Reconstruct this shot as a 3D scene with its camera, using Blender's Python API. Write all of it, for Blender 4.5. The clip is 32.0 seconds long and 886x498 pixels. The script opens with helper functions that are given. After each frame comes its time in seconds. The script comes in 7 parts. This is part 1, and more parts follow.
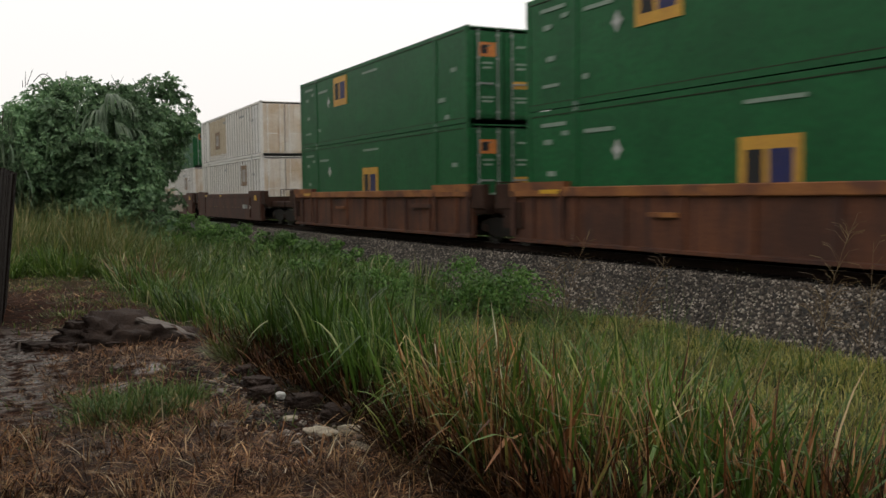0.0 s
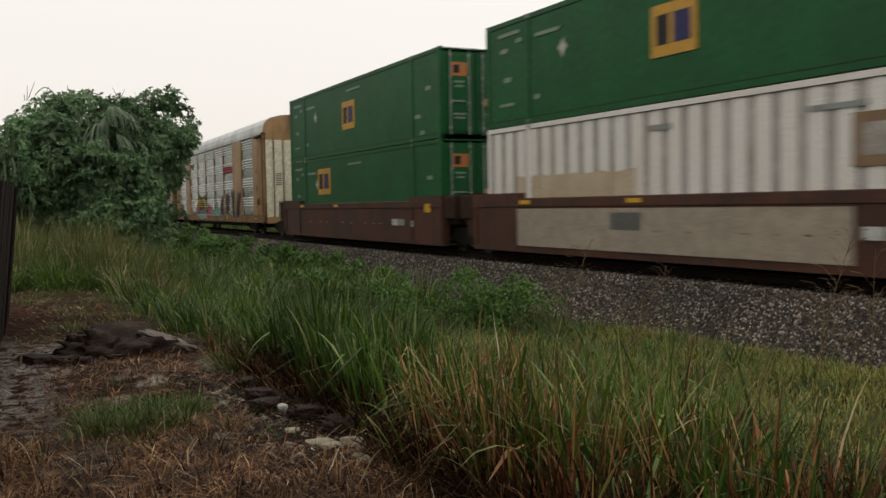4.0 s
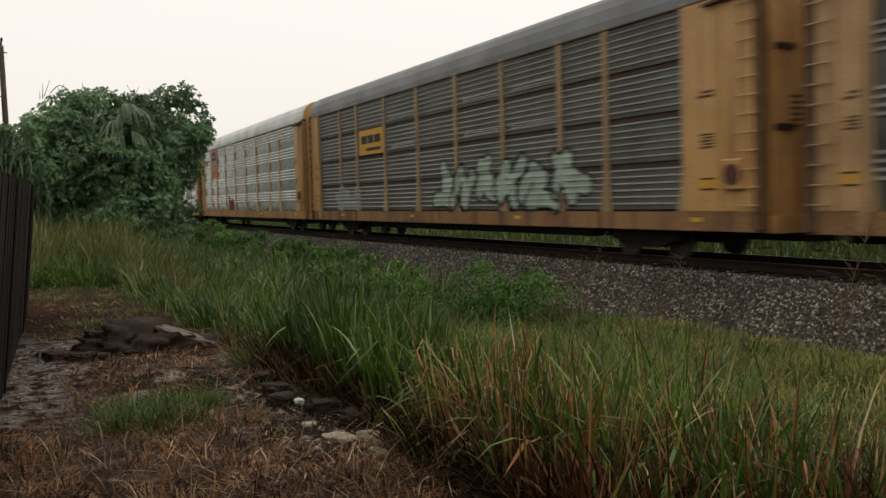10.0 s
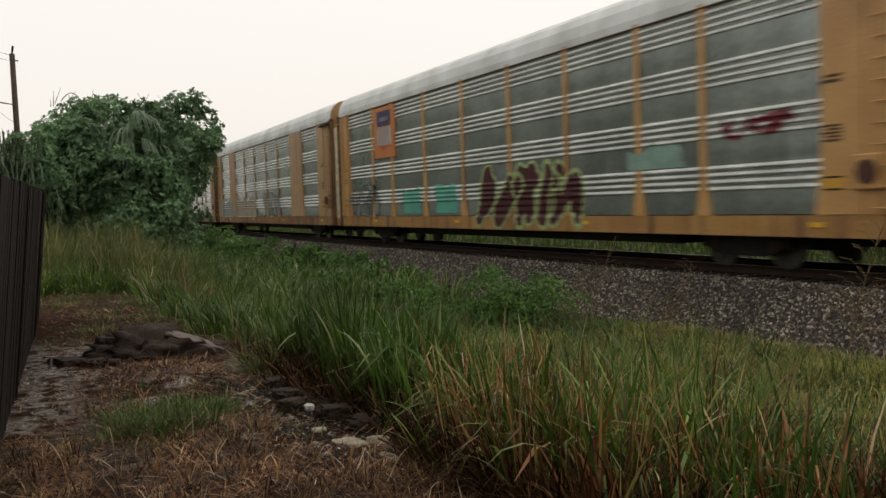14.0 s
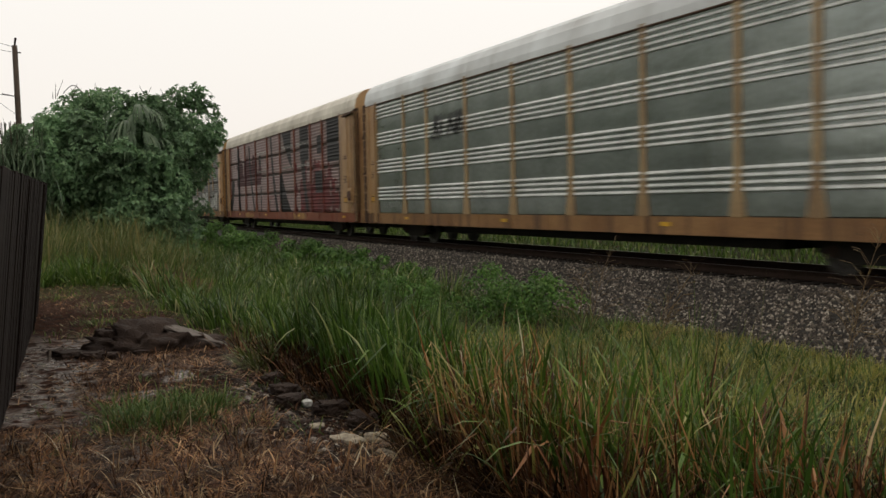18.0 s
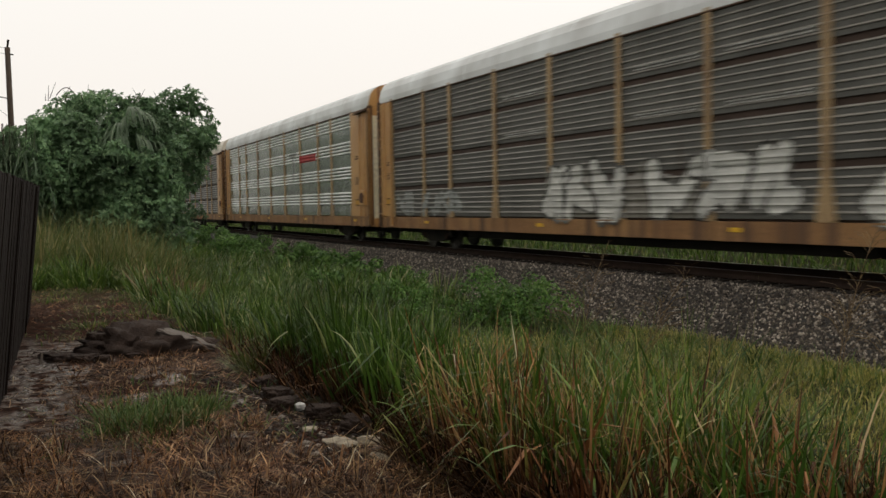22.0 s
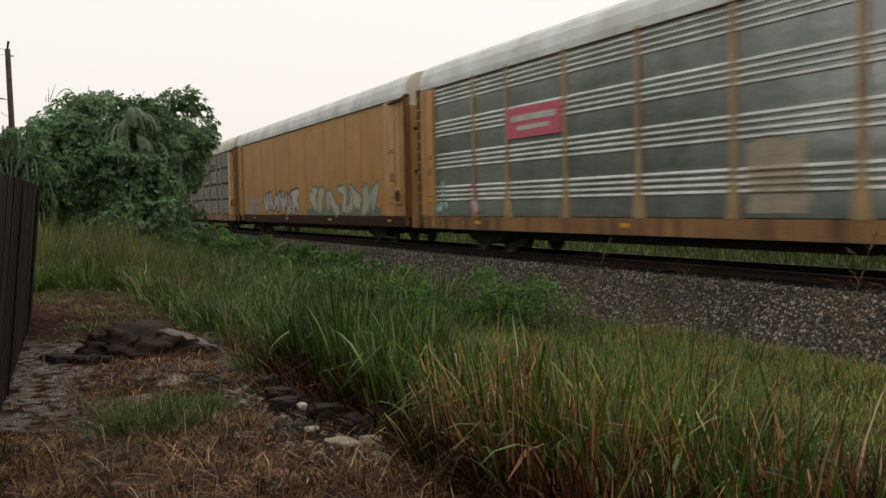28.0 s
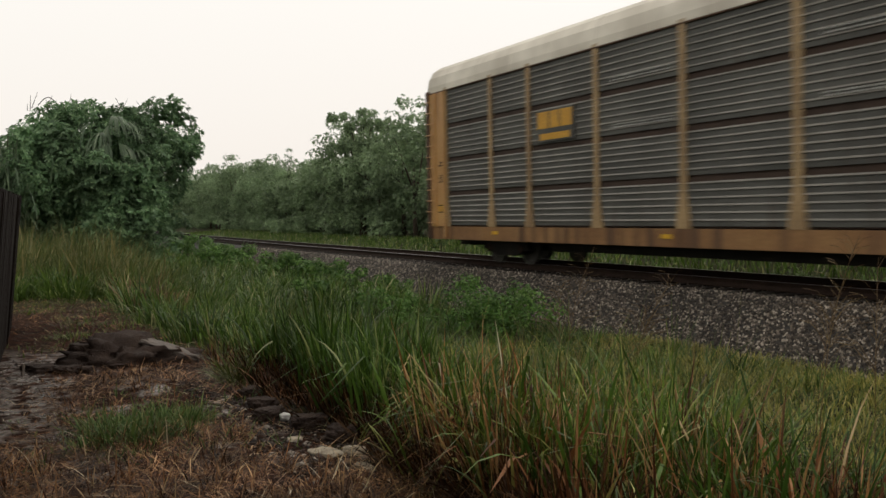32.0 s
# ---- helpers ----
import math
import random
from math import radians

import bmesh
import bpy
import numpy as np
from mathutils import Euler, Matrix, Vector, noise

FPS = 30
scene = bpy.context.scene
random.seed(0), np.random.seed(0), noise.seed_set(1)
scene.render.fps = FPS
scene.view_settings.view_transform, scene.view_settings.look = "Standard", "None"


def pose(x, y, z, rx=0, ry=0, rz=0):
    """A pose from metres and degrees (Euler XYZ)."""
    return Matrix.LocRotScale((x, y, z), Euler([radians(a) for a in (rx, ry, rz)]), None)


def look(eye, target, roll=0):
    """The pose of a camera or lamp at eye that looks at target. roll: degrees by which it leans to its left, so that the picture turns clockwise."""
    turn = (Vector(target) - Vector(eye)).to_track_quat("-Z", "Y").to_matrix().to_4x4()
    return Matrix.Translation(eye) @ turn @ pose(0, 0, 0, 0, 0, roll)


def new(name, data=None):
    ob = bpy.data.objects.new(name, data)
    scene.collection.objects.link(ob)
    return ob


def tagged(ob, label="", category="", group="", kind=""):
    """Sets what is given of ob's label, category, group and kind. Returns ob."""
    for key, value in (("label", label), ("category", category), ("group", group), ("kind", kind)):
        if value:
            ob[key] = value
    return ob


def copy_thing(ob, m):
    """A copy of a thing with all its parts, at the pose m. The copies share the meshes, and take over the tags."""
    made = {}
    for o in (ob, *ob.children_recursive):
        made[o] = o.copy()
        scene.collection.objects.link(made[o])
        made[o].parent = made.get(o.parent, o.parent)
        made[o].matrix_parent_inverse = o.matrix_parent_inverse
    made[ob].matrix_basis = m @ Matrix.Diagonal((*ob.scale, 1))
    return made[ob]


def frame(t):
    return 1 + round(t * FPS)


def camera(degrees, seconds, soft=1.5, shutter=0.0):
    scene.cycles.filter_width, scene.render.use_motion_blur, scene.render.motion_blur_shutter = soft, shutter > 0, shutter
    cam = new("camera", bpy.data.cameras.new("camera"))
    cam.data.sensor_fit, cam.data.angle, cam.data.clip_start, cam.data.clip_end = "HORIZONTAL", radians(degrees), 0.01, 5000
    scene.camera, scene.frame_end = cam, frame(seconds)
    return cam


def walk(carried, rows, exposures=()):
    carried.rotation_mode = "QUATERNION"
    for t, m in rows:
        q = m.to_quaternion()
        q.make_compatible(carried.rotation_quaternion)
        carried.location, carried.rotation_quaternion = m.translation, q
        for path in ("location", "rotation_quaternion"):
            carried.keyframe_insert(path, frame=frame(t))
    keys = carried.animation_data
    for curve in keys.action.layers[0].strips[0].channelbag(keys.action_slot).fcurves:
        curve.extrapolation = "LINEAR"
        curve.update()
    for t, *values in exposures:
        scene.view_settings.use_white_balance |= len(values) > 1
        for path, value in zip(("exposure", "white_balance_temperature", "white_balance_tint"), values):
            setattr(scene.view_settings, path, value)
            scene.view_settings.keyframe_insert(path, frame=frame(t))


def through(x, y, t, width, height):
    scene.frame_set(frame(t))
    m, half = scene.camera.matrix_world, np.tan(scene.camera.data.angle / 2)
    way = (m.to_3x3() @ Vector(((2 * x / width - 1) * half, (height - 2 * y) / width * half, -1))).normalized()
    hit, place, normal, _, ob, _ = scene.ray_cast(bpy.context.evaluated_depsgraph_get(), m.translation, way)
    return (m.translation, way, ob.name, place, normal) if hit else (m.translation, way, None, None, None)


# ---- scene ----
EYE = (0.0, 0.0, 1.46)
cam = camera(51.7, 32.0, soft=1.5, shutter=0.5)
# Seconds, degrees to the right of the track's line, degrees down, lean.
PATH = [
    (0, 27.444, 3.486, 0.705),
    (0.5, 27.269, 3.375, 0.750),
    (1, 27.185, 3.371, 0.890),
    (1.5, 27.218, 3.397, 0.884),
    (2, 27.224, 3.281, 0.899),
    (2.5, 27.476, 3.172, 0.948),
    (3, 27.660, 2.840, 0.881),
    (3.5, 27.535, 2.817, 0.934),
    (5.5, 27.001, 2.781, 1.320),
    (6, 27.093, 2.860, 1.447),
    (6.5, 27.174, 2.861, 1.396),
    (7, 27.406, 2.660, 1.272),
    (7.5, 27.280, 2.785, 1.138),
    (8, 27.206, 2.947, 1.161),
    (8.5, 26.987, 3.136, 1.374),
    (9, 26.686, 3.258, 1.605),
    (9.5, 26.577, 3.247, 1.664),
    (10, 26.442, 3.208, 1.624),
    (10.5, 26.241, 3.215, 1.590),
    (11, 26.229, 3.294, 1.658),
    (11.5, 26.299, 3.236, 1.745),
    (12, 26.432, 3.105, 1.738),
    (12.5, 26.981, 2.968, 1.667),
    (13, 26.442, 2.995, 1.747),
    (13.5, 25.996, 3.014, 1.911),
    (14, 25.865, 2.866, 1.886),
    (14.5, 25.934, 2.739, 1.640),
    (16.5, 25.770, 2.801, 1.085),
    (17, 25.753, 2.926, 1.043),
    (17.5, 25.772, 3.013, 1.112),
    (18, 25.850, 3.014, 1.111),
    (18.5, 25.920, 2.972, 1.059),
    (19, 26.018, 3.034, 1.060),
    (19.5, 26.075, 3.168, 1.193),
    (20, 26.039, 3.174, 1.288),
    (20.5, 26.161, 3.074, 1.273),
    (21, 26.249, 3.011, 1.218),
    (21.5, 26.246, 2.991, 1.180),
    (22, 26.269, 2.809, 0.957),
    (22.5, 26.327, 2.809, 1.127),
    (23, 26.332, 2.829, 1.220),
    (23.5, 26.261, 2.926, 1.254),
    (24, 26.247, 3.074, 1.232),
    (24.5, 26.246, 3.179, 1.225),
    (25, 26.198, 3.212, 1.196),
    (25.5, 26.190, 3.160, 1.202),
    (27.5, 26.112, 3.035, 1.313),
    (28, 26.202, 2.860, 1.257),
    (28.5, 26.255, 2.701, 1.256),
    (29, 26.263, 2.491, 1.293),
    (29.5, 26.311, 2.294, 1.264),
    (30, 26.400, 2.231, 1.143),
    (30.5, 26.469, 2.230, 1.102),
    (31, 26.530, 2.262, 1.159),
    (31.5, 26.799, 2.241, 1.120),
    (32, 27.223, 2.276, 1.170),
]

def aim(yaw, down, lean):
    a, b = radians(yaw), radians(down)
    way = Vector((math.sin(a) * math.cos(b), math.cos(a) * math.cos(b), -math.sin(b)))
    return look(EYE, Vector(EYE) + 10 * way, -lean)


walk(cam, [(t, aim(a, b, c)) for t, a, b, c in PATH], [(0, 0.15, 6250, 10), (1, 0.17, 6200, 10), (2, 0.12, 6100, 10), (3, 0.0, 6450, 10), (6, 0.04, 6500, 10), (32, 0.06, 6500, 10)])

# ---- light: a white overcast sky, a weak and very wide sun ----
world = bpy.data.worlds.new("overcast_sky")
scene.world = world
world.use_nodes = True
wn, wl = world.node_tree.nodes, world.node_tree.links
sky = wn.new("ShaderNodeTexSky")
sky.sky_type, sky.sun_disc = "NISHITA", False
sky.sun_elevation, sky.sun_rotation = radians(48), radians(60)
sky.dust_density, sky.air_density = 6.0, 1.0
dim = wn.new("ShaderNodeMix")
dim.data_type, dim.blend_type = "RGBA", "MULTIPLY"
dim.inputs[0].default_value = 1.0
dim.inputs[7].default_value = (0.10, 0.10, 0.10, 1)
wl.new(sky.outputs[0], dim.inputs[6])
veil = wn.new("ShaderNodeMix")
veil.data_type = "RGBA"
veil.inputs[0].default_value = 0.94
wl.new(dim.outputs[2], veil.inputs[6])
height = wn.new("ShaderNodeTexCoord")
split = wn.new("ShaderNodeSeparateXYZ")
wl.new(height.outputs["Generated"], split.inputs[0])
band = wn.new("ShaderNodeValToRGB")
band.color_ramp.elements[0].position, band.color_ramp.elements[0].color = 0.0, (0.93, 0.865, 0.80, 1)
band.color_ramp.elements[1].position, band.color_ramp.elements[1].color = 0.22, (0.99, 0.95, 0.89, 1)
zenith = band.color_ramp.elements.new(0.7)
zenith.color = (0.98, 0.925, 0.84, 1)
wl.new(split.outputs[2], band.inputs[0])
wl.new(band.outputs[0], veil.inputs[7])
wl.new(veil.outputs[2], wn["Background"].inputs[0])
wn["Background"].inputs[1].default_value = 1.0
sun = new("sun", bpy.data.lights.new("sun", "SUN"))
sun.data.energy, sun.data.angle, sun.data.color = 0.5, radians(60), (1.0, 0.96, 0.9)
sun.matrix_world = look((40, 20, 60), (0, 10, 0))


# ---- materials ----
def rgba(c):
    return (c[0], c[1], c[2], 1)


def surface(name, base, other=None, rough=0.6, metal=0.0, scale=3.0, fine=40.0, bump=0.02, rust=None, rusty=0.5, streak=0.0, spec=0.3):
    """A worn surface: base and other mixed by a broad noise, grain by a fine one, rust in spots and in runs down the wall."""
    m = bpy.data.materials.new(name)
    m.use_nodes = True
    n, l = m.node_tree.nodes, m.node_tree.links
    p = n["Principled BSDF"]
    p.inputs["Roughness"].default_value, p.inputs["Metallic"].default_value = rough, metal
    p.inputs["Specular IOR Level"].default_value = spec
    tc = n.new("ShaderNodeTexCoord")
    info = n.new("ShaderNodeObjectInfo")
    shift = n.new("ShaderNodeVectorMath")
    shift.operation = "MULTIPLY_ADD"
    shift.inputs[1].default_value = (1, 1, 1)
    comb = n.new("ShaderNodeCombineXYZ")
    far = n.new("ShaderNodeMath")
    far.operation = "MULTIPLY"
    far.inputs[1].default_value = 40.0
    l.new(info.outputs["Random"], far.inputs[0])
    l.new(far.outputs[0], comb.inputs[1])
    l.new(tc.outputs["Object"], shift.inputs[0])
    l.new(comb.outputs[0], shift.inputs[2])

    def ns(sc, detail, vec=None):
        t = n.new("ShaderNodeTexNoise")
        t.inputs["Scale"].default_value, t.inputs["Detail"].default_value = sc, detail
        l.new(vec or shift.outputs[0], t.inputs["Vector"])
        return t.outputs["Fac"]

    def mix(fac, a, b, kind="MIX"):
        x = n.new("ShaderNodeMix")
        x.data_type, x.blend_type = "RGBA", kind
        for sock, v in ((x.inputs[0], fac), (x.inputs[6], a), (x.inputs[7], b)):
            if isinstance(v, bpy.types.NodeSocket):
                l.new(v, sock)
            else:
                sock.default_value = v
        return x.outputs[2]

    def ramp(fac, a, b):
        r = n.new("ShaderNodeMapRange")
        r.inputs[1].default_value, r.inputs[2].default_value = a, b
        l.new(fac, r.inputs[0])
        return r.outputs[0]

    other = other or tuple(0.7 * v for v in base)
    broad = ns(scale, 4)
    grain = ns(fine, 3)
    col = mix(ramp(broad, 0.35, 0.65), rgba(base), rgba(other))
    col = mix(ramp(grain, 0.3, 0.75), col, (0.62, 0.6, 0.58, 1), "MULTIPLY")
    if rust:
        if streak:
            st = n.new("ShaderNodeMapping")
            st.inputs["Scale"].default_value = (6.0, 6.0, 0.35)
            l.new(shift.outputs[0], st.inputs["Vector"])
            spots = ns(streak, 5, st.outputs[0])
        else:
            spots = ns(scale * 2.2, 6)
        col = mix(ramp(spots, rusty, rusty + 0.14), col, rgba(rust))
    l.new(col, p.inputs["Base Color"])
    if bump:
        b = n.new("ShaderNodeBump")
        b.inputs["Strength"].default_value, b.inputs["Distance"].default_value = 0.6, bump
        l.new(grain, b.inputs["Height"])
        l.new(b.outputs[0], p.inputs["Normal"])
    return m


def leafy(name, stops, rough=0.55, through=0.3, patch=0.6, lo=0.65, hi=1.25, spec=0.35):
    """Leaves and blades, each island with a tone of its own."""
    m = bpy.data.materials.new(name)
    m.use_nodes = True
    n, l = m.node_tree.nodes, m.node_tree.links
    p = n["Principled BSDF"]
    p.inputs["Roughness"].default_value = rough
    p.inputs["Specular IOR Level"].default_value = spec
    g = n.new("ShaderNodeNewGeometry")
    r = n.new("ShaderNodeValToRGB")
    while len(r.color_ramp.elements) < len(stops):
        r.color_ramp.elements.new(0.5)
    for e, (at, c) in zip(r.color_ramp.elements, stops):
        e.position, e.color = at, rgba(c)
    l.new(g.outputs["Random Per Island"], r.inputs[0])
    tc = n.new("ShaderNodeTexCoord")
    t = n.new("ShaderNodeTexNoise")
    t.inputs["Scale"].default_value, t.inputs["Detail"].default_value = patch, 3
    l.new(tc.outputs["Object"], t.inputs["Vector"])
    mr = n.new("ShaderNodeMapRange")
    mr.inputs[1].default_value, mr.inputs[2].default_value, mr.inputs[3].default_value, mr.inputs[4].default_value = 0.3, 0.7, lo, hi
    l.new(t.outputs["Fac"], mr.inputs[0])
    x = n.new("ShaderNodeMix")
    x.data_type, x.blend_type = "RGBA", "MULTIPLY"
    x.inputs[0].default_value = 1.0
    l.new(r.outputs[0], x.inputs[6])
    l.new(mr.outputs[0], x.inputs[7])
    l.new(x.outputs[2], p.inputs["Base Color"])
    if through:
        tr = n.new("ShaderNodeBsdfTranslucent")
        l.new(x.outputs[2], tr.inputs[0])
        ms = n.new("ShaderNodeMixShader")
        ms.inputs[0].default_value = through
        l.new(p.outputs[0], ms.inputs[1])
        l.new(tr.outputs[0], ms.inputs[2])
        l.new(ms.outputs[0], n["Material Output"].inputs[0])
    return m


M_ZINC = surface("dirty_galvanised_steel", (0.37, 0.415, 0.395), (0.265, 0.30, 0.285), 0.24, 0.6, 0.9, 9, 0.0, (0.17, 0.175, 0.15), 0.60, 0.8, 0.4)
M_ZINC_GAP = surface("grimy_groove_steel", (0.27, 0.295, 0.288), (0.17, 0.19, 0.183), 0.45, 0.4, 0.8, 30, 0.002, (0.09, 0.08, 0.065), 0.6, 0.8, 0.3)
# Paler than the sheet: sky shine on the ribs is put in the colour.
M_ZINC_RIB = surface("sky_bright_galvanised_rib", (0.74, 0.765, 0.755), (0.54, 0.575, 0.56), 0.38, 0.35, 0.9, 9, 0.0, (0.40, 0.38, 0.34), 0.60, 0.8, 0.5)
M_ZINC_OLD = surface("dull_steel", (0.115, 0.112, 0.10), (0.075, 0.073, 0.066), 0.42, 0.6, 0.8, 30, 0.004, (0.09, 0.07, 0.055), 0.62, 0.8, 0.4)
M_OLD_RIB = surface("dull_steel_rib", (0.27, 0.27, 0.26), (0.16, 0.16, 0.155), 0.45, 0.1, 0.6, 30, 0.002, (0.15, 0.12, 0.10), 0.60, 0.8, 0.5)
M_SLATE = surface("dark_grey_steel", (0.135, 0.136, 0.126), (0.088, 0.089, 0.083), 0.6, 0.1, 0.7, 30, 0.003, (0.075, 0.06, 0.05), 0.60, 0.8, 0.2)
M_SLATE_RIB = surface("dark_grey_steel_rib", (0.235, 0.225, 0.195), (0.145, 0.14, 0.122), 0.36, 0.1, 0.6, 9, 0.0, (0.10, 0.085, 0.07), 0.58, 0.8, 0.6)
M_POST = surface("faded_tan_paint", (0.46, 0.325, 0.17), (0.33, 0.225, 0.12), 0.5, 0, 1.1, 25, 0.004, (0.16, 0.095, 0.055), 0.56, 0.7)
M_DOORWHITE = surface("rust_stained_white_door", (0.82, 0.77, 0.69), (0.66, 0.52, 0.36), 0.55, 0, 0.9, 25, 0.004, (0.34, 0.17, 0.08), 0.58, 0.5)
M_DULLGREY = surface("dull_grey_paint", (0.50, 0.48, 0.45), (0.34, 0.31, 0.28), 0.7, 0, 2, 25, 0.003)
M_YELLOW = surface("weathered_yellow_paint", (0.60, 0.35, 0.13), (0.49, 0.265, 0.095), 0.4, 0, 1.1, 25, 0.004, (0.20, 0.09, 0.04), 0.58, 0.7, 0.5)
M_GREYPOST = surface("grimy_grey_post_paint", (0.17, 0.16, 0.14), (0.11, 0.10, 0.09), 0.6, 0, 1.1, 25, 0.004, (0.11, 0.06, 0.04), 0.58, 0.7)
M_YELLOWSILL = surface("grimy_yellow_sill", (0.46, 0.26, 0.085), (0.34, 0.18, 0.065), 0.55, 0, 0.8, 20, 0.004, (0.12, 0.06, 0.035), 0.53, 0.35)
M_SILL = surface("dirty_ochre_sill", (0.34, 0.19, 0.08), (0.24, 0.125, 0.055), 0.6, 0, 0.9, 25, 0.004, (0.10, 0.055, 0.032), 0.52, 0.5)
M_DARKSILL = surface("dark_rusty_sill", (0.12, 0.065, 0.035), (0.08, 0.045, 0.028), 0.65, 0, 1.1, 25, 0.004, (0.05, 0.03, 0.02), 0.56, 0.7)
M_DARKRUST = surface("greasy_dark_rust", (0.035, 0.020, 0.015), (0.06, 0.03, 0.02), 0.75, 0, 2.0, 25, 0.005, spec=0.12)
M_SILVERGREEN = surface("silver_green_spray_paint", (0.42, 0.50, 0.43), (0.30, 0.37, 0.31), 0.6, 0, 1.5, 20, 0)
M_OCHRE = surface("faded_ochre_paint", (0.51, 0.32, 0.155), (0.39, 0.23, 0.105), 0.45, 0, 1.1, 25, 0.004, (0.18, 0.085, 0.04), 0.57, 0.7, 0.45)
M_PLAINYEL = surface("clean_yellow_paint", (0.54, 0.30, 0.085), (0.46, 0.245, 0.07), 0.5, 0, 0.8, 25, 0.003, (0.28, 0.15, 0.06), 0.62, 0.7)
M_ROOF = surface("pale_roof_paint", (0.74, 0.78, 0.79), (0.70, 0.735, 0.745), 0.5, 0.1, 0.12, 0.7, 0.0, (0.60, 0.61, 0.61), 0.66)
M_ROOF_GREY = surface("grey_roof_paint", (0.23, 0.24, 0.25), (0.18, 0.19, 0.20), 0.55, 0.1, 0.12, 0.7, 0.0, (0.20, 0.18, 0.16), 0.64)
M_ROOF_CREAM = surface("cream_roof_paint", (0.78, 0.74, 0.64), (0.68, 0.64, 0.55), 0.55, 0, 0.12, 0.7, 0.0, (0.60, 0.56, 0.49), 0.66)
M_WHITE = surface("dirty_cream_paint", (0.93, 0.90, 0.70), (0.85, 0.81, 0.61), 0.5, 0, 1.5, 9, 0.0, (0.56, 0.48, 0.33), 0.68, 0.8)
M_BOXWHITE = surface("worn_white_container_paint", (0.88, 0.87, 0.85), (0.82, 0.78, 0.72), 0.5, 0, 0.3, 25, 0.004, (0.52, 0.40, 0.28), 0.66, 0.6)
M_TAN = surface("sun_bleached_tan_paint", (0.60, 0.51, 0.37), (0.52, 0.42, 0.29), 0.6, 0, 1.5, 25, 0.003)
M_GREEN = surface("dark_green_container_paint", (0.010, 0.116, 0.032), (0.008, 0.092, 0.026), 0.5, 0, 0.7, 9, 0.0, (0.02, 0.10, 0.04), 0.70, 0.6, 0.26)
M_RUST = surface("rusty_orange_brown_paint", (0.155, 0.058, 0.027), (0.07, 0.030, 0.019), 0.7, 0, 0.7, 20, 0.006, (0.05, 0.025, 0.02), 0.50, 0.7)
M_BROWN = surface("brown_oxide_paint", (0.108, 0.043, 0.025), (0.066, 0.029, 0.020), 0.65, 0, 0.8, 20, 0.005, (0.045, 0.026, 0.022), 0.52, 0.7)
M_RUSTTOP = surface("orange_top_rail", (0.38, 0.155, 0.043), (0.20, 0.075, 0.03), 0.65, 0, 0.8, 20, 0.004, (0.11, 0.045, 0.026), 0.53)
M_DARK = surface("greasy_black_iron", (0.012, 0.011, 0.010), (0.022, 0.018, 0.014), 0.7, 0.0, 3, 30, 0.006, spec=0.12)
M_FADED = surface("faded_white_lettering", (0.30, 0.37, 0.31), (0.20, 0.29, 0.22), 0.6, 0, 9.0, 20, 0)
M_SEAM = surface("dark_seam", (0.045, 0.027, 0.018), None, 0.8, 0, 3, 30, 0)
M_STEEL = surface("worn_wheel_tread", (0.10, 0.095, 0.09), (0.05, 0.045, 0.04), 0.5, 0.4, 3, 30, 0)
M_REFLECT = surface("yellow_reflector", (0.80, 0.48, 0.04), (0.7, 0.4, 0.04), 0.4, 0, 3, 30, 0)
M_SIGNYEL = surface("yellow_sign_paint", (0.66, 0.37, 0.05), (0.58, 0.31, 0.05), 0.5, 0, 2, 25, 0.002)
M_SIGNORA = surface("orange_sign_paint", (0.62, 0.22, 0.05), (0.55, 0.19, 0.05), 0.5, 0, 2, 25, 0.002)
M_NAVY = surface("navy_paint", (0.02, 0.025, 0.12), (0.03, 0.03, 0.10), 0.5, 0, 3, 30, 0)
M_BLACK = surface("black_paint", (0.012, 0.012, 0.014), (0.02, 0.02, 0.022), 0.6, 0, 3, 30, 0)
M_SPRAYWHITE = surface("white_spray_paint", (0.62, 0.63, 0.60), (0.45, 0.46, 0.44), 0.6, 0, 2.5, 20, 0)
M_SPRAYGREY = surface("grey_spray_paint", (0.34, 0.36, 0.35), (0.26, 0.28, 0.27), 0.6, 0, 2.5, 20, 0)
M_TEAL = surface("teal_spray_paint", (0.12, 0.46, 0.36), (0.10, 0.36, 0.29), 0.6, 0, 2.5, 20, 0)
M_PINK = surface("pink_paint", (0.66, 0.12, 0.20), (0.58, 0.14, 0.20), 0.6, 0, 2.5, 20, 0)
M_DULLRED = surface("faded_red_spray_paint", (0.19, 0.028, 0.028), (0.11, 0.026, 0.026), 0.6, 0, 0.8, 20, 0, (0.07, 0.03, 0.03), 0.55)
M_RED = surface("red_paint", (0.42, 0.03, 0.03), (0.34, 0.03, 0.03), 0.6, 0, 2.5, 20, 0)
M_MAROON = surface("maroon_spray_paint", (0.075, 0.014, 0.02), (0.055, 0.012, 0.016), 0.6, 0, 2.5, 20, 0)
M_CRIMSON = surface("dull_red_spray_paint", (0.15, 0.085, 0.082), (0.17, 0.042, 0.042), 0.34, 0.1, 0.35, 3, 0, (0.10, 0.062, 0.055), 0.58, 0, 0.5)
M_REDPOST = surface("red_oversprayed_post", (0.27, 0.085, 0.04), (0.20, 0.055, 0.03), 0.55, 0, 0.9, 25, 0.004, (0.13, 0.04, 0.025), 0.56, 0.7)
M_CRIMSON_RIB = surface("red_sprayed_rib", (0.32, 0.245, 0.23), (0.28, 0.125, 0.12), 0.36, 0.1, 0.5, 3, 0, (0.20, 0.13, 0.11), 0.58, 0, 0.6)
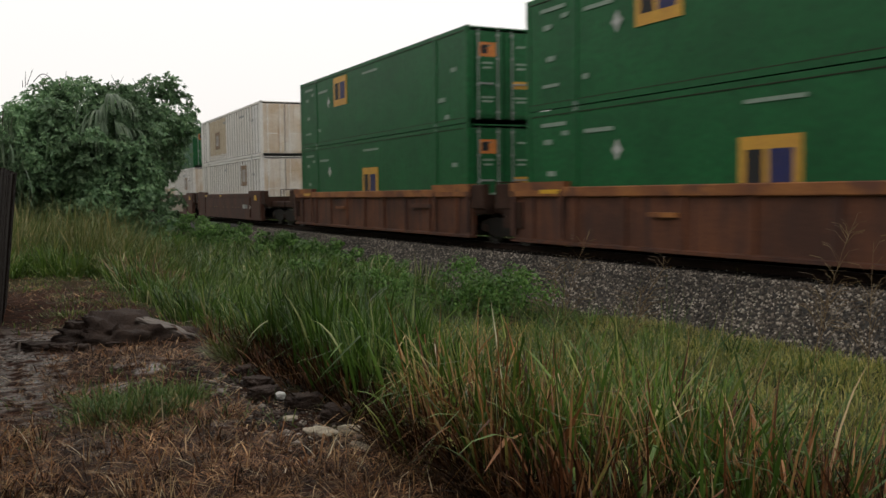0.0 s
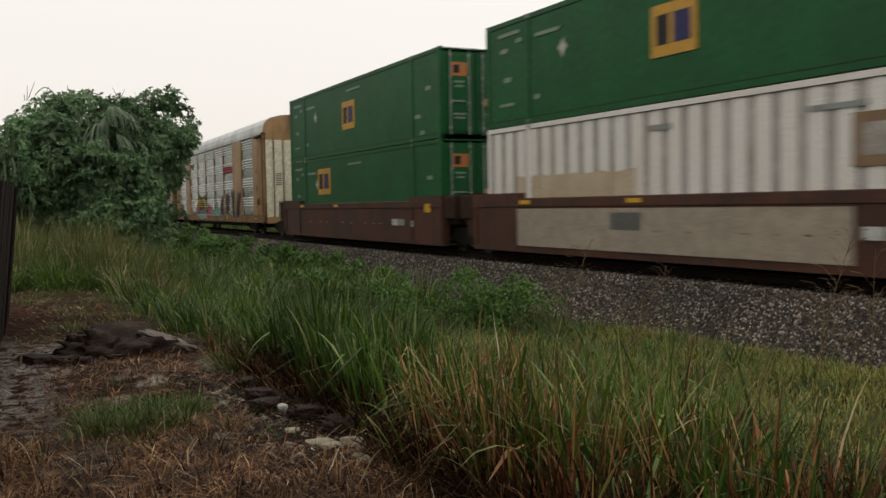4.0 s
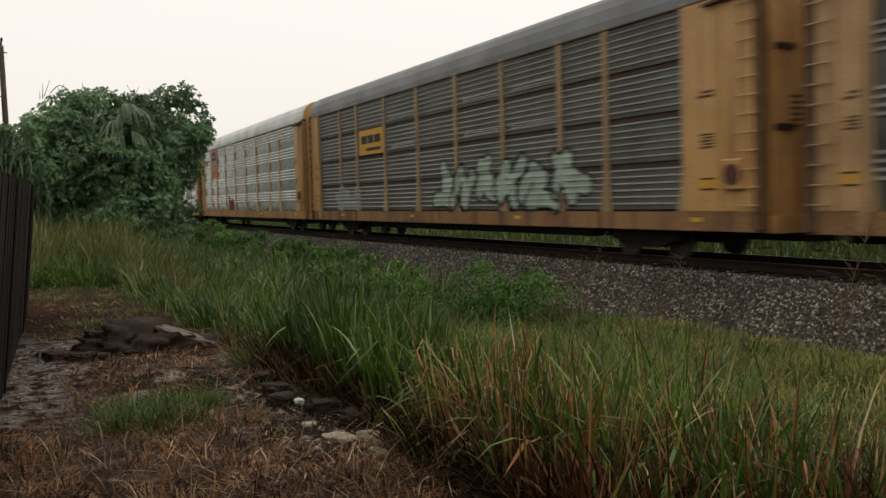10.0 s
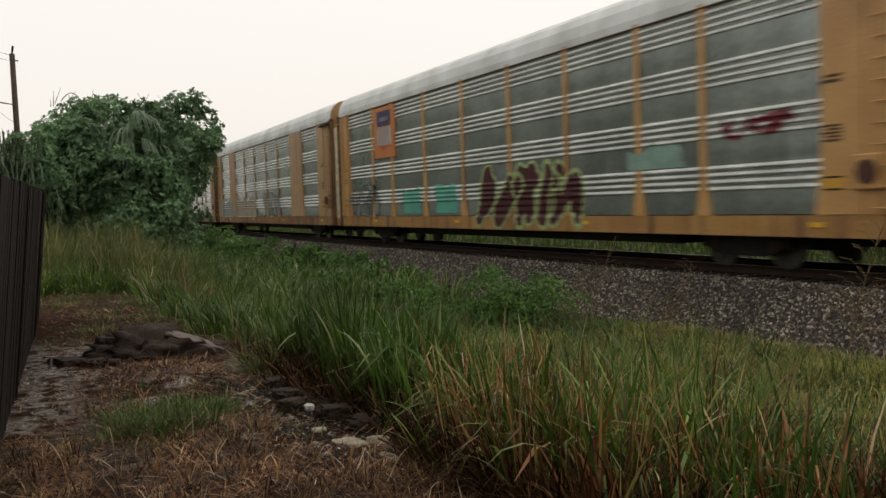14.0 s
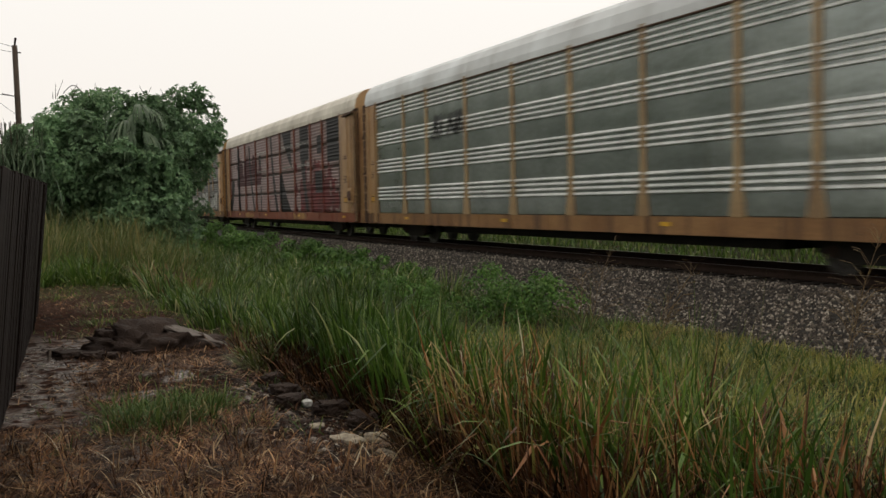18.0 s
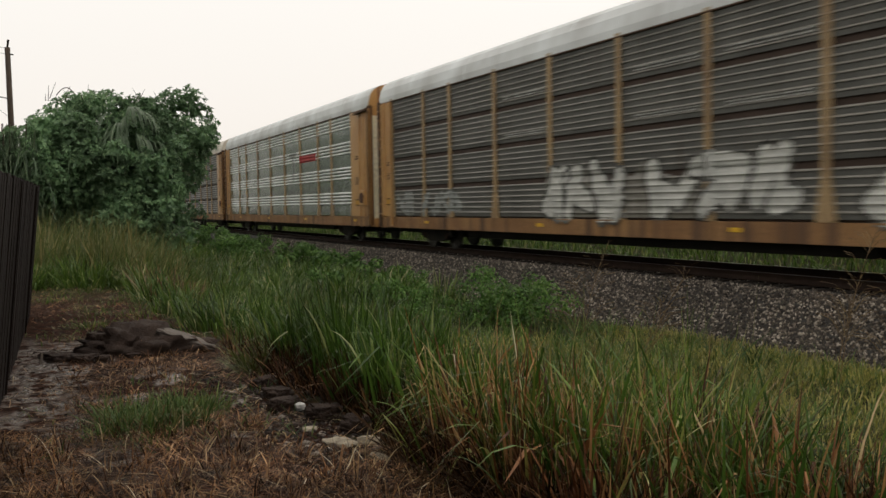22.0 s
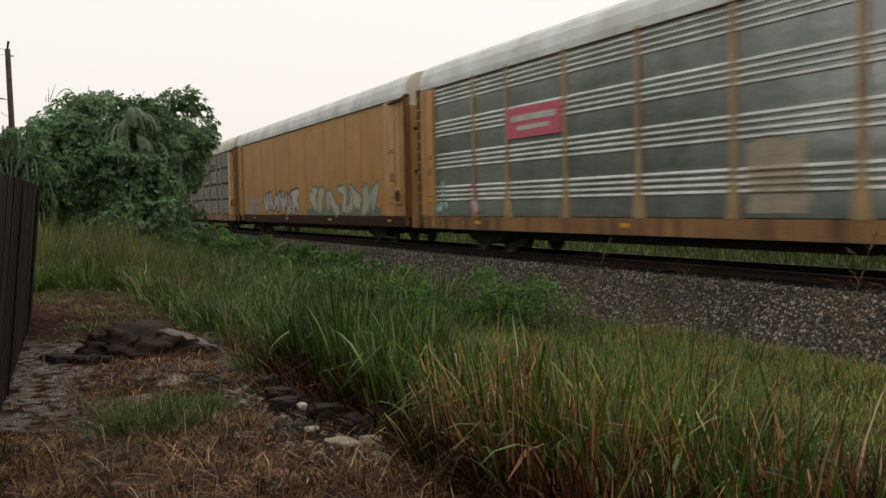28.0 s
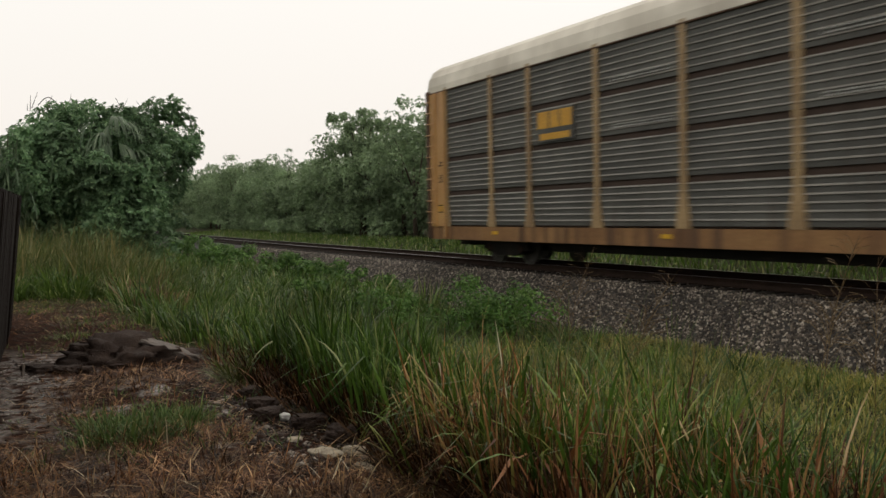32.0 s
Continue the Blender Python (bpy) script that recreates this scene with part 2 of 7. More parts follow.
M_LIME = surface("pale_green_spray_paint", (0.42, 0.52, 0.24), (0.34, 0.44, 0.2), 0.6, 0, 2.5, 20, 0)
M_GOLD = surface("gold_spray_paint", (0.60, 0.46, 0.05), (0.5, 0.38, 0.04), 0.6, 0, 2.5, 20, 0)
M_BEIGE = surface("beige_patch_paint", (0.42, 0.365, 0.29), (0.34, 0.295, 0.235), 0.6, 0, 2.5, 20, 0)
M_PALETEAL = surface("pale_teal_spray_paint", (0.27, 0.44, 0.37), (0.22, 0.33, 0.29), 0.6, 0, 2.0, 20, 0)
M_PALETAG = surface("pale_grey_green_spray_paint", (0.54, 0.55, 0.48), (0.40, 0.42, 0.35), 0.6, 0, 1.2, 20, 0)
M_SAGE = surface("grey_green_spray_paint", (0.20, 0.23, 0.18), (0.15, 0.18, 0.14), 0.6, 0, 2.0, 20, 0)
M_CRIMSONTAG = surface("crimson_spray_paint", (0.20, 0.02, 0.035), (0.13, 0.025, 0.035), 0.6, 0, 1.5, 20, 0)
M_BROWNPLATE = surface("faded_brown_plate", (0.30, 0.20, 0.12), (0.22, 0.14, 0.08), 0.6, 0, 2.0, 20, 0)
M_BALLAST = surface("ballast_bed", (0.055, 0.052, 0.049), (0.03, 0.028, 0.026), 0.9, 0, 14, 30, 0.05)
M_TIE = surface("creosoted_timber", (0.03, 0.024, 0.02), (0.02, 0.016, 0.014), 0.9, 0, 6, 40, 0.01, spec=0.1)
M_RAIL = surface("rusted_rail_web", (0.035, 0.022, 0.017), (0.025, 0.016, 0.012), 0.8, 0.0, 4, 30, 0.004, spec=0.1)
M_RAILTOP = surface("polished_rail_head", (0.30, 0.29, 0.28), (0.22, 0.21, 0.20), 0.35, 0.9, 4, 30, 0)
M_FENCE = surface("dark_stained_fence_wood", (0.019, 0.012, 0.010), (0.012, 0.008, 0.007), 0.8, 0, 3, 30, 0.006, spec=0.15)
M_POLE = surface("weathered_pole_wood", (0.085, 0.062, 0.045), (0.06, 0.045, 0.035), 0.85, 0, 3, 30, 0.008)
M_WIRE = surface("black_cable", (0.03, 0.03, 0.032), None, 0.6, 0, 3, 30, 0)
M_BARK = surface("grey_brown_bark", (0.10, 0.075, 0.055), (0.06, 0.046, 0.036), 0.9, 0, 4, 30, 0.02)
M_STONE = surface("pale_limestone", (0.46, 0.41, 0.31), (0.26, 0.22, 0.165), 0.85, 0, 8, 50, 0.015)
M_SLAB = surface("dark_wet_earth", (0.026, 0.015, 0.011), (0.05, 0.031, 0.022), 0.85, 0, 7, 60, 0.04)
M_WETSTONE = surface("worn_grey_slab", (0.16, 0.135, 0.115), (0.075, 0.058, 0.048), 0.7, 0, 4, 50, 0.015)
M_LITTER = surface("white_paper", (0.75, 0.74, 0.72), (0.6, 0.6, 0.58), 0.6, 0, 10, 40, 0.004)

L_GRASS = leafy("tall_grass", [(0.0, (0.030, 0.054, 0.008)), (0.4, (0.065, 0.102, 0.015)), (0.62, (0.125, 0.155, 0.027)), (0.76, (0.25, 0.22, 0.06)), (0.88, (0.30, 0.165, 0.058)), (1.0, (0.52, 0.40, 0.20))], 0.3, 0.3)
L_BLADE = leafy("broad_green_blade", [(0.0, (0.028, 0.058, 0.008)), (0.45, (0.062, 0.115, 0.016)), (0.8, (0.115, 0.175, 0.03)), (0.93, (0.19, 0.22, 0.055)), (1.0, (0.36, 0.33, 0.13))], 0.32, 0.3, patch=1.3, lo=0.8, hi=1.75)
L_DEAD = leafy("broad_dead_blade", [(0.0, (0.045, 0.016, 0.008)), (0.4, (0.15, 0.055, 0.02)), (0.75, (0.30, 0.135, 0.048)), (0.93, (0.44, 0.26, 0.11)), (1.0, (0.58, 0.45, 0.26))], 0.45, 0.2)
# Near-black stems: the shade at the grass's foot is put into their colour.
L_SHADE = leafy("shade_dark_stem", [(0.0, (0.013, 0.007, 0.004)), (0.6, (0.033, 0.017, 0.007)), (0.92, (0.075, 0.036, 0.014)), (1.0, (0.14, 0.075, 0.03))], 0.75, 0.08, spec=0.08)
L_STEM = leafy("russet_stems", [(0.0, (0.028, 0.011, 0.005)), (0.5, (0.085, 0.031, 0.012)), (0.8, (0.18, 0.075, 0.026)), (1.0, (0.36, 0.21, 0.09))], 0.5, 0.1, patch=1.5, lo=0.55, hi=1.3, spec=0.2)
L_MEADOW = leafy("rough_grass", [(0.0, (0.034, 0.068, 0.011)), (0.5, (0.064, 0.115, 0.019)), (0.82, (0.108, 0.165, 0.033)), (0.94, (0.19, 0.20, 0.068)), (1.0, (0.37, 0.36, 0.20))], 0.36, 0.32, patch=0.9, lo=0.75, hi=1.6)
L_DEEP = leafy("deep_green_grass", [(0.0, (0.021, 0.046, 0.007)), (0.6, (0.042, 0.085, 0.013)), (0.92, (0.08, 0.14, 0.024)), (1.0, (0.22, 0.24, 0.09))], 0.3, 0.28, patch=1.1, lo=0.65, hi=1.6)
L_OLIVE = leafy("olive_grass", [(0.0, (0.065, 0.085, 0.02)), (0.6, (0.11, 0.135, 0.034)), (1.0, (0.21, 0.20, 0.07))], 0.4, 0.35)
L_STRAW = leafy("dry_straw_leaf", [(0.0, (0.24, 0.12, 0.05)), (0.5, (0.36, 0.22, 0.10)), (0.85, (0.50, 0.38, 0.20)), (1.0, (0.66, 0.60, 0.44))], 0.4, 0.3)
L_SEED = leafy("pale_seeding_grass", [(0.0, (0.06, 0.09, 0.022)), (0.5, (0.105, 0.13, 0.036)), (0.85, (0.17, 0.165, 0.06)), (1.0, (0.30, 0.25, 0.11))])
L_LAWN = leafy("low_green_grass", [(0.0, (0.045, 0.09, 0.018)), (0.5, (0.085, 0.155, 0.034)), (0.85, (0.15, 0.20, 0.055)), (1.0, (0.20, 0.13, 0.05))])
L_BLOND = leafy("seeding_grass", [(0.0, (0.15, 0.175, 0.035)), (0.5, (0.30, 0.285, 0.07)), (1.0, (0.50, 0.41, 0.16))], 0.5, 0.35)
L_RUSSET = leafy("dead_grass", [(0.0, (0.085, 0.052, 0.024)), (0.5, (0.15, 0.092, 0.04)), (1.0, (0.27, 0.20, 0.09))])
L_HAY = leafy("cut_straw", [(0.0, (0.013, 0.006, 0.004)), (0.4, (0.062, 0.026, 0.012)), (0.68, (0.17, 0.078, 0.034)), (0.88, (0.36, 0.19, 0.085)), (1.0, (0.60, 0.42, 0.24))], 0.5, 0.08, patch=2.6, lo=0.22, hi=1.4, spec=0.1)
L_WEED = leafy("broad_weed_leaf", [(0.0, (0.05, 0.12, 0.022)), (0.6, (0.09, 0.19, 0.036)), (1.0, (0.16, 0.27, 0.066))], patch=1.5, lo=0.5, hi=1.4)
# Tree and woodland leaves: colours lightened to include the haze of distance.
L_TREE = leafy("hazy_tree_leaf", [(0.0, (0.10, 0.175, 0.09)), (0.6, (0.155, 0.265, 0.13)), (0.9, (0.21, 0.33, 0.16)), (1.0, (0.27, 0.38, 0.20))], 0.5, 0.35, patch=0.9, lo=0.5, hi=1.4)
L_WOOD = leafy("woodland_leaf", [(0.0, (0.15, 0.215, 0.125)), (0.6, (0.225, 0.315, 0.165)), (1.0, (0.31, 0.41, 0.22))], 0.5, 0.35, patch=0.35, lo=0.6, hi=1.4)
L_PALM = leafy("palm_frond", [(0.0, (0.075, 0.12, 0.065)), (0.7, (0.12, 0.175, 0.10)), (1.0, (0.22, 0.28, 0.17))], 0.4, 0.2)


def ground_material():
    """Grassy soil, with a strip of brown mulch and wet silt along the fence."""
    m = surface("ground_soil", (0.045, 0.05, 0.02), (0.03, 0.032, 0.016), 0.9, 0, 0.8, 25, 0.03)
    n, l = m.node_tree.nodes, m.node_tree.links
    p = n["Principled BSDF"]
    grass = p.inputs["Base Color"].links[0].from_socket
    geo = n.new("ShaderNodeNewGeometry")

    def ns(sc, detail):
        t = n.new("ShaderNodeTexNoise")
        t.inputs["Scale"].default_value, t.inputs["Detail"].default_value = sc, detail
        l.new(geo.outputs["Position"], t.inputs["Vector"])
        return t.outputs["Fac"]

    def mr(v, a, b, c=0.0, d=1.0):
        r = n.new("ShaderNodeMapRange")
        for i, x in enumerate((a, b, c, d)):
            r.inputs[i + 1].default_value = x
        l.new(v, r.inputs[0])
        return r.outputs[0]

    def op(kind, a, b):
        o = n.new("ShaderNodeMath")
        o.operation = kind
        for sock, v in zip(o.inputs, (a, b)):
            if isinstance(v, (int, float)):
                sock.default_value = v
            else:
                l.new(v, sock)
        return o.outputs[0]

    def mix(f, a, b):
        x = n.new("ShaderNodeMix")
        x.data_type = "RGBA"
        for sock, v in ((x.inputs[0], f), (x.inputs[6], a), (x.inputs[7], b)):
            if isinstance(v, tuple):
                sock.default_value = v
            else:
                l.new(v, sock)
        return x.outputs[2]

    sep = n.new("ShaderNodeSeparateXYZ")
    l.new(geo.outputs["Position"], sep.inputs[0])
    edge = op("ADD", sep.outputs[0], mr(ns(1.3, 4), 0.2, 0.8, -0.45, 0.45))
    strip = op("MULTIPLY", mr(edge, 2.05, 2.25, 1.0, 0.0), mr(sep.outputs[1], 16, 19, 1.0, 0.0))
    mulch = mix(mr(ns(11, 8), 0.35, 0.65), (0.008, 0.0035, 0.002, 1), (0.046, 0.018, 0.009, 1))
    silt = mix(mr(ns(16, 7), 0.42, 0.62), (0.165, 0.13, 0.107, 1), (0.02, 0.012, 0.009, 1))
    near_fence = mr(op("SUBTRACT", sep.outputs[0], op("MULTIPLY", sep.outputs[1], 0.068)), 0.2, 0.9, 0.15, -0.02)
    near_bank = op("MULTIPLY", mr(sep.outputs[0], 1.15, 1.6, 0.0, 0.075), mr(sep.outputs[1], 8.0, 9.0, 1.0, 0.0))
    wet = op("MULTIPLY", mr(op("ADD", op("ADD", ns(1.7, 12), near_fence), near_bank), 0.54, 0.66), op("MULTIPLY", mr(sep.outputs[1], 5.0, 6.0), mr(sep.outputs[1], 10.8, 12.0, 1.0, 0.0)))
    wet = op("MULTIPLY", wet, mr(ns(7.5, 6), 0.40, 0.52))
    bare = mix(wet, mulch, silt)
    l.new(mix(strip, grass, bare), p.inputs["Base Color"])
    l.new(op("ADD", 0.05, op("MULTIPLY", op("MULTIPLY", wet, strip), 0.5)), p.inputs["Specular IOR Level"])
    l.new(op("SUBTRACT", 0.9, op("MULTIPLY", op("MULTIPLY", wet, strip), 0.66)), p.inputs["Roughness"])
    return m


M_GROUND = ground_material()


# ---- mesh tools ----
class Shape:
    """Gathers faces of one mesh."""

    def __init__(self):
        self.v, self.f, self.i = [], [], []

    def add(self, verts, faces, mat=0):
        k = len(self.v)
        self.v += [tuple(a) for a in verts]
        self.f += [tuple(k + j for j in face) for face in faces]
        self.i += [mat] * len(faces)
        return self

    def box(self, x0, x1, y0, y1, z0, z1, mat=0, chamfer=0.0):
        c = min(chamfer, (x1 - x0) * 0.4, (z1 - z0) * 0.4)
        if c <= 0:
            pr = [(x0, z0), (x1, z0), (x1, z1), (x0, z1)]
        else:
            pr = [(x0 + c, z0), (x1 - c, z0), (x1, z0 + c), (x1, z1 - c), (x1 - c, z1), (x0 + c, z1), (x0, z1 - c), (x0, z0 + c)]
        return self.along(pr, y0, y1, mat)

    def along(self, profile, y0, y1, mat=0):
        """A prism: a closed profile of (x, z) drawn from y0 to y1."""
        n = len(profile)
        v = [(x, y0, z) for x, z in profile] + [(x, y1, z) for x, z in profile]
        f = [tuple(range(n)), tuple(range(2 * n - 1, n - 1, -1))]
        f += [(j, j + n, (j + 1) % n + n, (j + 1) % n) for j in range(n)]
        return self.add(v, f, mat)

    def upright(self, profile, z0, z1, mat=0):
        """A prism: a closed profile of (x, y) raised from z0 to z1."""
        n = len(profile)
        v = [(x, y, z0) for x, y in profile] + [(x, y, z1) for x, y in profile]
        f = [tuple(range(n - 1, -1, -1)), tuple(range(n, 2 * n))]
        f += [(j, (j + 1) % n, (j + 1) % n + n, j + n) for j in range(n)]
        return self.add(v, f, mat)

    def rod(self, a, b, r0, r1=None, sides=8, mat=0, caps=True):
        a, b = Vector(a), Vector(b)
        r1 = r0 if r1 is None else r1
        q = (b - a).to_track_quat("Z", "Y")
        ring = [q @ Vector((math.cos(2 * math.pi * j / sides), math.sin(2 * math.pi * j / sides), 0)) for j in range(sides)]
        v = [a + r0 * u for u in ring] + [b + r1 * u for u in ring]
        f = [(j, (j + 1) % sides, (j + 1) % sides + sides, j + sides) for j in range(sides)]
        if caps:
            f += [tuple(range(sides - 1, -1, -1)), tuple(range(sides, 2 * sides))]
        return self.add(v, f, mat)

    def tube(self, points, radii, sides=5, mat=0):
        """A bent tapering tube through the points."""
        v = [Vector(p) + r * Vector((math.cos(2 * math.pi * j / sides), math.sin(2 * math.pi * j / sides), 0)) for p, r in zip(points, radii) for j in range(sides)]
        f = [(k * sides + j, k * sides + (j + 1) % sides, (k + 1) * sides + (j + 1) % sides, (k + 1) * sides + j) for k in range(len(points) - 1) for j in range(sides)]
        return self.add(v, f, mat)

    def lathe(self, centre, rings, sides=20, mat=0):
        """Rings of (x along the axle, radius) about an axle that lies along x."""
        cx, cy, cz = centre
        v = [(cx + x, cy + r * math.cos(2 * math.pi * j / sides), cz + r * math.sin(2 * math.pi * j / sides)) for x, r in rings for j in range(sides)]
        f = [(k * sides + j, k * sides + (j + 1) % sides, (k + 1) * sides + (j + 1) % sides, (k + 1) * sides + j)
             for k in range(len(rings) - 1) for j in range(sides)]
        f += [tuple(range(sides)), tuple(range(len(v) - 1, len(v) - 1 - sides, -1))]
        return self.add(v, f, mat)

    def mesh(self, name, *mats, smooth=False):
        me = bpy.data.meshes.new(name)
        me.from_pydata(self.v, [], self.f)
        for m in mats:
            me.materials.append(m)
        me.polygons.foreach_set("material_index", self.i)
        if smooth:
            me.polygons.foreach_set("use_smooth", [True] * len(self.f))
        bm = bmesh.new()
        bm.from_mesh(me)
        bmesh.ops.recalc_face_normals(bm, faces=bm.faces)
        bm.to_mesh(me)
        bm.free()
        return me


def part(name, me, parent, label="", at=None):
    ob = new(name, me)
    ob.parent = parent
    if at is not None:
        ob.matrix_local = at
    return tagged(ob, label)


def thing(name, label, category, group="", kind="", me=None):
    return tagged(new(name, me), label, category, group, kind)


def raw_mesh(name, verts, quads, tris, mat, smooth=False):
    """A mesh from number arrays."""
    me = bpy.data.meshes.new(name)
    nv, nq, nt = len(verts), len(quads), len(tris)
    me.vertices.add(nv)
    me.vertices.foreach_set("co", np.asarray(verts, np.float32).ravel())
    me.loops.add(4 * nq + 3 * nt)
    me.loops.foreach_set("vertex_index", np.concatenate([np.asarray(quads, np.int32).ravel(), np.asarray(tris, np.int32).ravel()]))
    me.polygons.add(nq + nt)
    me.polygons.foreach_set("loop_start", np.concatenate([np.arange(nq) * 4, 4 * nq + np.arange(nt) * 3]).astype(np.int32))
    if smooth:
        me.polygons.foreach_set("use_smooth", np.ones(nq + nt, bool))
    me.materials.append(mat)
    me.update(calc_edges=True)
    me.validate()
    return me


rng = np.random.default_rng(7)

# ---- the plan: the track's bend, heights of the ground ----
NEAR_SIDE, CENTRE, BEND = 12.89, 14.39, 3.2e-4


def bend(y):
    y = np.maximum(np.asarray(y, float), 0.0)
    return np.where(y < 150, BEND * y * y, BEND * 150 * 150 + 2 * BEND * 150 * (y - 150))


def lump(x, y):
    return (np.sin(x * 1.7 + 0.6 * np.sin(y * 0.9)) * np.cos(y * 1.3 + 0.5 * np.sin(x * 1.1)) + 0.5 * np.sin(3.1 * x + 2.2 * y) * np.cos(2.7 * y - x))


def ground_z(x, y):
    u = x - bend(y)
    z = np.interp(u, (-60, -0.3, 1.7, 2.3, 4.6, 9.0, 10.9, 13, 17.2, 18.6, 24, 60, 2000), (-0.1, -0.06, -0.05, -0.1, -0.72, -0.86, -0.95, -1.0, -1.0, -0.72, -0.4, -0.2, -0.2))
    rough = np.interp(u, (-5, 0, 1.8, 3, 10, 11), (0.03, 0.018, 0.03, 0.06, 0.05, 0.0))
    return z + rough * lump(x, y)


def build_ground():
    xs = np.concatenate([[-1500, -600, -200, -80, -30, -12, -6, -3, -1.5], np.arange(-1, 5, 0.16), np.arange(5, 19.5, 0.4), [20, 22, 25, 30, 40, 60, 100, 250, 700, 1500]])
    ys = np.concatenate([[-1500, -500, -150, -50, -20, -8], np.arange(-4, 18, 0.2), np.arange(18, 60, 0.6), np.arange(60, 260, 5), [300, 400, 600, 1000, 1600]])
    gx, gy = np.meshgrid(xs, ys)
    gx = gx + bend(np.minimum(gy, 260))
    v = np.stack([gx, gy, ground_z(gx, gy)], -1).reshape(-1, 3)
    nx, ny = len(xs), len(ys)
    k = (np.arange(ny - 1)[:, None] * nx + np.arange(nx - 1)[None]).ravel()
    q = np.stack([k, k + 1, k + nx + 1, k + nx], -1)
    thing("ground", "grassy ground with a bare muddy strip beside the fence", "ground", kind="structure", me=raw_mesh("ground", v, q, np.zeros((0, 3), int), M_GROUND, True))


build_ground()


def build_track():
    ys = np.concatenate([np.arange(-120, 150, 3.0), np.arange(150, 600, 30.0)])
    prof = [(10.7, -1.0), (11.4, -0.74), (12.55, -0.24), (12.8, -0.2), (16.0, -0.2), (16.3, -0.26), (17.9, -0.85), (18.3, -1.0)]
    n = len(prof)
    v = np.array([(u + float(bend(y)), y, z) for y in ys for u, z in prof])
    k = (np.arange(len(ys) - 1)[:, None] * n + np.arange(n - 1)[None]).ravel()
    q = np.stack([k, k + 1, k + n + 1, k + n], -1)
    bed = thing("ballast_bed", "grey crushed-stone ballast bank under the railway track", "ballast", kind="structure", me=raw_mesh("ballast_bed", v, q, np.zeros((0, 3), int), M_BALLAST))
    track = thing("railway_track", "single railway track with rusty rails on dark timber ties", "railway track", kind="structure")
    for side in (-0.7525, 0.7525):
        web = [(-0.075, -0.17), (0.075, -0.17), (0.075, -0.155), (0.012, -0.135), (0.012, -0.04), (0.036, -0.03), (0.036, -0.006), (-0.036, -0.006), (-0.036, -0.03), (-0.012, -0.04), (-0.012, -0.135), (-0.075, -0.155)]
        head = [(-0.034, -0.004), (0.034, -0.004), (0.03, 0.0), (-0.03, 0.0)]
        for name, pr, mat in (("rail", web, M_RAIL), ("rail_head", head, M_RAILTOP)):
            m = len(pr)
            v = np.array([(CENTRE + side + x + float(bend(y)), y, z) for y in ys for x, z in pr])
            k = np.array([(r * m + j, r * m + (j + 1) % m, (r + 1) * m + (j + 1) % m, (r + 1) * m + j) for r in range(len(ys) - 1) for j in range(m)])
            part(name, raw_mesh(name, v, k, np.zeros((0, 3), int), mat), track)
    tie = Shape().box(-1.3, 1.3, -0.115, 0.115, -0.35, -0.172, chamfer=0.015).mesh("tie", M_TIE)
    for j in range(280):
        y = -15 + 0.52 * j
        part("tie", tie, track, at=pose(CENTRE + float(bend(y)), y, 0, 0, 0, random.uniform(-1, 1)))
    far = Shape()
    for j in range(200):
        y = 131 + 0.6 * j
        x = CENTRE + float(bend(y))
        far.box(x - 1.3, x + 1.3, y - 0.115, y + 0.115, -0.35, -0.172)
    tagged(part("far_ties", far.mesh("far_ties", M_TIE), track), kind="stuff")


build_track()


# ---- the train ----
PITCH, BODY, HALF = 28.6, 27.14, 13.57
END = HALF + 0.25
POSTS = (1.95, 4.7, 6.65, 9.6, 12.55, 15.5, 18.45, 21.4, 23.4, 26.15)
POSTS_SHIELD = (1.42, 4.52, 6.65, 9.6, 12.55, 15.5, 18.45, 21.4, 23.4, 26.15)
POSTS_OLD = (2.0, 4.75, 6.95, 9.7, 12.45, 15.4, 18.2, 21.1, 22.8, 25.7)
ROOFLINE = [(x, 5.24 + 1.1 * (z - 5.24)) for x, z in ((-1.5, 5.24), (-1.5, 5.40), (-1.44, 5.66), (-1.30, 5.86), (-1.05, 6.00), (-0.55, 6.12), (0, 6.16), (0.55, 6.12), (1.05, 6.00), (1.30, 5.86), (1.44, 5.66), (1.5, 5.40), (1.5, 5.24))]


def sheet_profile(style):
    """The side sheet from sill to eave as (height, how far it stands out)."""
    z0, z1 = 1.05, 5.2
    step = (z1 - z0) / 4
    pr = []
    for tier in range(4):
        a = z0 + tier * step
        if style == "ribbed":
            pr += [(a + 0.45 * k / 10, 0.005 * math.sin(math.pi * k / 10)) for k in range(11)]
            for j in range(4):
                b = a + 0.47 + j * 0.14
                pr += [(b, 0.0), (b + 0.014, 0.034), (b + 0.030, 0.040), (b + 0.046, 0.036), (b + 0.086, 0.002), (b + 0.09, 0.0)]
        elif style == "fine":
            pr += [(a, -0.035), (a + 0.026, -0.035), (a + 0.031, 0.0)]
            for j in range(6):
                b = a + 0.13 + j * 0.15
                pr += [(b, 0.0), (b + 0.008, 0.024), (b + 0.016, 0.024), (b + 0.048, 0.0)]
        else:
            pr += [(a, 0.0)]
            for j in range(11):
                b = a + 0.03 + j * 0.093
                pr += [(b, 0.0), (b + 0.025, 0.004), (b + 0.04, 0.004), (b + 0.065, 0.0)]
    pr += [(z1, 0.0)]
    return pr


SHEETS = {}
# Each sheet's rib copy, paler to carry the sky's shine.
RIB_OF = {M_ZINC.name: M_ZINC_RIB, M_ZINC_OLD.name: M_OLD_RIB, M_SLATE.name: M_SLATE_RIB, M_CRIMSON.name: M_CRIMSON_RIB}


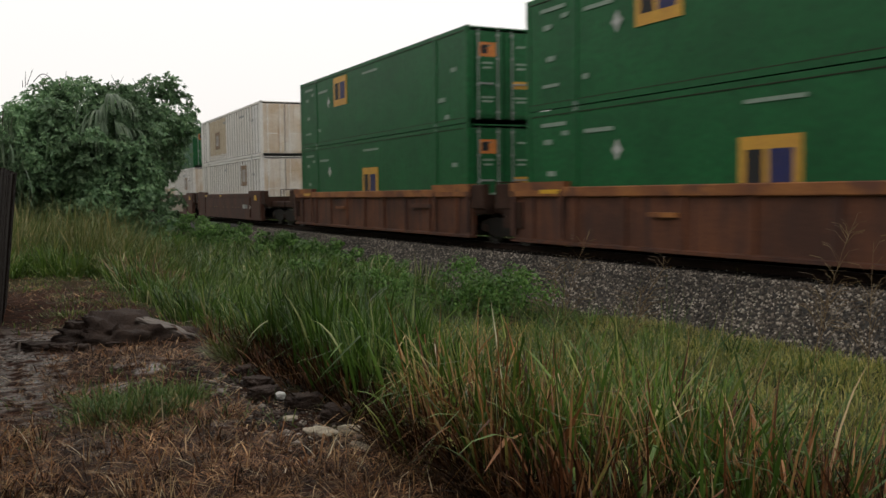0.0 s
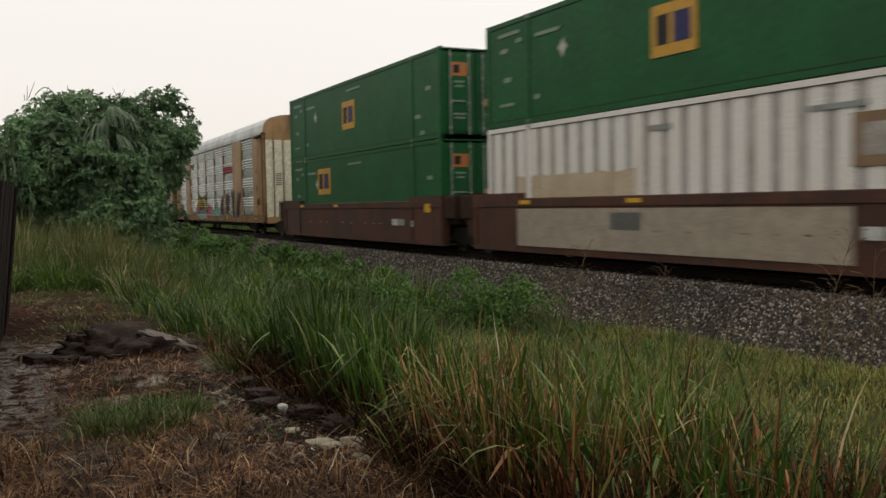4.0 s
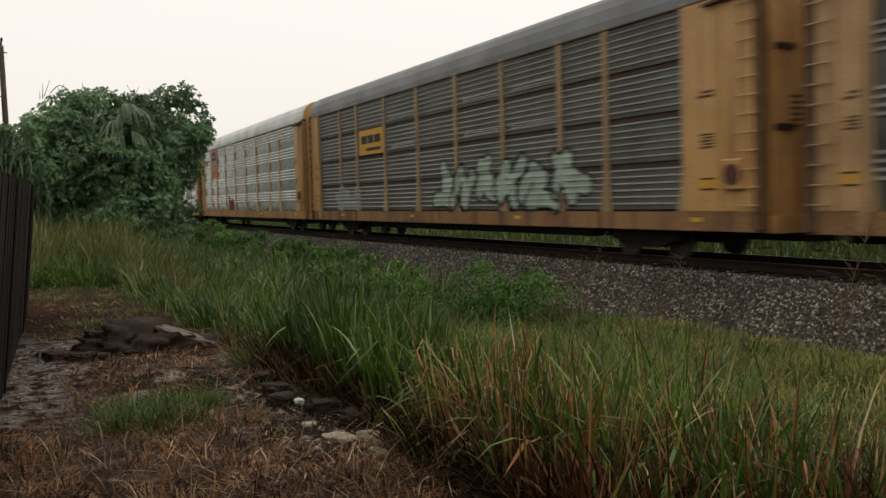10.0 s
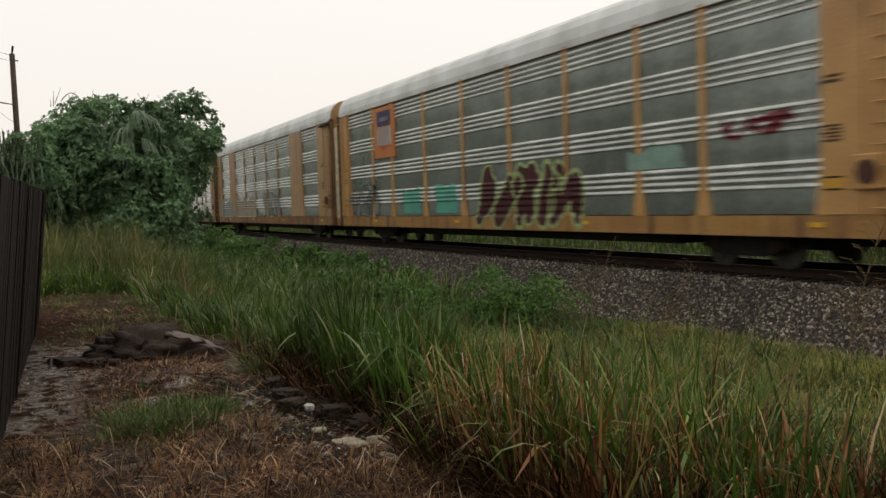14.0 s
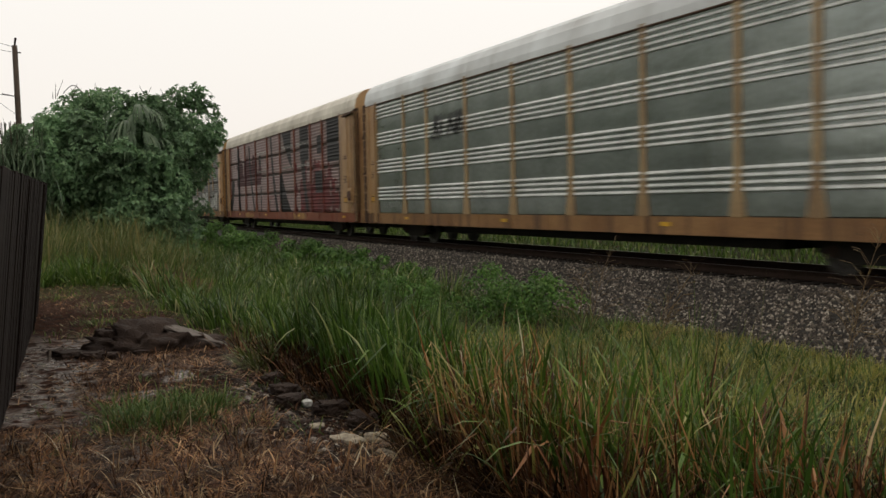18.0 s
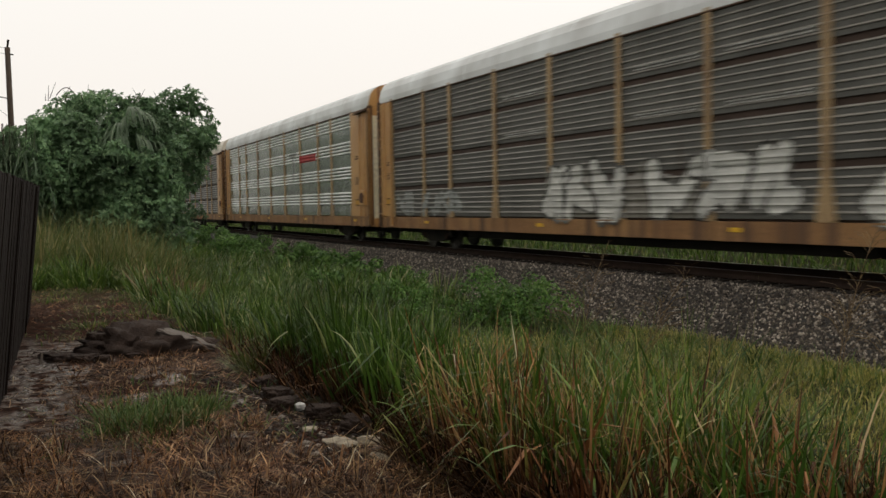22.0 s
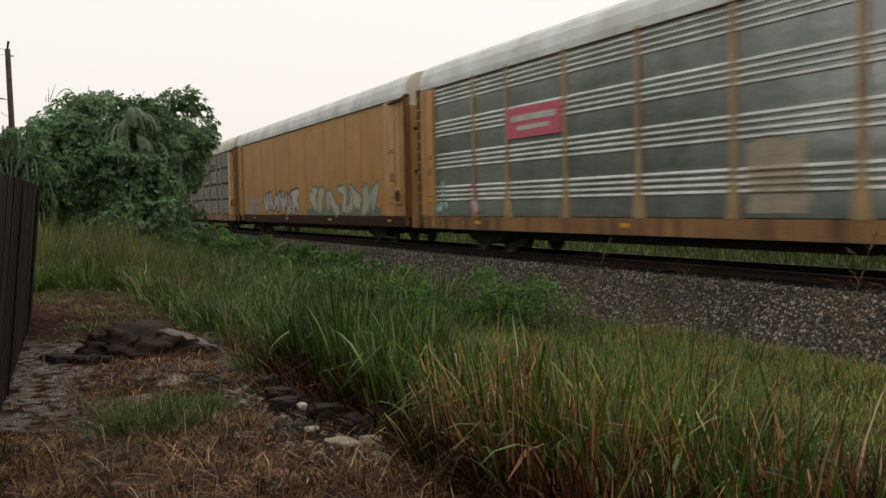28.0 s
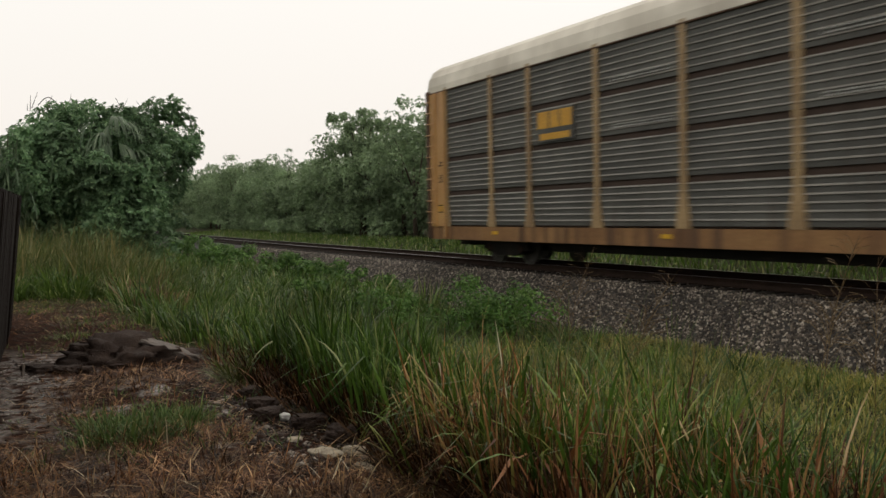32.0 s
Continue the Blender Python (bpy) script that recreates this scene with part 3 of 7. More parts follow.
def side_sheet(style, width, side, mat):
    key = (style, round(width, 2), side, mat.name)
    if key not in SHEETS:
        pr = sheet_profile(style)
        s = Shape()
        n = len(pr)
        # 1: rib faces coloured sky-bright; 2: dark recess between tiers.
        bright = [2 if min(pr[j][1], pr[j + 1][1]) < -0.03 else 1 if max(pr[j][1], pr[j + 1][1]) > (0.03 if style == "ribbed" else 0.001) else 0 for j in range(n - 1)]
        v = [(side * (1.46 + o), y, z) for y in (0.0, width) for z, o in pr] + [(side * 1.40, y, z) for y in (0.0, width) for z in (1.05, 5.2)]
        f = [(j, j + 1, n + j + 1, n + j) for j in range(n - 1)]
        k = 2 * n
        f += [(k, k + 1, k + 3, k + 2), (0, n, k + 2, k), (n - 1, 2 * n - 1, k + 3, k + 1)]
        s.add(v, f)
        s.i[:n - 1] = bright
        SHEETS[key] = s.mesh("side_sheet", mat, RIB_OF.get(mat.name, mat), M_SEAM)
    return SHEETS[key]


def paint_mesh(style, y0, y1, z0, z1, inside, mat, cell=0.07, lift=0.006, old=False, solid=False):
    """Paint that follows the ribs of a side sheet, where inside(y, z) holds."""
    pr = sheet_profile(style)
    zs, os_ = np.array([p[0] for p in pr]), np.array([p[1] for p in pr])
    cuts = np.unique(np.concatenate([np.arange(z0, z1 + 0.01, 0.06), zs[(zs > z0) & (zs < z1)]]))
    out = np.interp(cuts, zs, os_, left=0.0)
    ys = np.arange(y0, y1 + cell * 0.5, cell)
    cy, cz = np.meshgrid((ys[:-1] + ys[1:]) / 2, (cuts[:-1] + cuts[1:]) / 2)
    keep = inside(cy, cz)
    r, c = np.nonzero(keep)
    ny = len(ys)
    gy, gz = np.meshgrid(ys, cuts)
    go = np.meshgrid(ys, out)[1]
    posts = np.array(POSTS_OLD if old else POSTS)
    gap = np.abs(gy[..., None] - posts).min(-1)
    if style != "louvre":
        go = np.where((gap < np.interp(gz, (1.03, 1.75, 1.76), (0.24, 0.13, 0.11))) & (gz > 1.03), 0.055, go)
    if solid:
        go = np.where(((gy > posts[1]) & (gy < posts[2]) | (gy > posts[7]) & (gy < posts[8])) & (gz > 1.03), np.maximum(go, 0.073), go)
    go = np.where(((gy < posts[0]) | (gy > posts[-1])) & (gz > 1.03), 0.073, go)
    go = np.where(gz <= 1.03, 0.058, go)
    v = np.stack([-(1.46 + go + lift), gy, gz], -1).reshape(-1, 3)
    q = np.stack([r * ny + c, r * ny + c + 1, (r + 1) * ny + c + 1, (r + 1) * ny + c], -1)
    used, q = np.unique(q, return_inverse=True)
    return raw_mesh("paint", v[used], q.reshape(-1, 4), np.zeros((0, 3), int), mat)


def strokes(*lines, r=0.16):
    """Inside test: within r of any of the lines (y0, z0, y1, z1)."""
    return lambda y, z: line_distance(lines, y, z) < r


def glyph_lines(seed, y0, y1, z0, z1, count):
    """Jagged overlapping strokes side by side: the look of sprayed lettering with no letter in it."""
    g = random.Random(seed)
    w, h = (y1 - y0) / count, z1 - z0
    out = []
    for j in range(count):
        cy = y0 + (j + 0.5) * w
        up = g.random() < 0.5
        pts = []
        for k in range(g.choice((4, 5, 5, 6))):
            pts.append((cy + g.uniform(-0.62, 0.62) * w, (z1 - g.uniform(0, 0.3) * h) if up else (z0 + g.uniform(0, 0.3) * h)))
            up = not up if g.random() < 0.8 else up
        if g.random() < 0.5:
            pts.insert(2, (cy + g.uniform(-0.3, 0.3) * w, (z0 + z1) / 2 + g.uniform(-0.15, 0.15) * h))
        out.append([(*p, *q) for p, q in zip(pts, pts[1:])])
    return out


def line_distance(lines, y, z):
    d = np.full(y.shape, 9.0)
    for a, b, c, e in lines:
        t = np.clip(((y - a) * (c - a) + (z - b) * (e - b)) / max((c - a) ** 2 + (e - b) ** 2, 1e-6), 0, 1)
        d = np.minimum(d, np.hypot(y - a - t * (c - a), z - b - t * (e - b)))
    return d


def bubble_tag(car, style, seed, y0, y1, z0, z1, count, r, fill, edge, label, rim=0.07, old=False, solid=False, lift=0.010):
    """A sprayed tag: filled strokes of uneven width, and a rim round each of them."""
    glyphs = glyph_lines(seed, y0 + r, y1 - r, z0 + r * 0.6, z1 - r * 0.6, count)
    wave = lambda y, z: r * (1 + 0.22 * np.sin(2.3 * y + seed) * np.cos(3.1 * z) + 0.15 * np.sin(6.1 * z + 4 * y))
    box = (y0 - 0.25, y1 + 0.25, max(z0 - 0.2, 0.66), z1 + 0.2)
    inside = lambda y, z: np.any([line_distance(g, y, z) < wave(y, z) for g in glyphs], axis=0)
    mark(car, "graffiti", paint_mesh(style, *box, inside, fill, cell=0.05, lift=lift, old=old, solid=solid), label)
    if edge:
        edges = lambda y, z: np.any([np.abs(line_distance(g, y, z) - wave(y, z)) < rim * 0.5 for g in glyphs], axis=0)
        mark(car, "graffiti_rim", paint_mesh(style, *box, edges, edge, cell=0.04, lift=lift + 0.005, old=old, solid=solid), "sprayed rim of the tag")


def field(y0, y1, z0, z1, wobble=0.12, seed=0.0):
    """A patch with an uneven edge."""
    def inside(y, z):
        e = wobble * (np.sin(3.1 * y + seed) + np.sin(7.7 * y + 2 * seed) * 0.6 + np.sin(5.3 * z + seed) * 0.5)
        return (y > y0 + abs(wobble) + e) & (y < y1 - abs(wobble) + e) & (z > z0) & (z < z1 - abs(wobble) + e)
    return inside


WHEEL_RINGS = [(-0.07, 0.10), (-0.07, 0.33), (-0.065, 0.42), (0.05, 0.42), (0.05, 0.455), (0.08, 0.455), (0.08, 0.38), (0.02, 0.33), (0.03, 0.10)]
TRUCK_CACHE = {}


def add_truck(parent, y):
    """A two-axle truck: bolster, side frames with spring nests, four wheels."""
    if not TRUCK_CACHE:
        pr = [(-1.25, 0.40), (-1.12, 0.62), (-0.45, 0.74), (0.45, 0.74), (1.12, 0.62), (1.25, 0.40), (0.98, 0.36), (0.5, 0.22), (-0.5, 0.22), (-0.98, 0.36)]
        n = len(pr)
        TRUCK_CACHE["frame"] = Shape().add([(x, p, z) for x in (-0.09, 0.09) for p, z in pr], [tuple(range(n)), tuple(range(2 * n - 1, n - 1, -1))] + [(j, j + n, (j + 1) % n + n, (j + 1) % n) for j in range(n)]).mesh("side_frame", M_DARK)
        TRUCK_CACHE["bolster"] = Shape().box(-1.05, 1.05, -0.2, 0.2, 0.36, 0.66, chamfer=0.05).mesh("truck", M_DARK)
        TRUCK_CACHE["axle"] = Shape().rod((-1.1, 0, 0), (1.1, 0, 0), 0.08).mesh("axle", M_DARK)
        TRUCK_CACHE["wheel"] = Shape().lathe((0, 0, 0), WHEEL_RINGS).mesh("wheel", M_STEEL)
        TRUCK_CACHE["spring"] = Shape().box(-0.07, 0.07, -0.24, 0.24, 0.24, 0.27).rod((0, -0.15, 0.26), (0, -0.15, 0.52), 0.065).rod((0, 0.15, 0.26), (0, 0.15, 0.52), 0.065).mesh("spring_nest", M_DARK)
        TRUCK_CACHE["cap"] = Shape().rod((-0.13, 0, 0), (0.13, 0, 0), 0.12, 0.12, 10).mesh("bearing_cap", M_RAIL)
    t = part("truck", TRUCK_CACHE["bolster"], parent, "black iron two-axle truck", pose(0, y, 0))
    for x in (-1.02, 1.02):
        part("side_frame", TRUCK_CACHE["frame"], t, at=pose(x, 0, 0))
        part("spring_nest", TRUCK_CACHE["spring"], t, at=pose(x, 0, 0))
        for ay in (-0.86, 0.86):
            part("bearing_cap", TRUCK_CACHE["cap"], t, at=pose(x, ay, 0.42))
    for ay in (-0.86, 0.86):
        part("axle", TRUCK_CACHE["axle"], t, at=pose(0, ay, 0.42))
        part("wheel", TRUCK_CACHE["wheel"], t, at=pose(-0.76, ay, 0.42, 0, 0, 180))
        part("wheel", TRUCK_CACHE["wheel"], t, at=pose(0.76, ay, 0.42))


COMMON = {}


def shared(key, make):
    if key not in COMMON:
        COMMON[key] = make()
    return COMMON[key]


def autorack(label, style, sheet, frame_mat, roof_mat, sill_mat, old=False, end_white=False, solid=False, posts_mat=None, pale_cap=False, shield=False):
    """An enclosed two-deck car carrier, 27 m long; its leading end lies at -y."""
    car = thing("autorack_car", label, "rail car", "cars of the train")
    posts = POSTS_OLD if old else POSTS_SHIELD if shield else POSTS
    pm = posts_mat or frame_mat
    if sill_mat in (M_OCHRE, M_YELLOW):
        sill_mat = M_SILL
    elif sill_mat is M_PLAINYEL:
        sill_mat = M_YELLOWSILL
    # floor, sills, centre sill
    def sill():
        s = Shape()
        s.along([(-1.5, 0.64), (-1.40, 0.64), (-1.38, 0.70), (-1.38, 1.03), (-1.5, 1.03)], -END, END)
        for k in range(-6, 7):
            s.box(-1.515, -1.5, k * 2.05 - 0.05, k * 2.05 + 0.05, 0.66, 1.0)
        return s.mesh("side_sill", sill_mat)
    sl = shared(("sill", sill_mat.name), sill)
    part("side_sill", sl, car)
    part("side_sill", sl, car, at=pose(0, 0, 0, 0, 0, 180))
    part("deck", shared("deck", lambda: Shape().box(-1.38, 1.38, -END + 0.05, END - 0.05, 0.86, 0.98).mesh("deck", M_DARK)), car)
    part("centre_sill", shared("centre", lambda: Shape().box(-0.33, 0.33, -HALF - 0.35, HALF + 0.35, 0.42, 0.86).box(-1.0, 1.0, -7.6, 7.6, 0.40, 0.85).mesh("centre_sill", M_DARK)), car)
    for s in (-1, 1):
        part("coupler", shared("coupler", lambda: Shape().box(-0.13, 0.13, 0, 0.42, 0.72, 0.95, chamfer=0.03).box(-0.2, 0.2, 0.30, 0.42, 0.68, 1.0, chamfer=0.04).mesh("coupler", M_DARK)), car,
             at=pose(0, s * (END + 0.09), -0.1, 0, 0, 0 if s > 0 else 180))
        add_truck(car, s * 9.75)
    # roof
    def roof():
        s = Shape()
        n = len(ROOFLINE)
        under = [(x * 0.96, z - 0.05) for x, z in ROOFLINE]
        s.along(ROOFLINE + under[::-1], -END + 0.12, END - 0.12)
        return s.mesh("roof", roof_mat)
    part("roof", shared(("roof", roof_mat.name), roof), car)
    seam = shared(("ribs", roof_mat.name), lambda: Shape().along([(x * 1.001, z + 0.004) for x, z in ROOFLINE] + [(x * 0.97, z - 0.04) for x, z in ROOFLINE[::-1]], -0.03, 0.03).mesh("roof_seam", roof_mat))
    for k in range(14):
        part("roof_seam", seam, car, at=pose(0, -HALF + 1.0 + k * (BODY - 2.0) / 13, 0))
    part("eave_rail", shared("eave", lambda: Shape().box(-1.512, -1.43, -END, END, 5.195, 5.235, chamfer=0.01).mesh("eave_rail", M_DARKSILL)), car)
    part("eave_rail", shared("eave", None), car, at=pose(0, 0, 0, 0, 0, 180))
    # side sheets and posts, near side at -x
    def post():
        s = Shape()
        s.along([(-1.506, 1.03), (-1.44, 1.03), (-1.44, 5.3), (-1.506, 5.3)], -0.085, 0.085)
        s.add([(-1.512, -0.22, 1.03), (-1.512, 0.22, 1.03), (-1.512, 0.1, 1.75), (-1.512, -0.1, 1.75), (-1.47, -0.22, 1.03), (-1.47, 0.22, 1.03), (-1.47, 0.1, 1.75), (-1.47, -0.1, 1.75)],
              [(0, 1, 2, 3), (4, 7, 6, 5), (0, 4, 5, 1), (1, 5, 6, 2), (2, 6, 7, 3), (3, 7, 4, 0)])
        return s.mesh("post", pm)
    if style == "louvre":
        pmesh = shared("seam_post", lambda: Shape().along([(-1.484, 1.03), (-1.44, 1.03), (-1.44, 5.2), (-1.484, 5.2)], -0.03, 0.03).mesh("post", pm))
    else:
        pmesh = shared(("post", pm.name), post)
    for side in (-1, 1):
        for j, a in enumerate(posts):
            y = -HALF + a
            part("post", pmesh, car, at=pose(0, y if side < 0 else -y, 0, 0, 0, 0 if side < 0 else 180))
            if j + 1 < len(posts):
                w = posts[j + 1] - a
                blank = solid and j in (1, 7)
                if blank:
                    me = shared(("blank", round(w, 2), side, frame_mat.name), lambda: Shape().box(*((-1.53, -1.42) if side < 0 else (1.42, 1.53)), 0, w, 1.04, 5.2, chamfer=0.02).mesh("solid_panel", frame_mat))
                    part("solid_panel", me, car, at=pose(0, y, 0))
                else:
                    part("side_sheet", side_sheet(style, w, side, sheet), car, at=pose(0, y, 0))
        # end panels with ladders
        def endpanel(w, lead):
            s = Shape()
            x0, x1 = -1.52, -1.42
            s.box(x0, x1, 0.0, w, 1.03, 5.2, chamfer=0.02)
            s.box(-1.56, -1.5, 0.0, 0.12, 0.7, 5.19)
            s.box(-1.555, -1.5, w * 0.5, w * 0.5 + 0.07, 1.03, 5.2)
            return s.mesh("end_panel", frame_mat)
        for lead in (True, False):
            w = END - HALF + (posts[0] if lead else BODY - posts[-1])
            y = (-END if lead else END) * (1 if side < 0 else -1)
            turn = 0 if side < 0 else 180
            me = shared(("endp", round(w, 2), frame_mat.name), lambda: endpanel(w, lead))
            at = pose(0, y, 0, 0, 0, turn) if lead else pose(0, y, 0, 0, 0, turn) @ Matrix.Translation((0, -w, 0))
            part("end_panel", me, car, at=at)
            def ladder():
                s = Shape()
                for k in range(12):
                    z = 1.15 + 0.345 * k
                    s.rod((-1.60, 0.10, z), (-1.60, 0.58, z), 0.016, sides=6)
                    for q in (0.10, 0.58):
                        s.rod((-1.60, q, z), (-1.5, q, z), 0.014, sides=5)
                for q in (0.08, 0.60):
                    s.box(-1.545, -1.5, q - 0.025, q + 0.025, 1.0, 5.2)
                return s.mesh("ladder", frame_mat)
            part("ladder", shared(("ladder", frame_mat.name), ladder), car, at=pose(0, y, 0, 0, 0, turn) if lead else pose(0, y, 0, 0, 0, turn) @ Matrix.Translation((0, -0.64, 0)))
    # White boxes stand in for daylight seen through the punched holes.
    if style == "fine":
        def holes():
            sh = Shape()
            for z in (4.36, 4.43, 3.30, 3.36):
                for k in range(26):
                    y = 0.25 + 0.085 * k
                    sh.box(-1.488, -1.47, y, y + 0.035, z, z + 0.03)
            return sh.mesh("perforated_strip", M_SPRAYWHITE)
        for j in (2, 3, 5):
            tagged(part("perforated_strip", shared("holes", holes), car, "rows of small white dots painted as daylight through punched holes", at=pose(0, -HALF + posts[j], 0)), kind="stuff")
    # end doors and the curved cap above them
    for s in (-1, 1):
        dm = M_WHITE if (end_white and s < 0) else frame_mat
        def doors():
            sh = Shape()
            d = 0.06 if dm is M_WHITE else 0.035
            edge = [(0.02, d), (0.03, 0.0), (0.33, 0.0), (0.37, d), (0.47, d), (0.51, 0.0), (0.83, 0.0), (0.87, d), (0.99, d), (1.03, 0.0), (1.36, 0.0), (1.38, d), (1.38, 0.16), (0.02, 0.16)]
            sh.upright(edge, 0.95, 4.92)
            return sh.mesh("end_door", dm)
        at = pose(0, s * END, 0, 0, 0, 0 if s < 0 else 180)
        part("end_door", shared(("doors", dm.name), doors), car, at=at)
        part("end_door", shared(("doors", dm.name), doors), car, at=at @ Matrix.Translation((-1.4, 0, 0)))
        for x in ((0.45, 0.95, -0.45, -0.95) if dm is M_WHITE else (0.0,)):
            part("locking_bar", shared("lockbar", lambda: Shape().rod((0, -0.03, 0.9), (0, -0.03, 4.9), 0.022, sides=6).mesh("locking_bar", M_DARKSILL)), car, at=at @ Matrix.Translation((x, 0.07, 0)))
        for x in (0.55, -0.85):
            part("vent", shared("vent", lambda: Shape().add([(0.3 * a, 0, 2.6 + 0.11 * k + 0.05 * b) for k in range(6) for a, b in ((0, 0), (1, 0), (1, 1), (0, 1))], [(4 * k, 4 * k + 1, 4 * k + 2, 4 * k + 3) for k in range(6)]).mesh("vent", M_DARKSILL)), car, at=at @ Matrix.Translation((x, -0.004, 0)))
        cm = M_ROOF_CREAM if pale_cap else frame_mat
        def cap():
            sh = Shape()
            sh.along([(x * 0.985, z - 0.01) for x, z in ROOFLINE] + [(1.47, 4.92), (-1.47, 4.92)], 0.03, 0.16)
            for k in (-0.9, -0.3, 0.3, 0.9):
                sh.box(k - 0.05, k + 0.05, 0.0, 0.04, 4.95, 5.7)
            return sh.mesh("end_cap", cm)
        part("end_cap", shared(("cap", cm.name), cap), car, at=at)
        def corner():
            sh = Shape()
            sh.box(-0.09, 0.09, 0.0, 0.2, 0.66, 5.3, chamfer=0.02)
            return sh.mesh("corner_post", M_DARKSILL)
        for x in (-1.47, 1.47):
            part("corner_post", shared(("corner", frame_mat.name), corner), car, at=at @ Matrix.Translation((x, 0, 0)))
        part("end_beam", shared(("endbeam", frame_mat.name), lambda: Shape().box(-1.38, 1.38, -0.12, 0.1, 0.62, 0.95, chamfer=0.03).mesh("end_beam", frame_mat)), car, at=at)
        rung = shared("step", lambda: Shape().rod((-0.15, 0.1, 0.35), (0.15, 0.1, 0.35), 0.015, sides=6).rod((-0.15, 0.1, 0.35), (-0.15, 0.1, 0.7), 0.012, sides=6).rod((0.15, 0.1, 0.35), (0.15, 0.1, 0.7), 0.012, sides=6).mesh("step", M_DARK))
        for x in (-1.35, 1.35):
            part("step", rung, car, at=at @ Matrix.Translation((x, 0, 0)))
        slot = shared("slot", lambda: Shape().box(-0.26, 0.26, -0.012, 0.02, -0.07, 0.07, chamfer=0.03).mesh("slot", M_DARKRUST))
        for z in (() if end_white and s < 0 else (2.6, 4.1)):
            part("slot", slot, car, "dark slot in the end door", at=at @ Matrix.Translation((-0.98, 0, z)))
    def brake():
        sh = Shape()
        sh.rod((-1.66, 0.62, 1.75), (-1.56, 0.62, 1.75), 0.2, 0.23, 18)
        sh.box(-1.62, -1.5, 0.35, 0.9, 1.45, 2.05, mat=1, chamfer=0.03)
        return sh.mesh("brake_housing", M_BROWN, frame_mat)
    part("brake_housing", shared(("brake", frame_mat.name), brake), car, "dark round hand-brake housing", at=pose(0, -END + 0.1, 0))
    for k in range(4):
        part("reflector", shared("reflector", lambda: Shape().box(-1.525, -1.512, -0.16, 0.16, 0.82, 0.91).mesh("reflector", M_REFLECT)), car, "yellow reflector strip", at=pose(0, -HALF + 1.6 + 7.2 * k, 0))
    return car


def mark(car, name, mesh, label):
    """A painted mark on the near side; its y runs from the leading end."""
    return part(name, mesh, car, label, at=pose(0, -HALF, 0))


def sign_plate(car, y0, y1, z0, z1, mat, bars, label):
    """A flat sign with plain shapes (y0, y1, z0, z1 as shares of it, and a paint) for its lettering."""
    x = -1.522
    s = part("sign_plate", Shape().box(x, -1.47, y0, y1, z0, z1).mesh("sign_plate", mat), car, label, at=pose(0, -HALF, 0))
    for a, b, c, d, m in bars:
        # shares run from the trailing edge, as one reads the sign
        ya, yb = y1 - b * (y1 - y0), y1 - a * (y1 - y0)
        part("sign_shape", Shape().box(x - 0.006, x + 0.004, ya, yb, z0 + c * (z1 - z0), z0 + d * (z1 - z0)).mesh("sign_shape", m), s)


def number_bars(car, y, z, w, h, rows, mat):
    """Lettering too small to read, as bars."""
    for k in range(rows):
        part("lettering_bar", Shape().box(-1.53, -1.52, y, y + w * (1 if k % 2 == 0 else 0.75), z + k * h * 1.8, z + k * h * 1.8 + h).mesh("lettering_bar", mat), car, at=pose(0, -HALF, 0))


YELLOW3 = [(0.04, 0.34, 0.42, 0.95, M_SIGNYEL), (0.38, 0.62, 0.42, 0.95, M_SIGNYEL), (0.66, 0.96, 0.42, 0.95, M_SIGNYEL), (0.10, 0.90, 0.06, 0.26, M_SIGNYEL)]
BLOCKS3 = [(0.10, 0.34, 0.44, 0.76, M_BLACK), (0.38, 0.62, 0.44, 0.76, M_BLACK), (0.66, 0.90, 0.44, 0.76, M_BLACK), (0.30, 0.90, 0.14, 0.26, M_BLACK)]
SHIELD = [(0.18, 0.82, 0.62, 0.92, M_NAVY), (0.28, 0.72, 0.72, 0.80, M_SPRAYWHITE), (0.18, 0.82, 0.24, 0.60, M_SPRAYWHITE), (0.25, 0.31, 0.2, 0.60, M_RED), (0.39, 0.45, 0.16, 0.60, M_RED), (0.53, 0.59, 0.16, 0.60, M_RED), (0.67, 0.73, 0.2, 0.60, M_RED)]


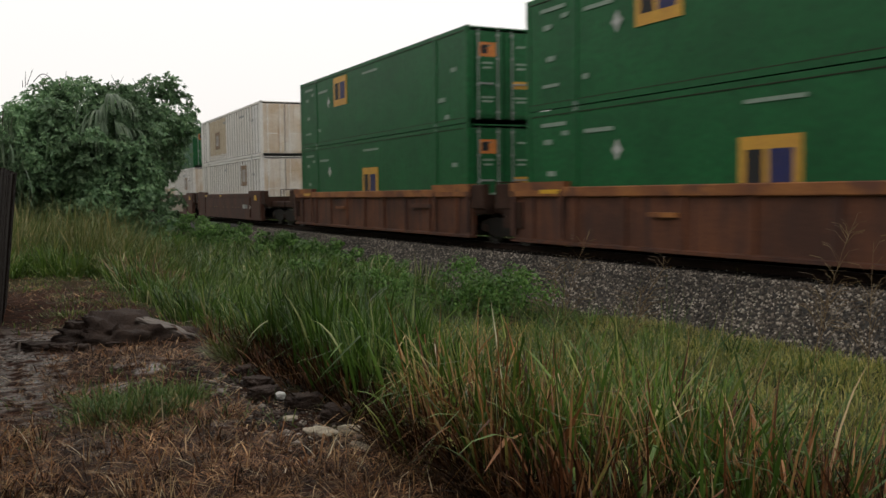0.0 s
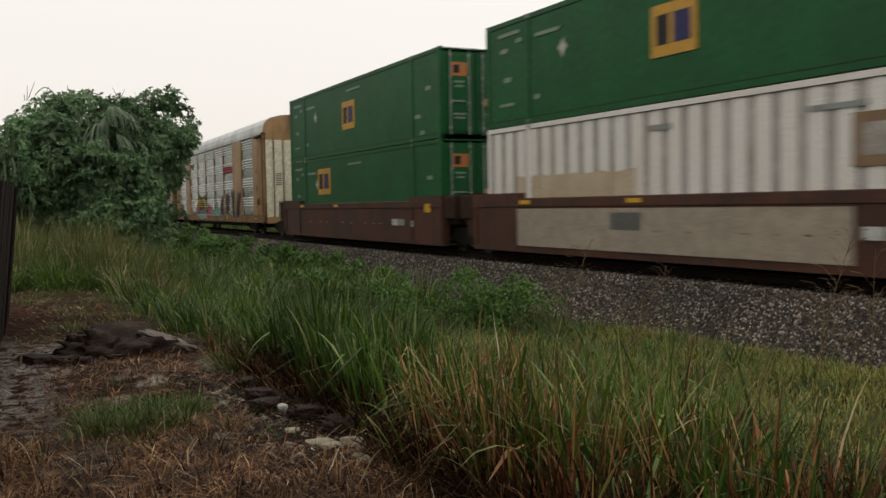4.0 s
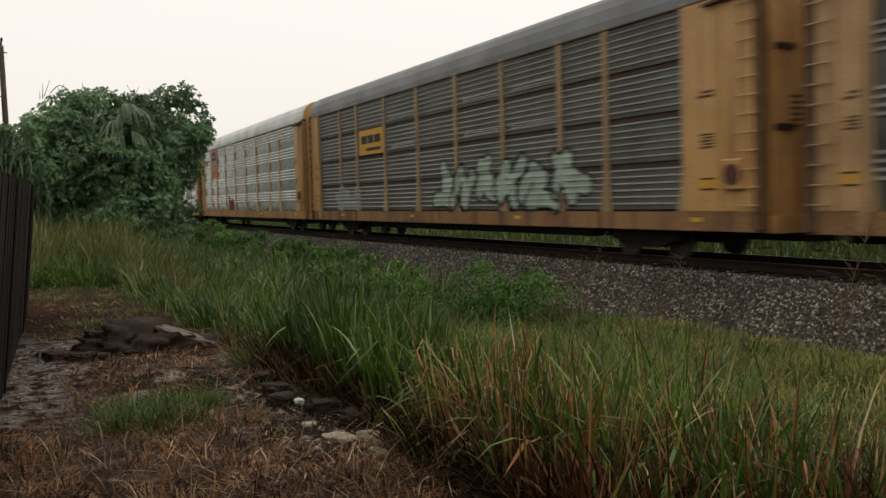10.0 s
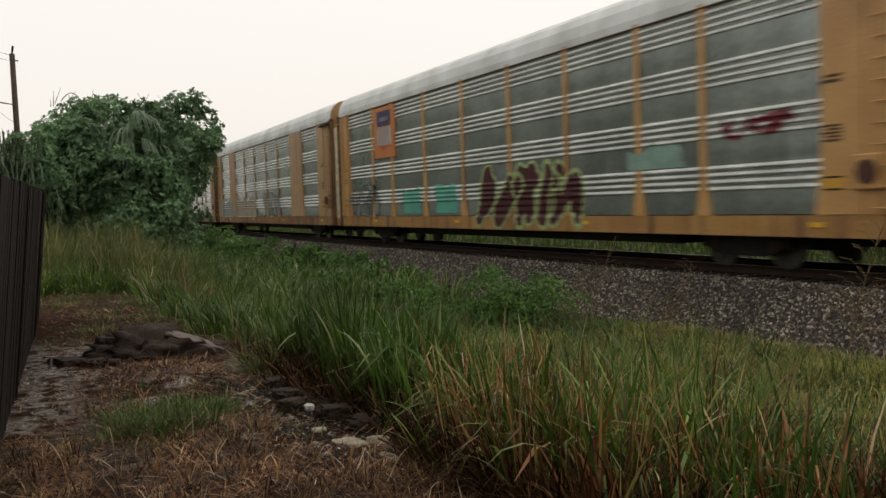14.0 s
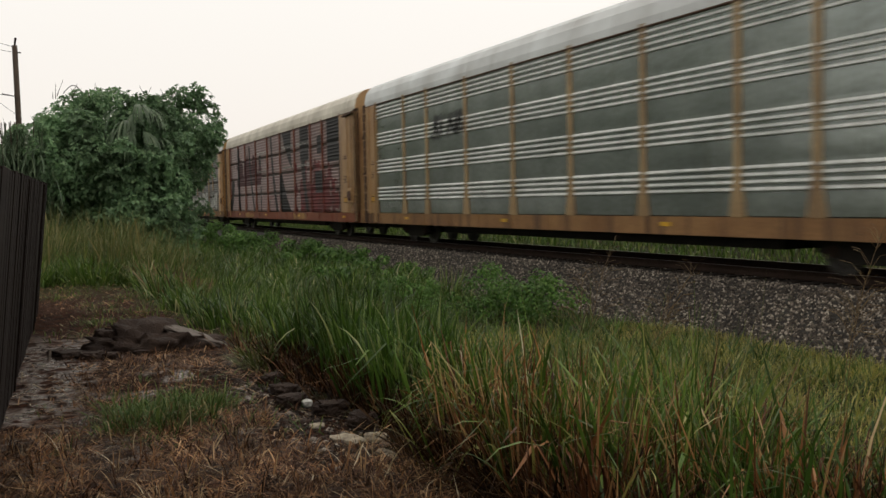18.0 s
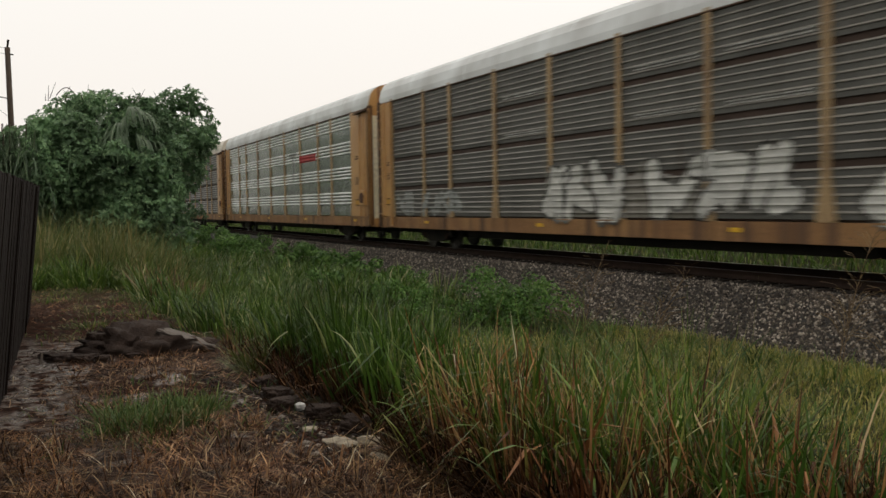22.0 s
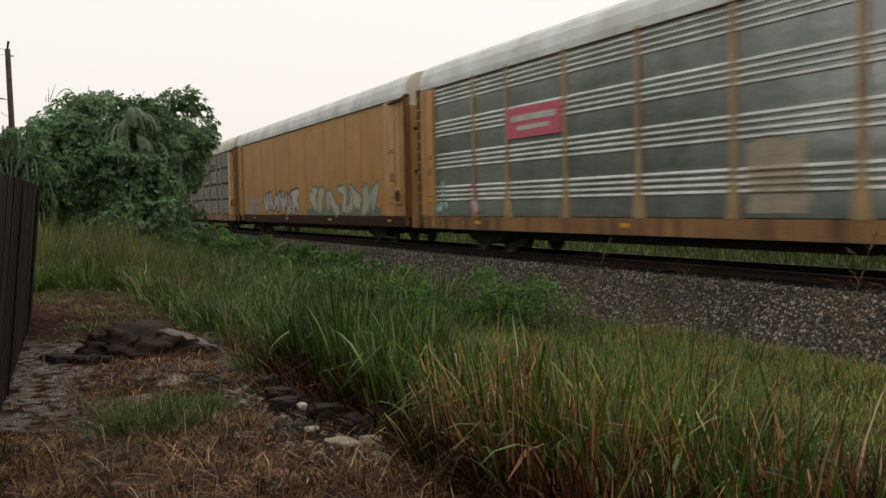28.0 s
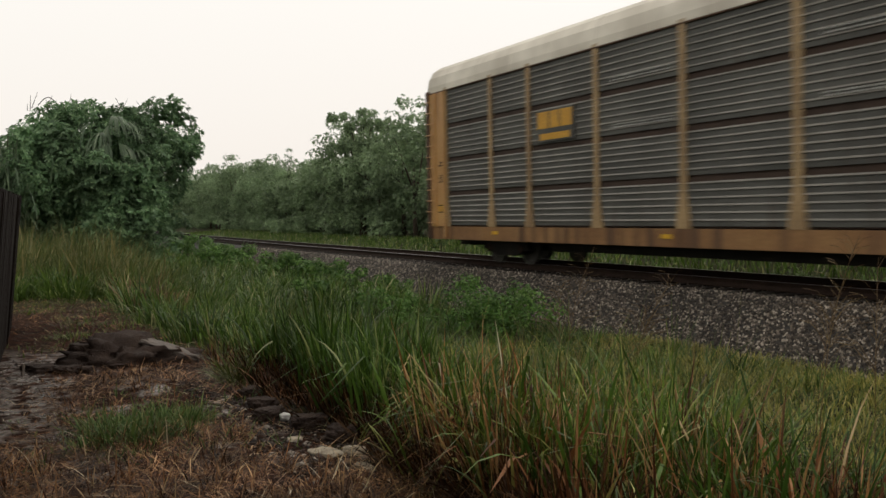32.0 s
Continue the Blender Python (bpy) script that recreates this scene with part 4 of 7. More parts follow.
def build_racks():
    cars = []
    c = autorack("weathered ochre autorack with silver sides and white end doors", "ribbed", M_ZINC, M_OCHRE, M_ROOF, M_OCHRE, old=True, end_white=True, solid=True, posts_mat=M_POST)
    bubble_tag(c, "ribbed", 3, 15.1, 18.5, 1.35, 2.3, 5, 0.13, M_GOLD, M_BLACK, "gold spray-painted tag with a black rim", 0.09, True, True, 0.012)
    bubble_tag(c, "ribbed", 4, 15.1, 18.2, 0.75, 1.4, 4, 0.13, M_TEAL, M_SPRAYWHITE, "teal spray-painted tag", 0.05, True, True, 0.012)
    mark(c, "graffiti", paint_mesh("ribbed", 13.4, 19.6, 0.9, 2.0, field(13.6, 19.4, 1.0, 1.8, 0.18, 1), M_PINK, old=True, solid=True, lift=0.004), "pink spray-painted cloud")
    for k, (a, b) in enumerate(((4.7, 6.2), (6.5, 7.7), (8.0, 9.2), (9.6, 11.2))):
        bubble_tag(c, "ribbed", 11 + k, a, b, 0.75, 2.5 - 0.08 * k, 1, 0.27, M_MAROON, M_SPRAYGREY, "maroon block of a sprayed tag with a pale rim", 0.07, True, True, 0.012)
    mark(c, "graffiti", paint_mesh("ribbed", 9.0, 14.4, 0.8, 2.4, field(9.6, 14.0, 1.0, 1.9, 0.25, 2), M_PALETEAL, old=True, solid=True, lift=0.004), "pale teal spray-painted cloud")
    mark(c, "sign_plate", paint_mesh("ribbed", 7.05, 9.6, 3.5, 3.95, lambda y, z: y > 0, M_RED), "red lettering strip")
    cars.append(c)
    c = autorack("ochre autorack with dull dark ribbed sides and a grey roof", "ribbed", M_ZINC_OLD, M_OCHRE, M_ROOF_GREY, M_OCHRE, posts_mat=M_POST, pale_cap=True)
    mark(c, "graffiti", paint_mesh("ribbed", 22.7, 23.9, 1.0, 1.9, strokes((23.4, 1.1, 23.4, 1.8), r=0.14), M_SPRAYWHITE, lift=0.03), "white paint dab")
    cars.append(c)
    c = autorack("yellow autorack with dark grey sides and a silver tag", "fine", M_SLATE, M_YELLOW, M_ROOF_GREY, M_YELLOW, posts_mat=M_POST)
    sign_plate(c, 18.5, 21.0, 3.2, 4.15, M_SIGNYEL, BLOCKS3, "yellow sign with black shapes")
    bubble_tag(c, "fine", 21, 5.4, 14.6, 1.1, 2.6, 6, 0.25, M_SILVERGREEN, M_BLACK, "silver-green spray-painted tag with a black rim", 0.08)
    mark(c, "graffiti", paint_mesh("fine", 20.5, 24.6, 1.0, 2.2, field(20.8, 24.4, 1.1, 2.0, 0.2, 5), M_SPRAYGREY), "grey spray-painted smear")
    cars.append(c)
    c = autorack("bright yellow autorack with silver ribbed sides and an orange shield sign", "ribbed", M_ZINC, M_YELLOW, M_ROOF, M_PLAINYEL, shield=True)
    sign_plate(c, 21.0, 23.1, 3.25, 5.15, M_SIGNORA, SHIELD, "orange sign with a blue and red shield shape")
    mark(c, "graffiti", paint_mesh("ribbed", 15.6, 17.9, 0.8, 2.0, field(16.1, 17.8, 1.0, 1.9, 0.1, 3), M_CRIMSONTAG), "red spray-painted patch")
    cars.append(c)
    c = autorack("yellow autorack with silver ribbed sides, shield sign and maroon bubble tag", "ribbed", M_ZINC, M_YELLOW, M_ROOF, M_PLAINYEL, end_white=True, shield=True)
    sign_plate(c, 21.0, 23.1, 3.25, 5.15, M_SIGNORA, SHIELD, "orange sign with a blue and red shield shape")
    bubble_tag(c, "ribbed", 31, 8.9, 14.6, 0.72, 2.45, 5, 0.27, M_MAROON, M_LIME, "maroon bubble-letter tag with a pale green rim", 0.09)
    for a in (16.0, 18.8):
        mark(c, "graffiti", paint_mesh("ribbed", a, a + 1.7, 1.1, 2.1, field(a, a + 1.7, 1.15, 2.1, 0.06, a), M_TEAL), "teal spray-painted block")
    bubble_tag(c, "ribbed", 33, 22.3, 26.3, 0.9, 2.35, 5, 0.07, M_SPRAYGREY, M_BLACK, "thin grey scrawl", 0.05)
    mark(c, "graffiti", paint_mesh("ribbed", 5.0, 7.4, 2.0, 2.7, field(5.1, 7.2, 2.05, 2.6, 0.12, 2), M_PALETEAL, lift=0.004), "faint teal smear")
    bubble_tag(c, "ribbed", 37, 1.9, 4.2, 2.5, 2.95, 4, 0.06, M_CRIMSONTAG, None, "faint dark red scrawl")
    cars.append(c)
    c = autorack("ochre autorack with silver ribbed sides and grey painted-over patches", "ribbed", M_ZINC, M_OCHRE, M_ROOF, M_OCHRE, old=True, end_white=True, solid=True, posts_mat=M_POST)
    mark(c, "graffiti", paint_mesh("ribbed", 21.4, 27.0, 1.0, 2.4, field(21.5, 26.9, 1.02, 2.2, 0.2, 4), M_SPRAYGREY, old=True, solid=True), "grey painted-over patch")
    mark(c, "graffiti", paint_mesh("ribbed", 15.0, 21.2, 1.0, 2.4, field(15.2, 21.1, 1.02, 2.25, 0.1, 7), M_BEIGE, old=True, solid=True), "beige painted-over patch")
    bubble_tag(c, "ribbed", 41, 9.2, 13.8, 1.1, 2.4, 4, 0.12, M_SPRAYGREY, M_ZINC_GAP, "grey faded tag", 0.06, True, True)
    cars.append(c)
    c = autorack("ochre autorack with pale silver ribbed sides and a black tag", "ribbed", M_ZINC, M_OCHRE, M_ROOF, M_YELLOW, posts_mat=M_POST, pale_cap=True)
    bubble_tag(c, "ribbed", 53, 18.5, 21.0, 3.45, 4.35, 7, 0.055, M_BLACK, None, "black spray-painted tag")
    cars.append(c)
    c = autorack("autorack covered in dull red and black spray paint", "fine", M_CRIMSON, M_OCHRE, M_ROOF_CREAM, M_REDPOST, posts_mat=M_REDPOST)
    def blocks(y, z):
        box = lambda a, b, c, d: (y > a) & (y < b) & (z > c) & (z < d)
        wedge = lambda a, b, top, low, w: (z < top) & (z > low) & (np.abs(y - (a + (b - a) * np.clip((top - z) / (top - low), 0, 1) ** 1.8)) < w(np.clip((top - z) / (top - low), 0, 1)))
        out = wedge(11.1, 10.1, 5.2, 3.2, lambda k: 0.9 * (1 - k) + 0.06) | wedge(12.3, 11.4, 3.1, 1.05, lambda k: 0.12 + 0.85 * k)
        out |= box(7.0, 8.5, 3.55, 5.2) | wedge(8.0, 7.3, 3.6, 1.06, lambda k: 0.34 - 0.1 * k) | box(4.6, 6.0, 1.95, 2.95) | box(4.7, 5.6, 3.75, 4.6)
        out |= box(2.05, 4.0, 3.3, 5.2) | box(1.98, 2.3, 1.06, 5.2) | wedge(14.5, 13.4, 5.2, 1.06, lambda k: 0.16 + 0.1 * k) | wedge(20.2, 19.0, 5.0, 1.06, lambda k: 0.2 + 0 * k)
        out |= box(17.1, 17.6, 3.7, 4.3) | box(17.05, 17.35, 1.06, 2.5) | wedge(23.4, 23.2, 5.0, 1.06, lambda k: 0.2 + 0 * k) | wedge(25.2, 26.2, 3.0, 1.06, lambda k: 0.4 + 0 * k)
        return out
    mark(c, "graffiti", paint_mesh("fine", 1.96, 26.4, 1.06, 5.2, blocks, M_BLACK, cell=0.08), "huge black block shapes that cannot be read")
    for a in (7.4, 19.0):
        mark(c, "bare_sill_patch", paint_mesh("fine", a, a + 2.6, 0.7, 1.03, field(a + 0.1, a + 2.5, 0.72, 1.02, 0.05, a), M_YELLOWSILL), "stretch of yellow sill left bare of spray paint")
    mark(c, "graffiti", paint_mesh("fine", 2.0, 26.0, 1.06, 5.2, field(2.4, 9.5, 1.06, 3.4, 0.5, 9), M_DULLRED, cell=0.12, lift=0.003), "dull red sprayed haze")
    mark(c, "graffiti", paint_mesh("fine", 15.0, 25.0, 1.06, 4.8, field(16.5, 24.5, 2.6, 4.5, 0.4, 12), M_MAROON, cell=0.09, lift=0.003), "maroon sprayed patch")
    cars.append(c)
    c = autorack("yellow autorack with dark grey sides, white roof and white tags", "fine", M_SLATE, M_YELLOW, M_ROOF, M_OCHRE, posts_mat=M_POST)
    for k, (a, b) in enumerate(((2.4, 6.3), (7.2, 11.6), (12.0, 16.2))):
        bubble_tag(c, "fine", 61 + k, a, b, 1.05, 2.45, 3, 0.24, M_SPRAYWHITE, M_SLATE, "white bubble tag", 0.08)
    mark(c, "graffiti", paint_mesh("fine", 9.4, 16.0, 0.95, 2.6, field(9.6, 15.6, 1.1, 2.2, 0.2, 3), M_SLATE_RIB, lift=0.004), "grey spray-painted fill")
    bubble_tag(c, "fine", 66, 20.2, 25.8, 1.05, 1.95, 6, 0.09, M_SPRAYGREY, None, "thin white tag")
    cars.append(c)
    c = autorack("yellow autorack with greenish silver ribbed sides and a red lettering strip", "ribbed", M_ZINC, M_YELLOW, M_ROOF, M_OCHRE, end_white=True, posts_mat=M_POST)
    mark(c, "sign_plate", paint_mesh("ribbed", 7.0, 9.6, 3.55, 3.9, lambda y, z: y > 0, M_RED), "red lettering strip")
    mark(c, "graffiti", paint_mesh("ribbed", 10.2, 11.6, 2.7, 4.3, strokes((10.9, 2.8, 10.9, 4.0), (10.4, 4.0, 11.4, 4.0), r=0.11), M_SPRAYGREY), "pale grey letter-like mark")
    cars.append(c)
    c = autorack("yellow autorack with dark grey sides, cream roof and small yellow sign", "fine", M_SLATE, M_YELLOW, M_ROOF_CREAM, M_OCHRE, pale_cap=True, posts_mat=M_POST)
    sign_plate(c, 18.9, 21.0, 3.2, 4.0, M_SLATE, YELLOW3, "dark sign with yellow shapes")
    cars.append(c)
    c = autorack("yellow autorack with bright silver ribbed sides and a pink sign", "ribbed", M_ZINC, M_YELLOW, M_ROOF, M_OCHRE, posts_mat=M_POST)
    sign_plate(c, 18.6, 21.3, 3.2, 4.02, M_PINK, [(0.08, 0.92, 0.55, 0.75, M_SPRAYWHITE), (0.2, 0.8, 0.25, 0.4, M_SPRAYWHITE)], "pink sign with pale lettering bars")
    mark(c, "graffiti", paint_mesh("ribbed", 10.6, 12.4, 1.1, 2.7, field(10.7, 12.3, 1.15, 2.6, 0.08, 3), M_BEIGE), "beige painted-over patch")
    for a in (22.4, 24.8):
        bubble_tag(c, "ribbed", 70 + int(a), a, a + 1.4, 1.15, 2.15, 1, 0.13, M_SPRAYWHITE, M_PINK if a < 23 else M_TEAL, "small white scrawl with a coloured rim", 0.07)
    cars.append(c)
    c = autorack("autorack with all-yellow louvred sides and a long tag", "louvre", M_PLAINYEL, M_YELLOW, M_ROOF, M_DARKRUST, pale_cap=True)
    for (a, b, seed, base) in ((2.8, 12.4, 81, M_PALETAG), (13.7, 21.2, 82, M_SPRAYWHITE)):
        bubble_tag(c, "louvre", seed, a, b, 1.1, 2.3, 6, 0.2, base, M_BLACK if seed == 82 else M_SAGE, "long pale spray-painted tag with a dark rim", 0.08)
    mark(c, "graffiti", paint_mesh("louvre", 2.4, 12.9, 1.04, 1.6, field(2.5, 12.8, 1.04, 1.52, 0.1, 4), M_SAGE, lift=0.004), "grey-green sprayed base under the tag")
    mark(c, "graffiti", paint_mesh("louvre", 22.0, 25.6, 0.95, 2.4, field(22.2, 25.4, 1.06, 2.2, 0.2, 5), M_BEIGE, lift=0.010), "beige painted-over patch")
    cars.append(c)
    c = autorack("last autorack, yellow with dark grey sides and cream roof", "fine", M_SLATE, M_YELLOW, M_ROOF_CREAM, M_OCHRE, pale_cap=True, posts_mat=M_POST)
    sign_plate(c, 19.3, 20.95, 3.2, 4.0, M_SLATE, YELLOW3, "dark sign with yellow shapes")
    part("brake_hose", Shape().rod((0.25, END + 0.1, 0.7), (0.3, END + 0.3, 0.35), 0.025).mesh("brake_hose", M_DARK), c)
    cars.append(c)
    for c in cars:
        number_bars(c, 1.05, 2.3, 0.42, 0.035, 5, M_DARKSILL)
        number_bars(c, 1.05, 3.3, 0.46, 0.05, 2, M_DARKSILL)
        number_bars(c, 26.2, 2.9, 0.42, 0.05, 2, M_DARKSILL)
        number_bars(c, 26.2, 2.4, 0.42, 0.035, 4, M_DARKSILL)
        for y in (1.0, 26.2):
            st = part("sticker", Shape().box(-1.526, -1.5, y, y + 0.48, 1.45, 1.72).mesh("sticker", M_SIGNYEL), c, "yellow sticker with black bars", at=pose(0, -HALF, 0))
            for z in (1.46, 1.67):
                part("sticker_bar", shared("stickbar", lambda: Shape().box(-1.530, -1.52, 0.02, 0.46, 0, 0.035).mesh("sticker_bar", M_BLACK)), st, at=pose(0, y, z))
        # the rusty bracket of the door track under the eave
        for turn in (0, 180):
            part("door_track", shared("doortrack", lambda: Shape().add([(-1.66, 0.1, 5.12), (-1.66, 1.5, 5.06), (-1.66, 1.5, 5.11), (-1.66, 0.1, 5.2), (-1.5, 0.1, 5.12), (-1.5, 1.5, 5.06), (-1.5, 1.5, 5.11), (-1.5, 0.1, 5.2)],
                 [(0, 1, 2, 3), (4, 7, 6, 5), (0, 4, 5, 1), (1, 5, 6, 2), (2, 6, 7, 3), (3, 7, 4, 0)]).mesh("door_track", M_DARKSILL)), c, at=pose(0, -END, 0) if turn == 0 else pose(0, END, 0, 0, 0, 180))
    return cars


RACKS = build_racks()


# ---- containers on well cars ----
def container(kind, label, logo, bleached=None):
    """A 53-foot box, 16.15 x 2.59 x 2.9 m, leading end at -y, standing on z = 0; its side at -x faces the road."""
    h, hw, hl = 2.88, 1.295, 8.075
    mat = M_GREEN if kind == "green" else M_BOXWHITE
    box = thing("shipping_container", label, "container", "containers on the well cars")
    def body():
        s = Shape()
        pitch, deep = (0.62, 0.05) if kind == "white" else (0.34, 0.006)
        n = int(2 * hl / pitch)
        pr = []
        for k in range(n):
            y = -hl + 0.15 + k * (2 * hl - 0.3) / n
            w = (2 * hl - 0.3) / n
            if kind == "white":
                pr += [(0.0, y), (0.0, y + 0.68 * w), (deep, y + 0.75 * w), (deep, y + 0.93 * w)]
            else:
                pr += [(0.0, y), (0.0, y + 0.92 * w), (deep, y + 0.94 * w), (deep, y + 0.98 * w)]
        ring = [(-hw + 0.02 + o, y) for o, y in pr] + [(hw - 0.02 - o, y) for o, y in reversed(pr)]
        s.upright(ring, 0.14, h - 0.12)
        # The groove faces get a darker grey than the rest of the wall.
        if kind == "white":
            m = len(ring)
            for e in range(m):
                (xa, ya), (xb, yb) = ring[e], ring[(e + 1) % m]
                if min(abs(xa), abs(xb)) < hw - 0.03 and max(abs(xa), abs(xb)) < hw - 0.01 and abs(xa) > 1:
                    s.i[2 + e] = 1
        return s.mesh("side_wall", mat, M_DULLGREY)
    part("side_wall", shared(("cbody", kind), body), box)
    def frame_():
        s = Shape()
        for x in (-hw, hw - 0.14):
            for y in (-hl, hl - 0.16):
                s.box(x, x + 0.14, y, y + 0.16, 0, h)
            s.box(x + 0.005, x + 0.135, -hl, hl, 0.01, 0.15)
            s.box(x + 0.005, x + 0.135, -hl, hl, h - 0.13, h - 0.01)
        for y in (-5.9, 5.9):
            s.box(-hw - 0.004, -hw + 0.1, y - 0.09, y + 0.09, 0.0, h).box(hw - 0.1, hw + 0.004, y - 0.09, y + 0.09, 0.0, h)
        for z in (0.152, h - 0.148):
            for x in (-hw + 0.001, hw - 0.02):
                s.box(x, x + 0.019, -hl + 0.16, hl - 0.16, z, z + 0.016, mat=1)
        return s.mesh("frame", mat, M_SEAM)
    part("frame", shared(("cframe", kind), frame_), box)
    part("roof", shared(("croof", kind), lambda: Shape().box(-hw + 0.02, hw - 0.02, -hl + 0.02, hl - 0.02, h - 0.06, h - 0.02).mesh("roof", mat)), box)
    def door():
        s = Shape()
        s.box(0.03, 1.14, 0.03, 0.09, 0.16, h - 0.15)
        for k in range(3 if kind == "white" else 1):
            x = 0.16 + 0.34 * k
            s.box(x, x + (0.2 if kind == "white" else 0.84), 0.0, 0.04, 0.24, h - 0.22, chamfer=0.01)
        s.i[:6] = [1] * 6
        return s.mesh("door", M_DOORWHITE if kind == "white" else mat, M_DOORWHITE if kind == "white" else mat)
    dm = shared(("cdoor", kind), door)
    bars = M_SPRAYGREY if kind == "green" else M_BOXWHITE
    for s in (1, -1):
        at = pose(0, -hl, 0) if s > 0 else pose(0, -hl, 0) @ Matrix.Translation((-1.17, 0, 0))
        d = part("door", dm, box, at=at)
        for x in (0.25, 0.92):
            def rod_():
                sh = Shape().rod((0, -0.02, 0.1), (0, -0.02, h - 0.1), 0.022, sides=8)
                for z in (0.3, 1.1, 1.9, 2.6):
                    sh.box(-0.05, 0.05, -0.04, 0.02, z, z + 0.06)
                return sh.mesh("locking_bar", bars)
            part("locking_bar", shared(("cbar", kind), rod_), d, at=pose(x, 0, 0))
        part("door_handle", shared(("chandle", kind), lambda: Shape().box(0.25, 0.75, -0.06, -0.045, 1.15, 1.2).mesh("door_handle", bars)), d)
        if kind == "green":
            for x, z, wide in ((0.40, 0.62, 0.36), (0.36, 0.74, 0.44), (0.42, 1.62, 0.3), (0.40, 1.76, 0.36), (0.42, 2.28, 0.3)):
                part("lettering_bar", shared(("cletter", wide), lambda: Shape().box(0, wide, -0.008, 0.002, 0, 0.06).mesh("lettering_bar", M_FADED)), d, at=pose(x, 0, z))
            if s < 0:
                lp = part("logo_plate", shared("doorlogo", lambda: Shape().box(0.3, 0.86, -0.008, 0.004, 1.98, 2.4).mesh("logo_plate", M_SIGNORA)), d, "orange plate with a dark shape")
                part("logo_shape", shared("doormark", lambda: Shape().box(0.36, 0.58, -0.012, -0.004, 2.06, 2.32).mesh("logo_shape", M_BLACK)), lp)
            else:
                part("warning_sticker", shared("doorsticker", lambda: Shape().box(0.3, 0.84, -0.008, 0.004, 1.05, 1.27).mesh("warning_sticker", M_SIGNYEL)), d, "yellow warning sticker")
    part("end_wall", shared(("cend", kind), lambda: Shape().box(-hw + 0.1, hw - 0.1, hl - 0.08, hl - 0.02, 0.1, h - 0.1).mesh("end_wall", mat)), box)
    for cx in (-hw + 0.086, hw - 0.086):
        for cy in (-5.9, 5.9):
            for cz in (0.0, h - 0.12):
                part("corner_casting", shared("casting", lambda: Shape().box(-0.09, 0.09, -0.09, 0.09, 0, 0.12, chamfer=0.01).mesh("corner_casting", M_SPRAYGREY)), box, at=pose(cx, cy, cz))
    x = -hw - (0.004 if kind == "green" else 0.006)
    def plate(y, z, w, hh):
        p = part("logo_plate", Shape().box(x - 0.004, x + 0.02, y, y + w, z, z + hh).mesh("logo_plate", M_SIGNYEL if kind == "green" else M_BROWNPLATE), box, "yellow plate with dark shapes" if kind == "green" else "faded brown plate")
        c2, navy = (M_BLACK, M_NAVY) if kind == "green" else (M_BROWN, M_DULLGREY)
        for a, b, c, e, m in ((0.60, 0.88, 0.22, 0.80, c2), (0.12, 0.50, 0.22, 0.80, navy)) if kind == "green" else ((0.2, 0.8, 0.2, 0.8, navy),):
            part("logo_shape", Shape().box(x - 0.009, x, y + a * w, y + b * w, z + c * hh, z + e * hh).mesh("logo_shape", m), p)
    if kind == "green":
        plate(*logo)
        for (y, z, w, hh) in ((6.3, 2.45, 1.2, 0.12), (4.4, 2.2, 1.25, 0.12), (-1.1, 2.42, 1.65, 0.1), (6.2, 2.2, 0.3, 0.14), (6.75, 1.2, 0.4, 0.2), (6.9, 2.0, 0.4, 0.25), (5.35, 0.6, 0.25, 0.2), (6.6, 0.55, 0.8, 0.1), (-6.6, 0.75, 0.5, 0.25), (-6.9, 0.2, 0.35, 0.25), (-7.4, 1.6, 0.4, 0.3)):
            part("lettering_bar", Shape().box(x - 0.003, x + 0.01, y, y + w * 0.9, z, z + min(hh, 0.16) * 0.8).mesh("lettering_bar", M_FADED), box)
        blob = [(4.25 + dy, 1.75 + dz) for dy, dz in ((0.2, 0), (0.08, 0.1), (0, 0.26), (-0.08, 0.1), (-0.2, 0), (-0.08, -0.1), (0, -0.26), (0.08, -0.1))]
        part("placard", Shape().add([(x - 0.004, y, z) for y, z in blob], [tuple(range(len(blob)))]).mesh("placard", M_SPRAYWHITE), box, "white diamond-shaped placard")
    else:
        plate(*logo)
        if bleached:
            y0, y1, z0, z1 = bleached
            ys = np.arange(y0, y1 + 0.01, 0.02)
            n = int(2 * hl / 0.62)
            cell = (2 * hl - 0.3) / n
            phase = ((ys + hl - 0.15) / cell) % 1.0
            deep = np.interp(phase, (0, 0.68, 0.75, 0.93, 0.97, 1.0), (0, 0, 0.05, 0.05, 0.0, 0.0))
            jag = 0.04 * np.sin(5 * ys) + 0.03 * np.sin(17 * ys)
            v = np.concatenate([np.stack([-hw + 0.02 + deep - 0.005, ys, z0 + jag], -1), np.stack([-hw + 0.02 + deep - 0.005, ys, z1 + 0.5 * jag], -1)])
            k = np.arange(len(ys) - 1)
            part("bleached_patch", raw_mesh("bleached_patch", v, np.stack([k, k + 1, k + 1 + len(ys), k + len(ys)], -1), np.zeros((0, 3), int), M_TAN), box, "sun-bleached tan patch")
        for (y, z, w, hh) in ((-4.5, 2.3, 1.2, 0.1), (0.3, 2.3, 0.7, 0.12), (-6.6, 1.9, 0.6, 0.1)):
            part("lettering_bar", Shape().box(x - 0.003, x + 0.01, y, y + w, z, z + hh).mesh("lettering_bar", M_SPRAYGREY), box)
    return box


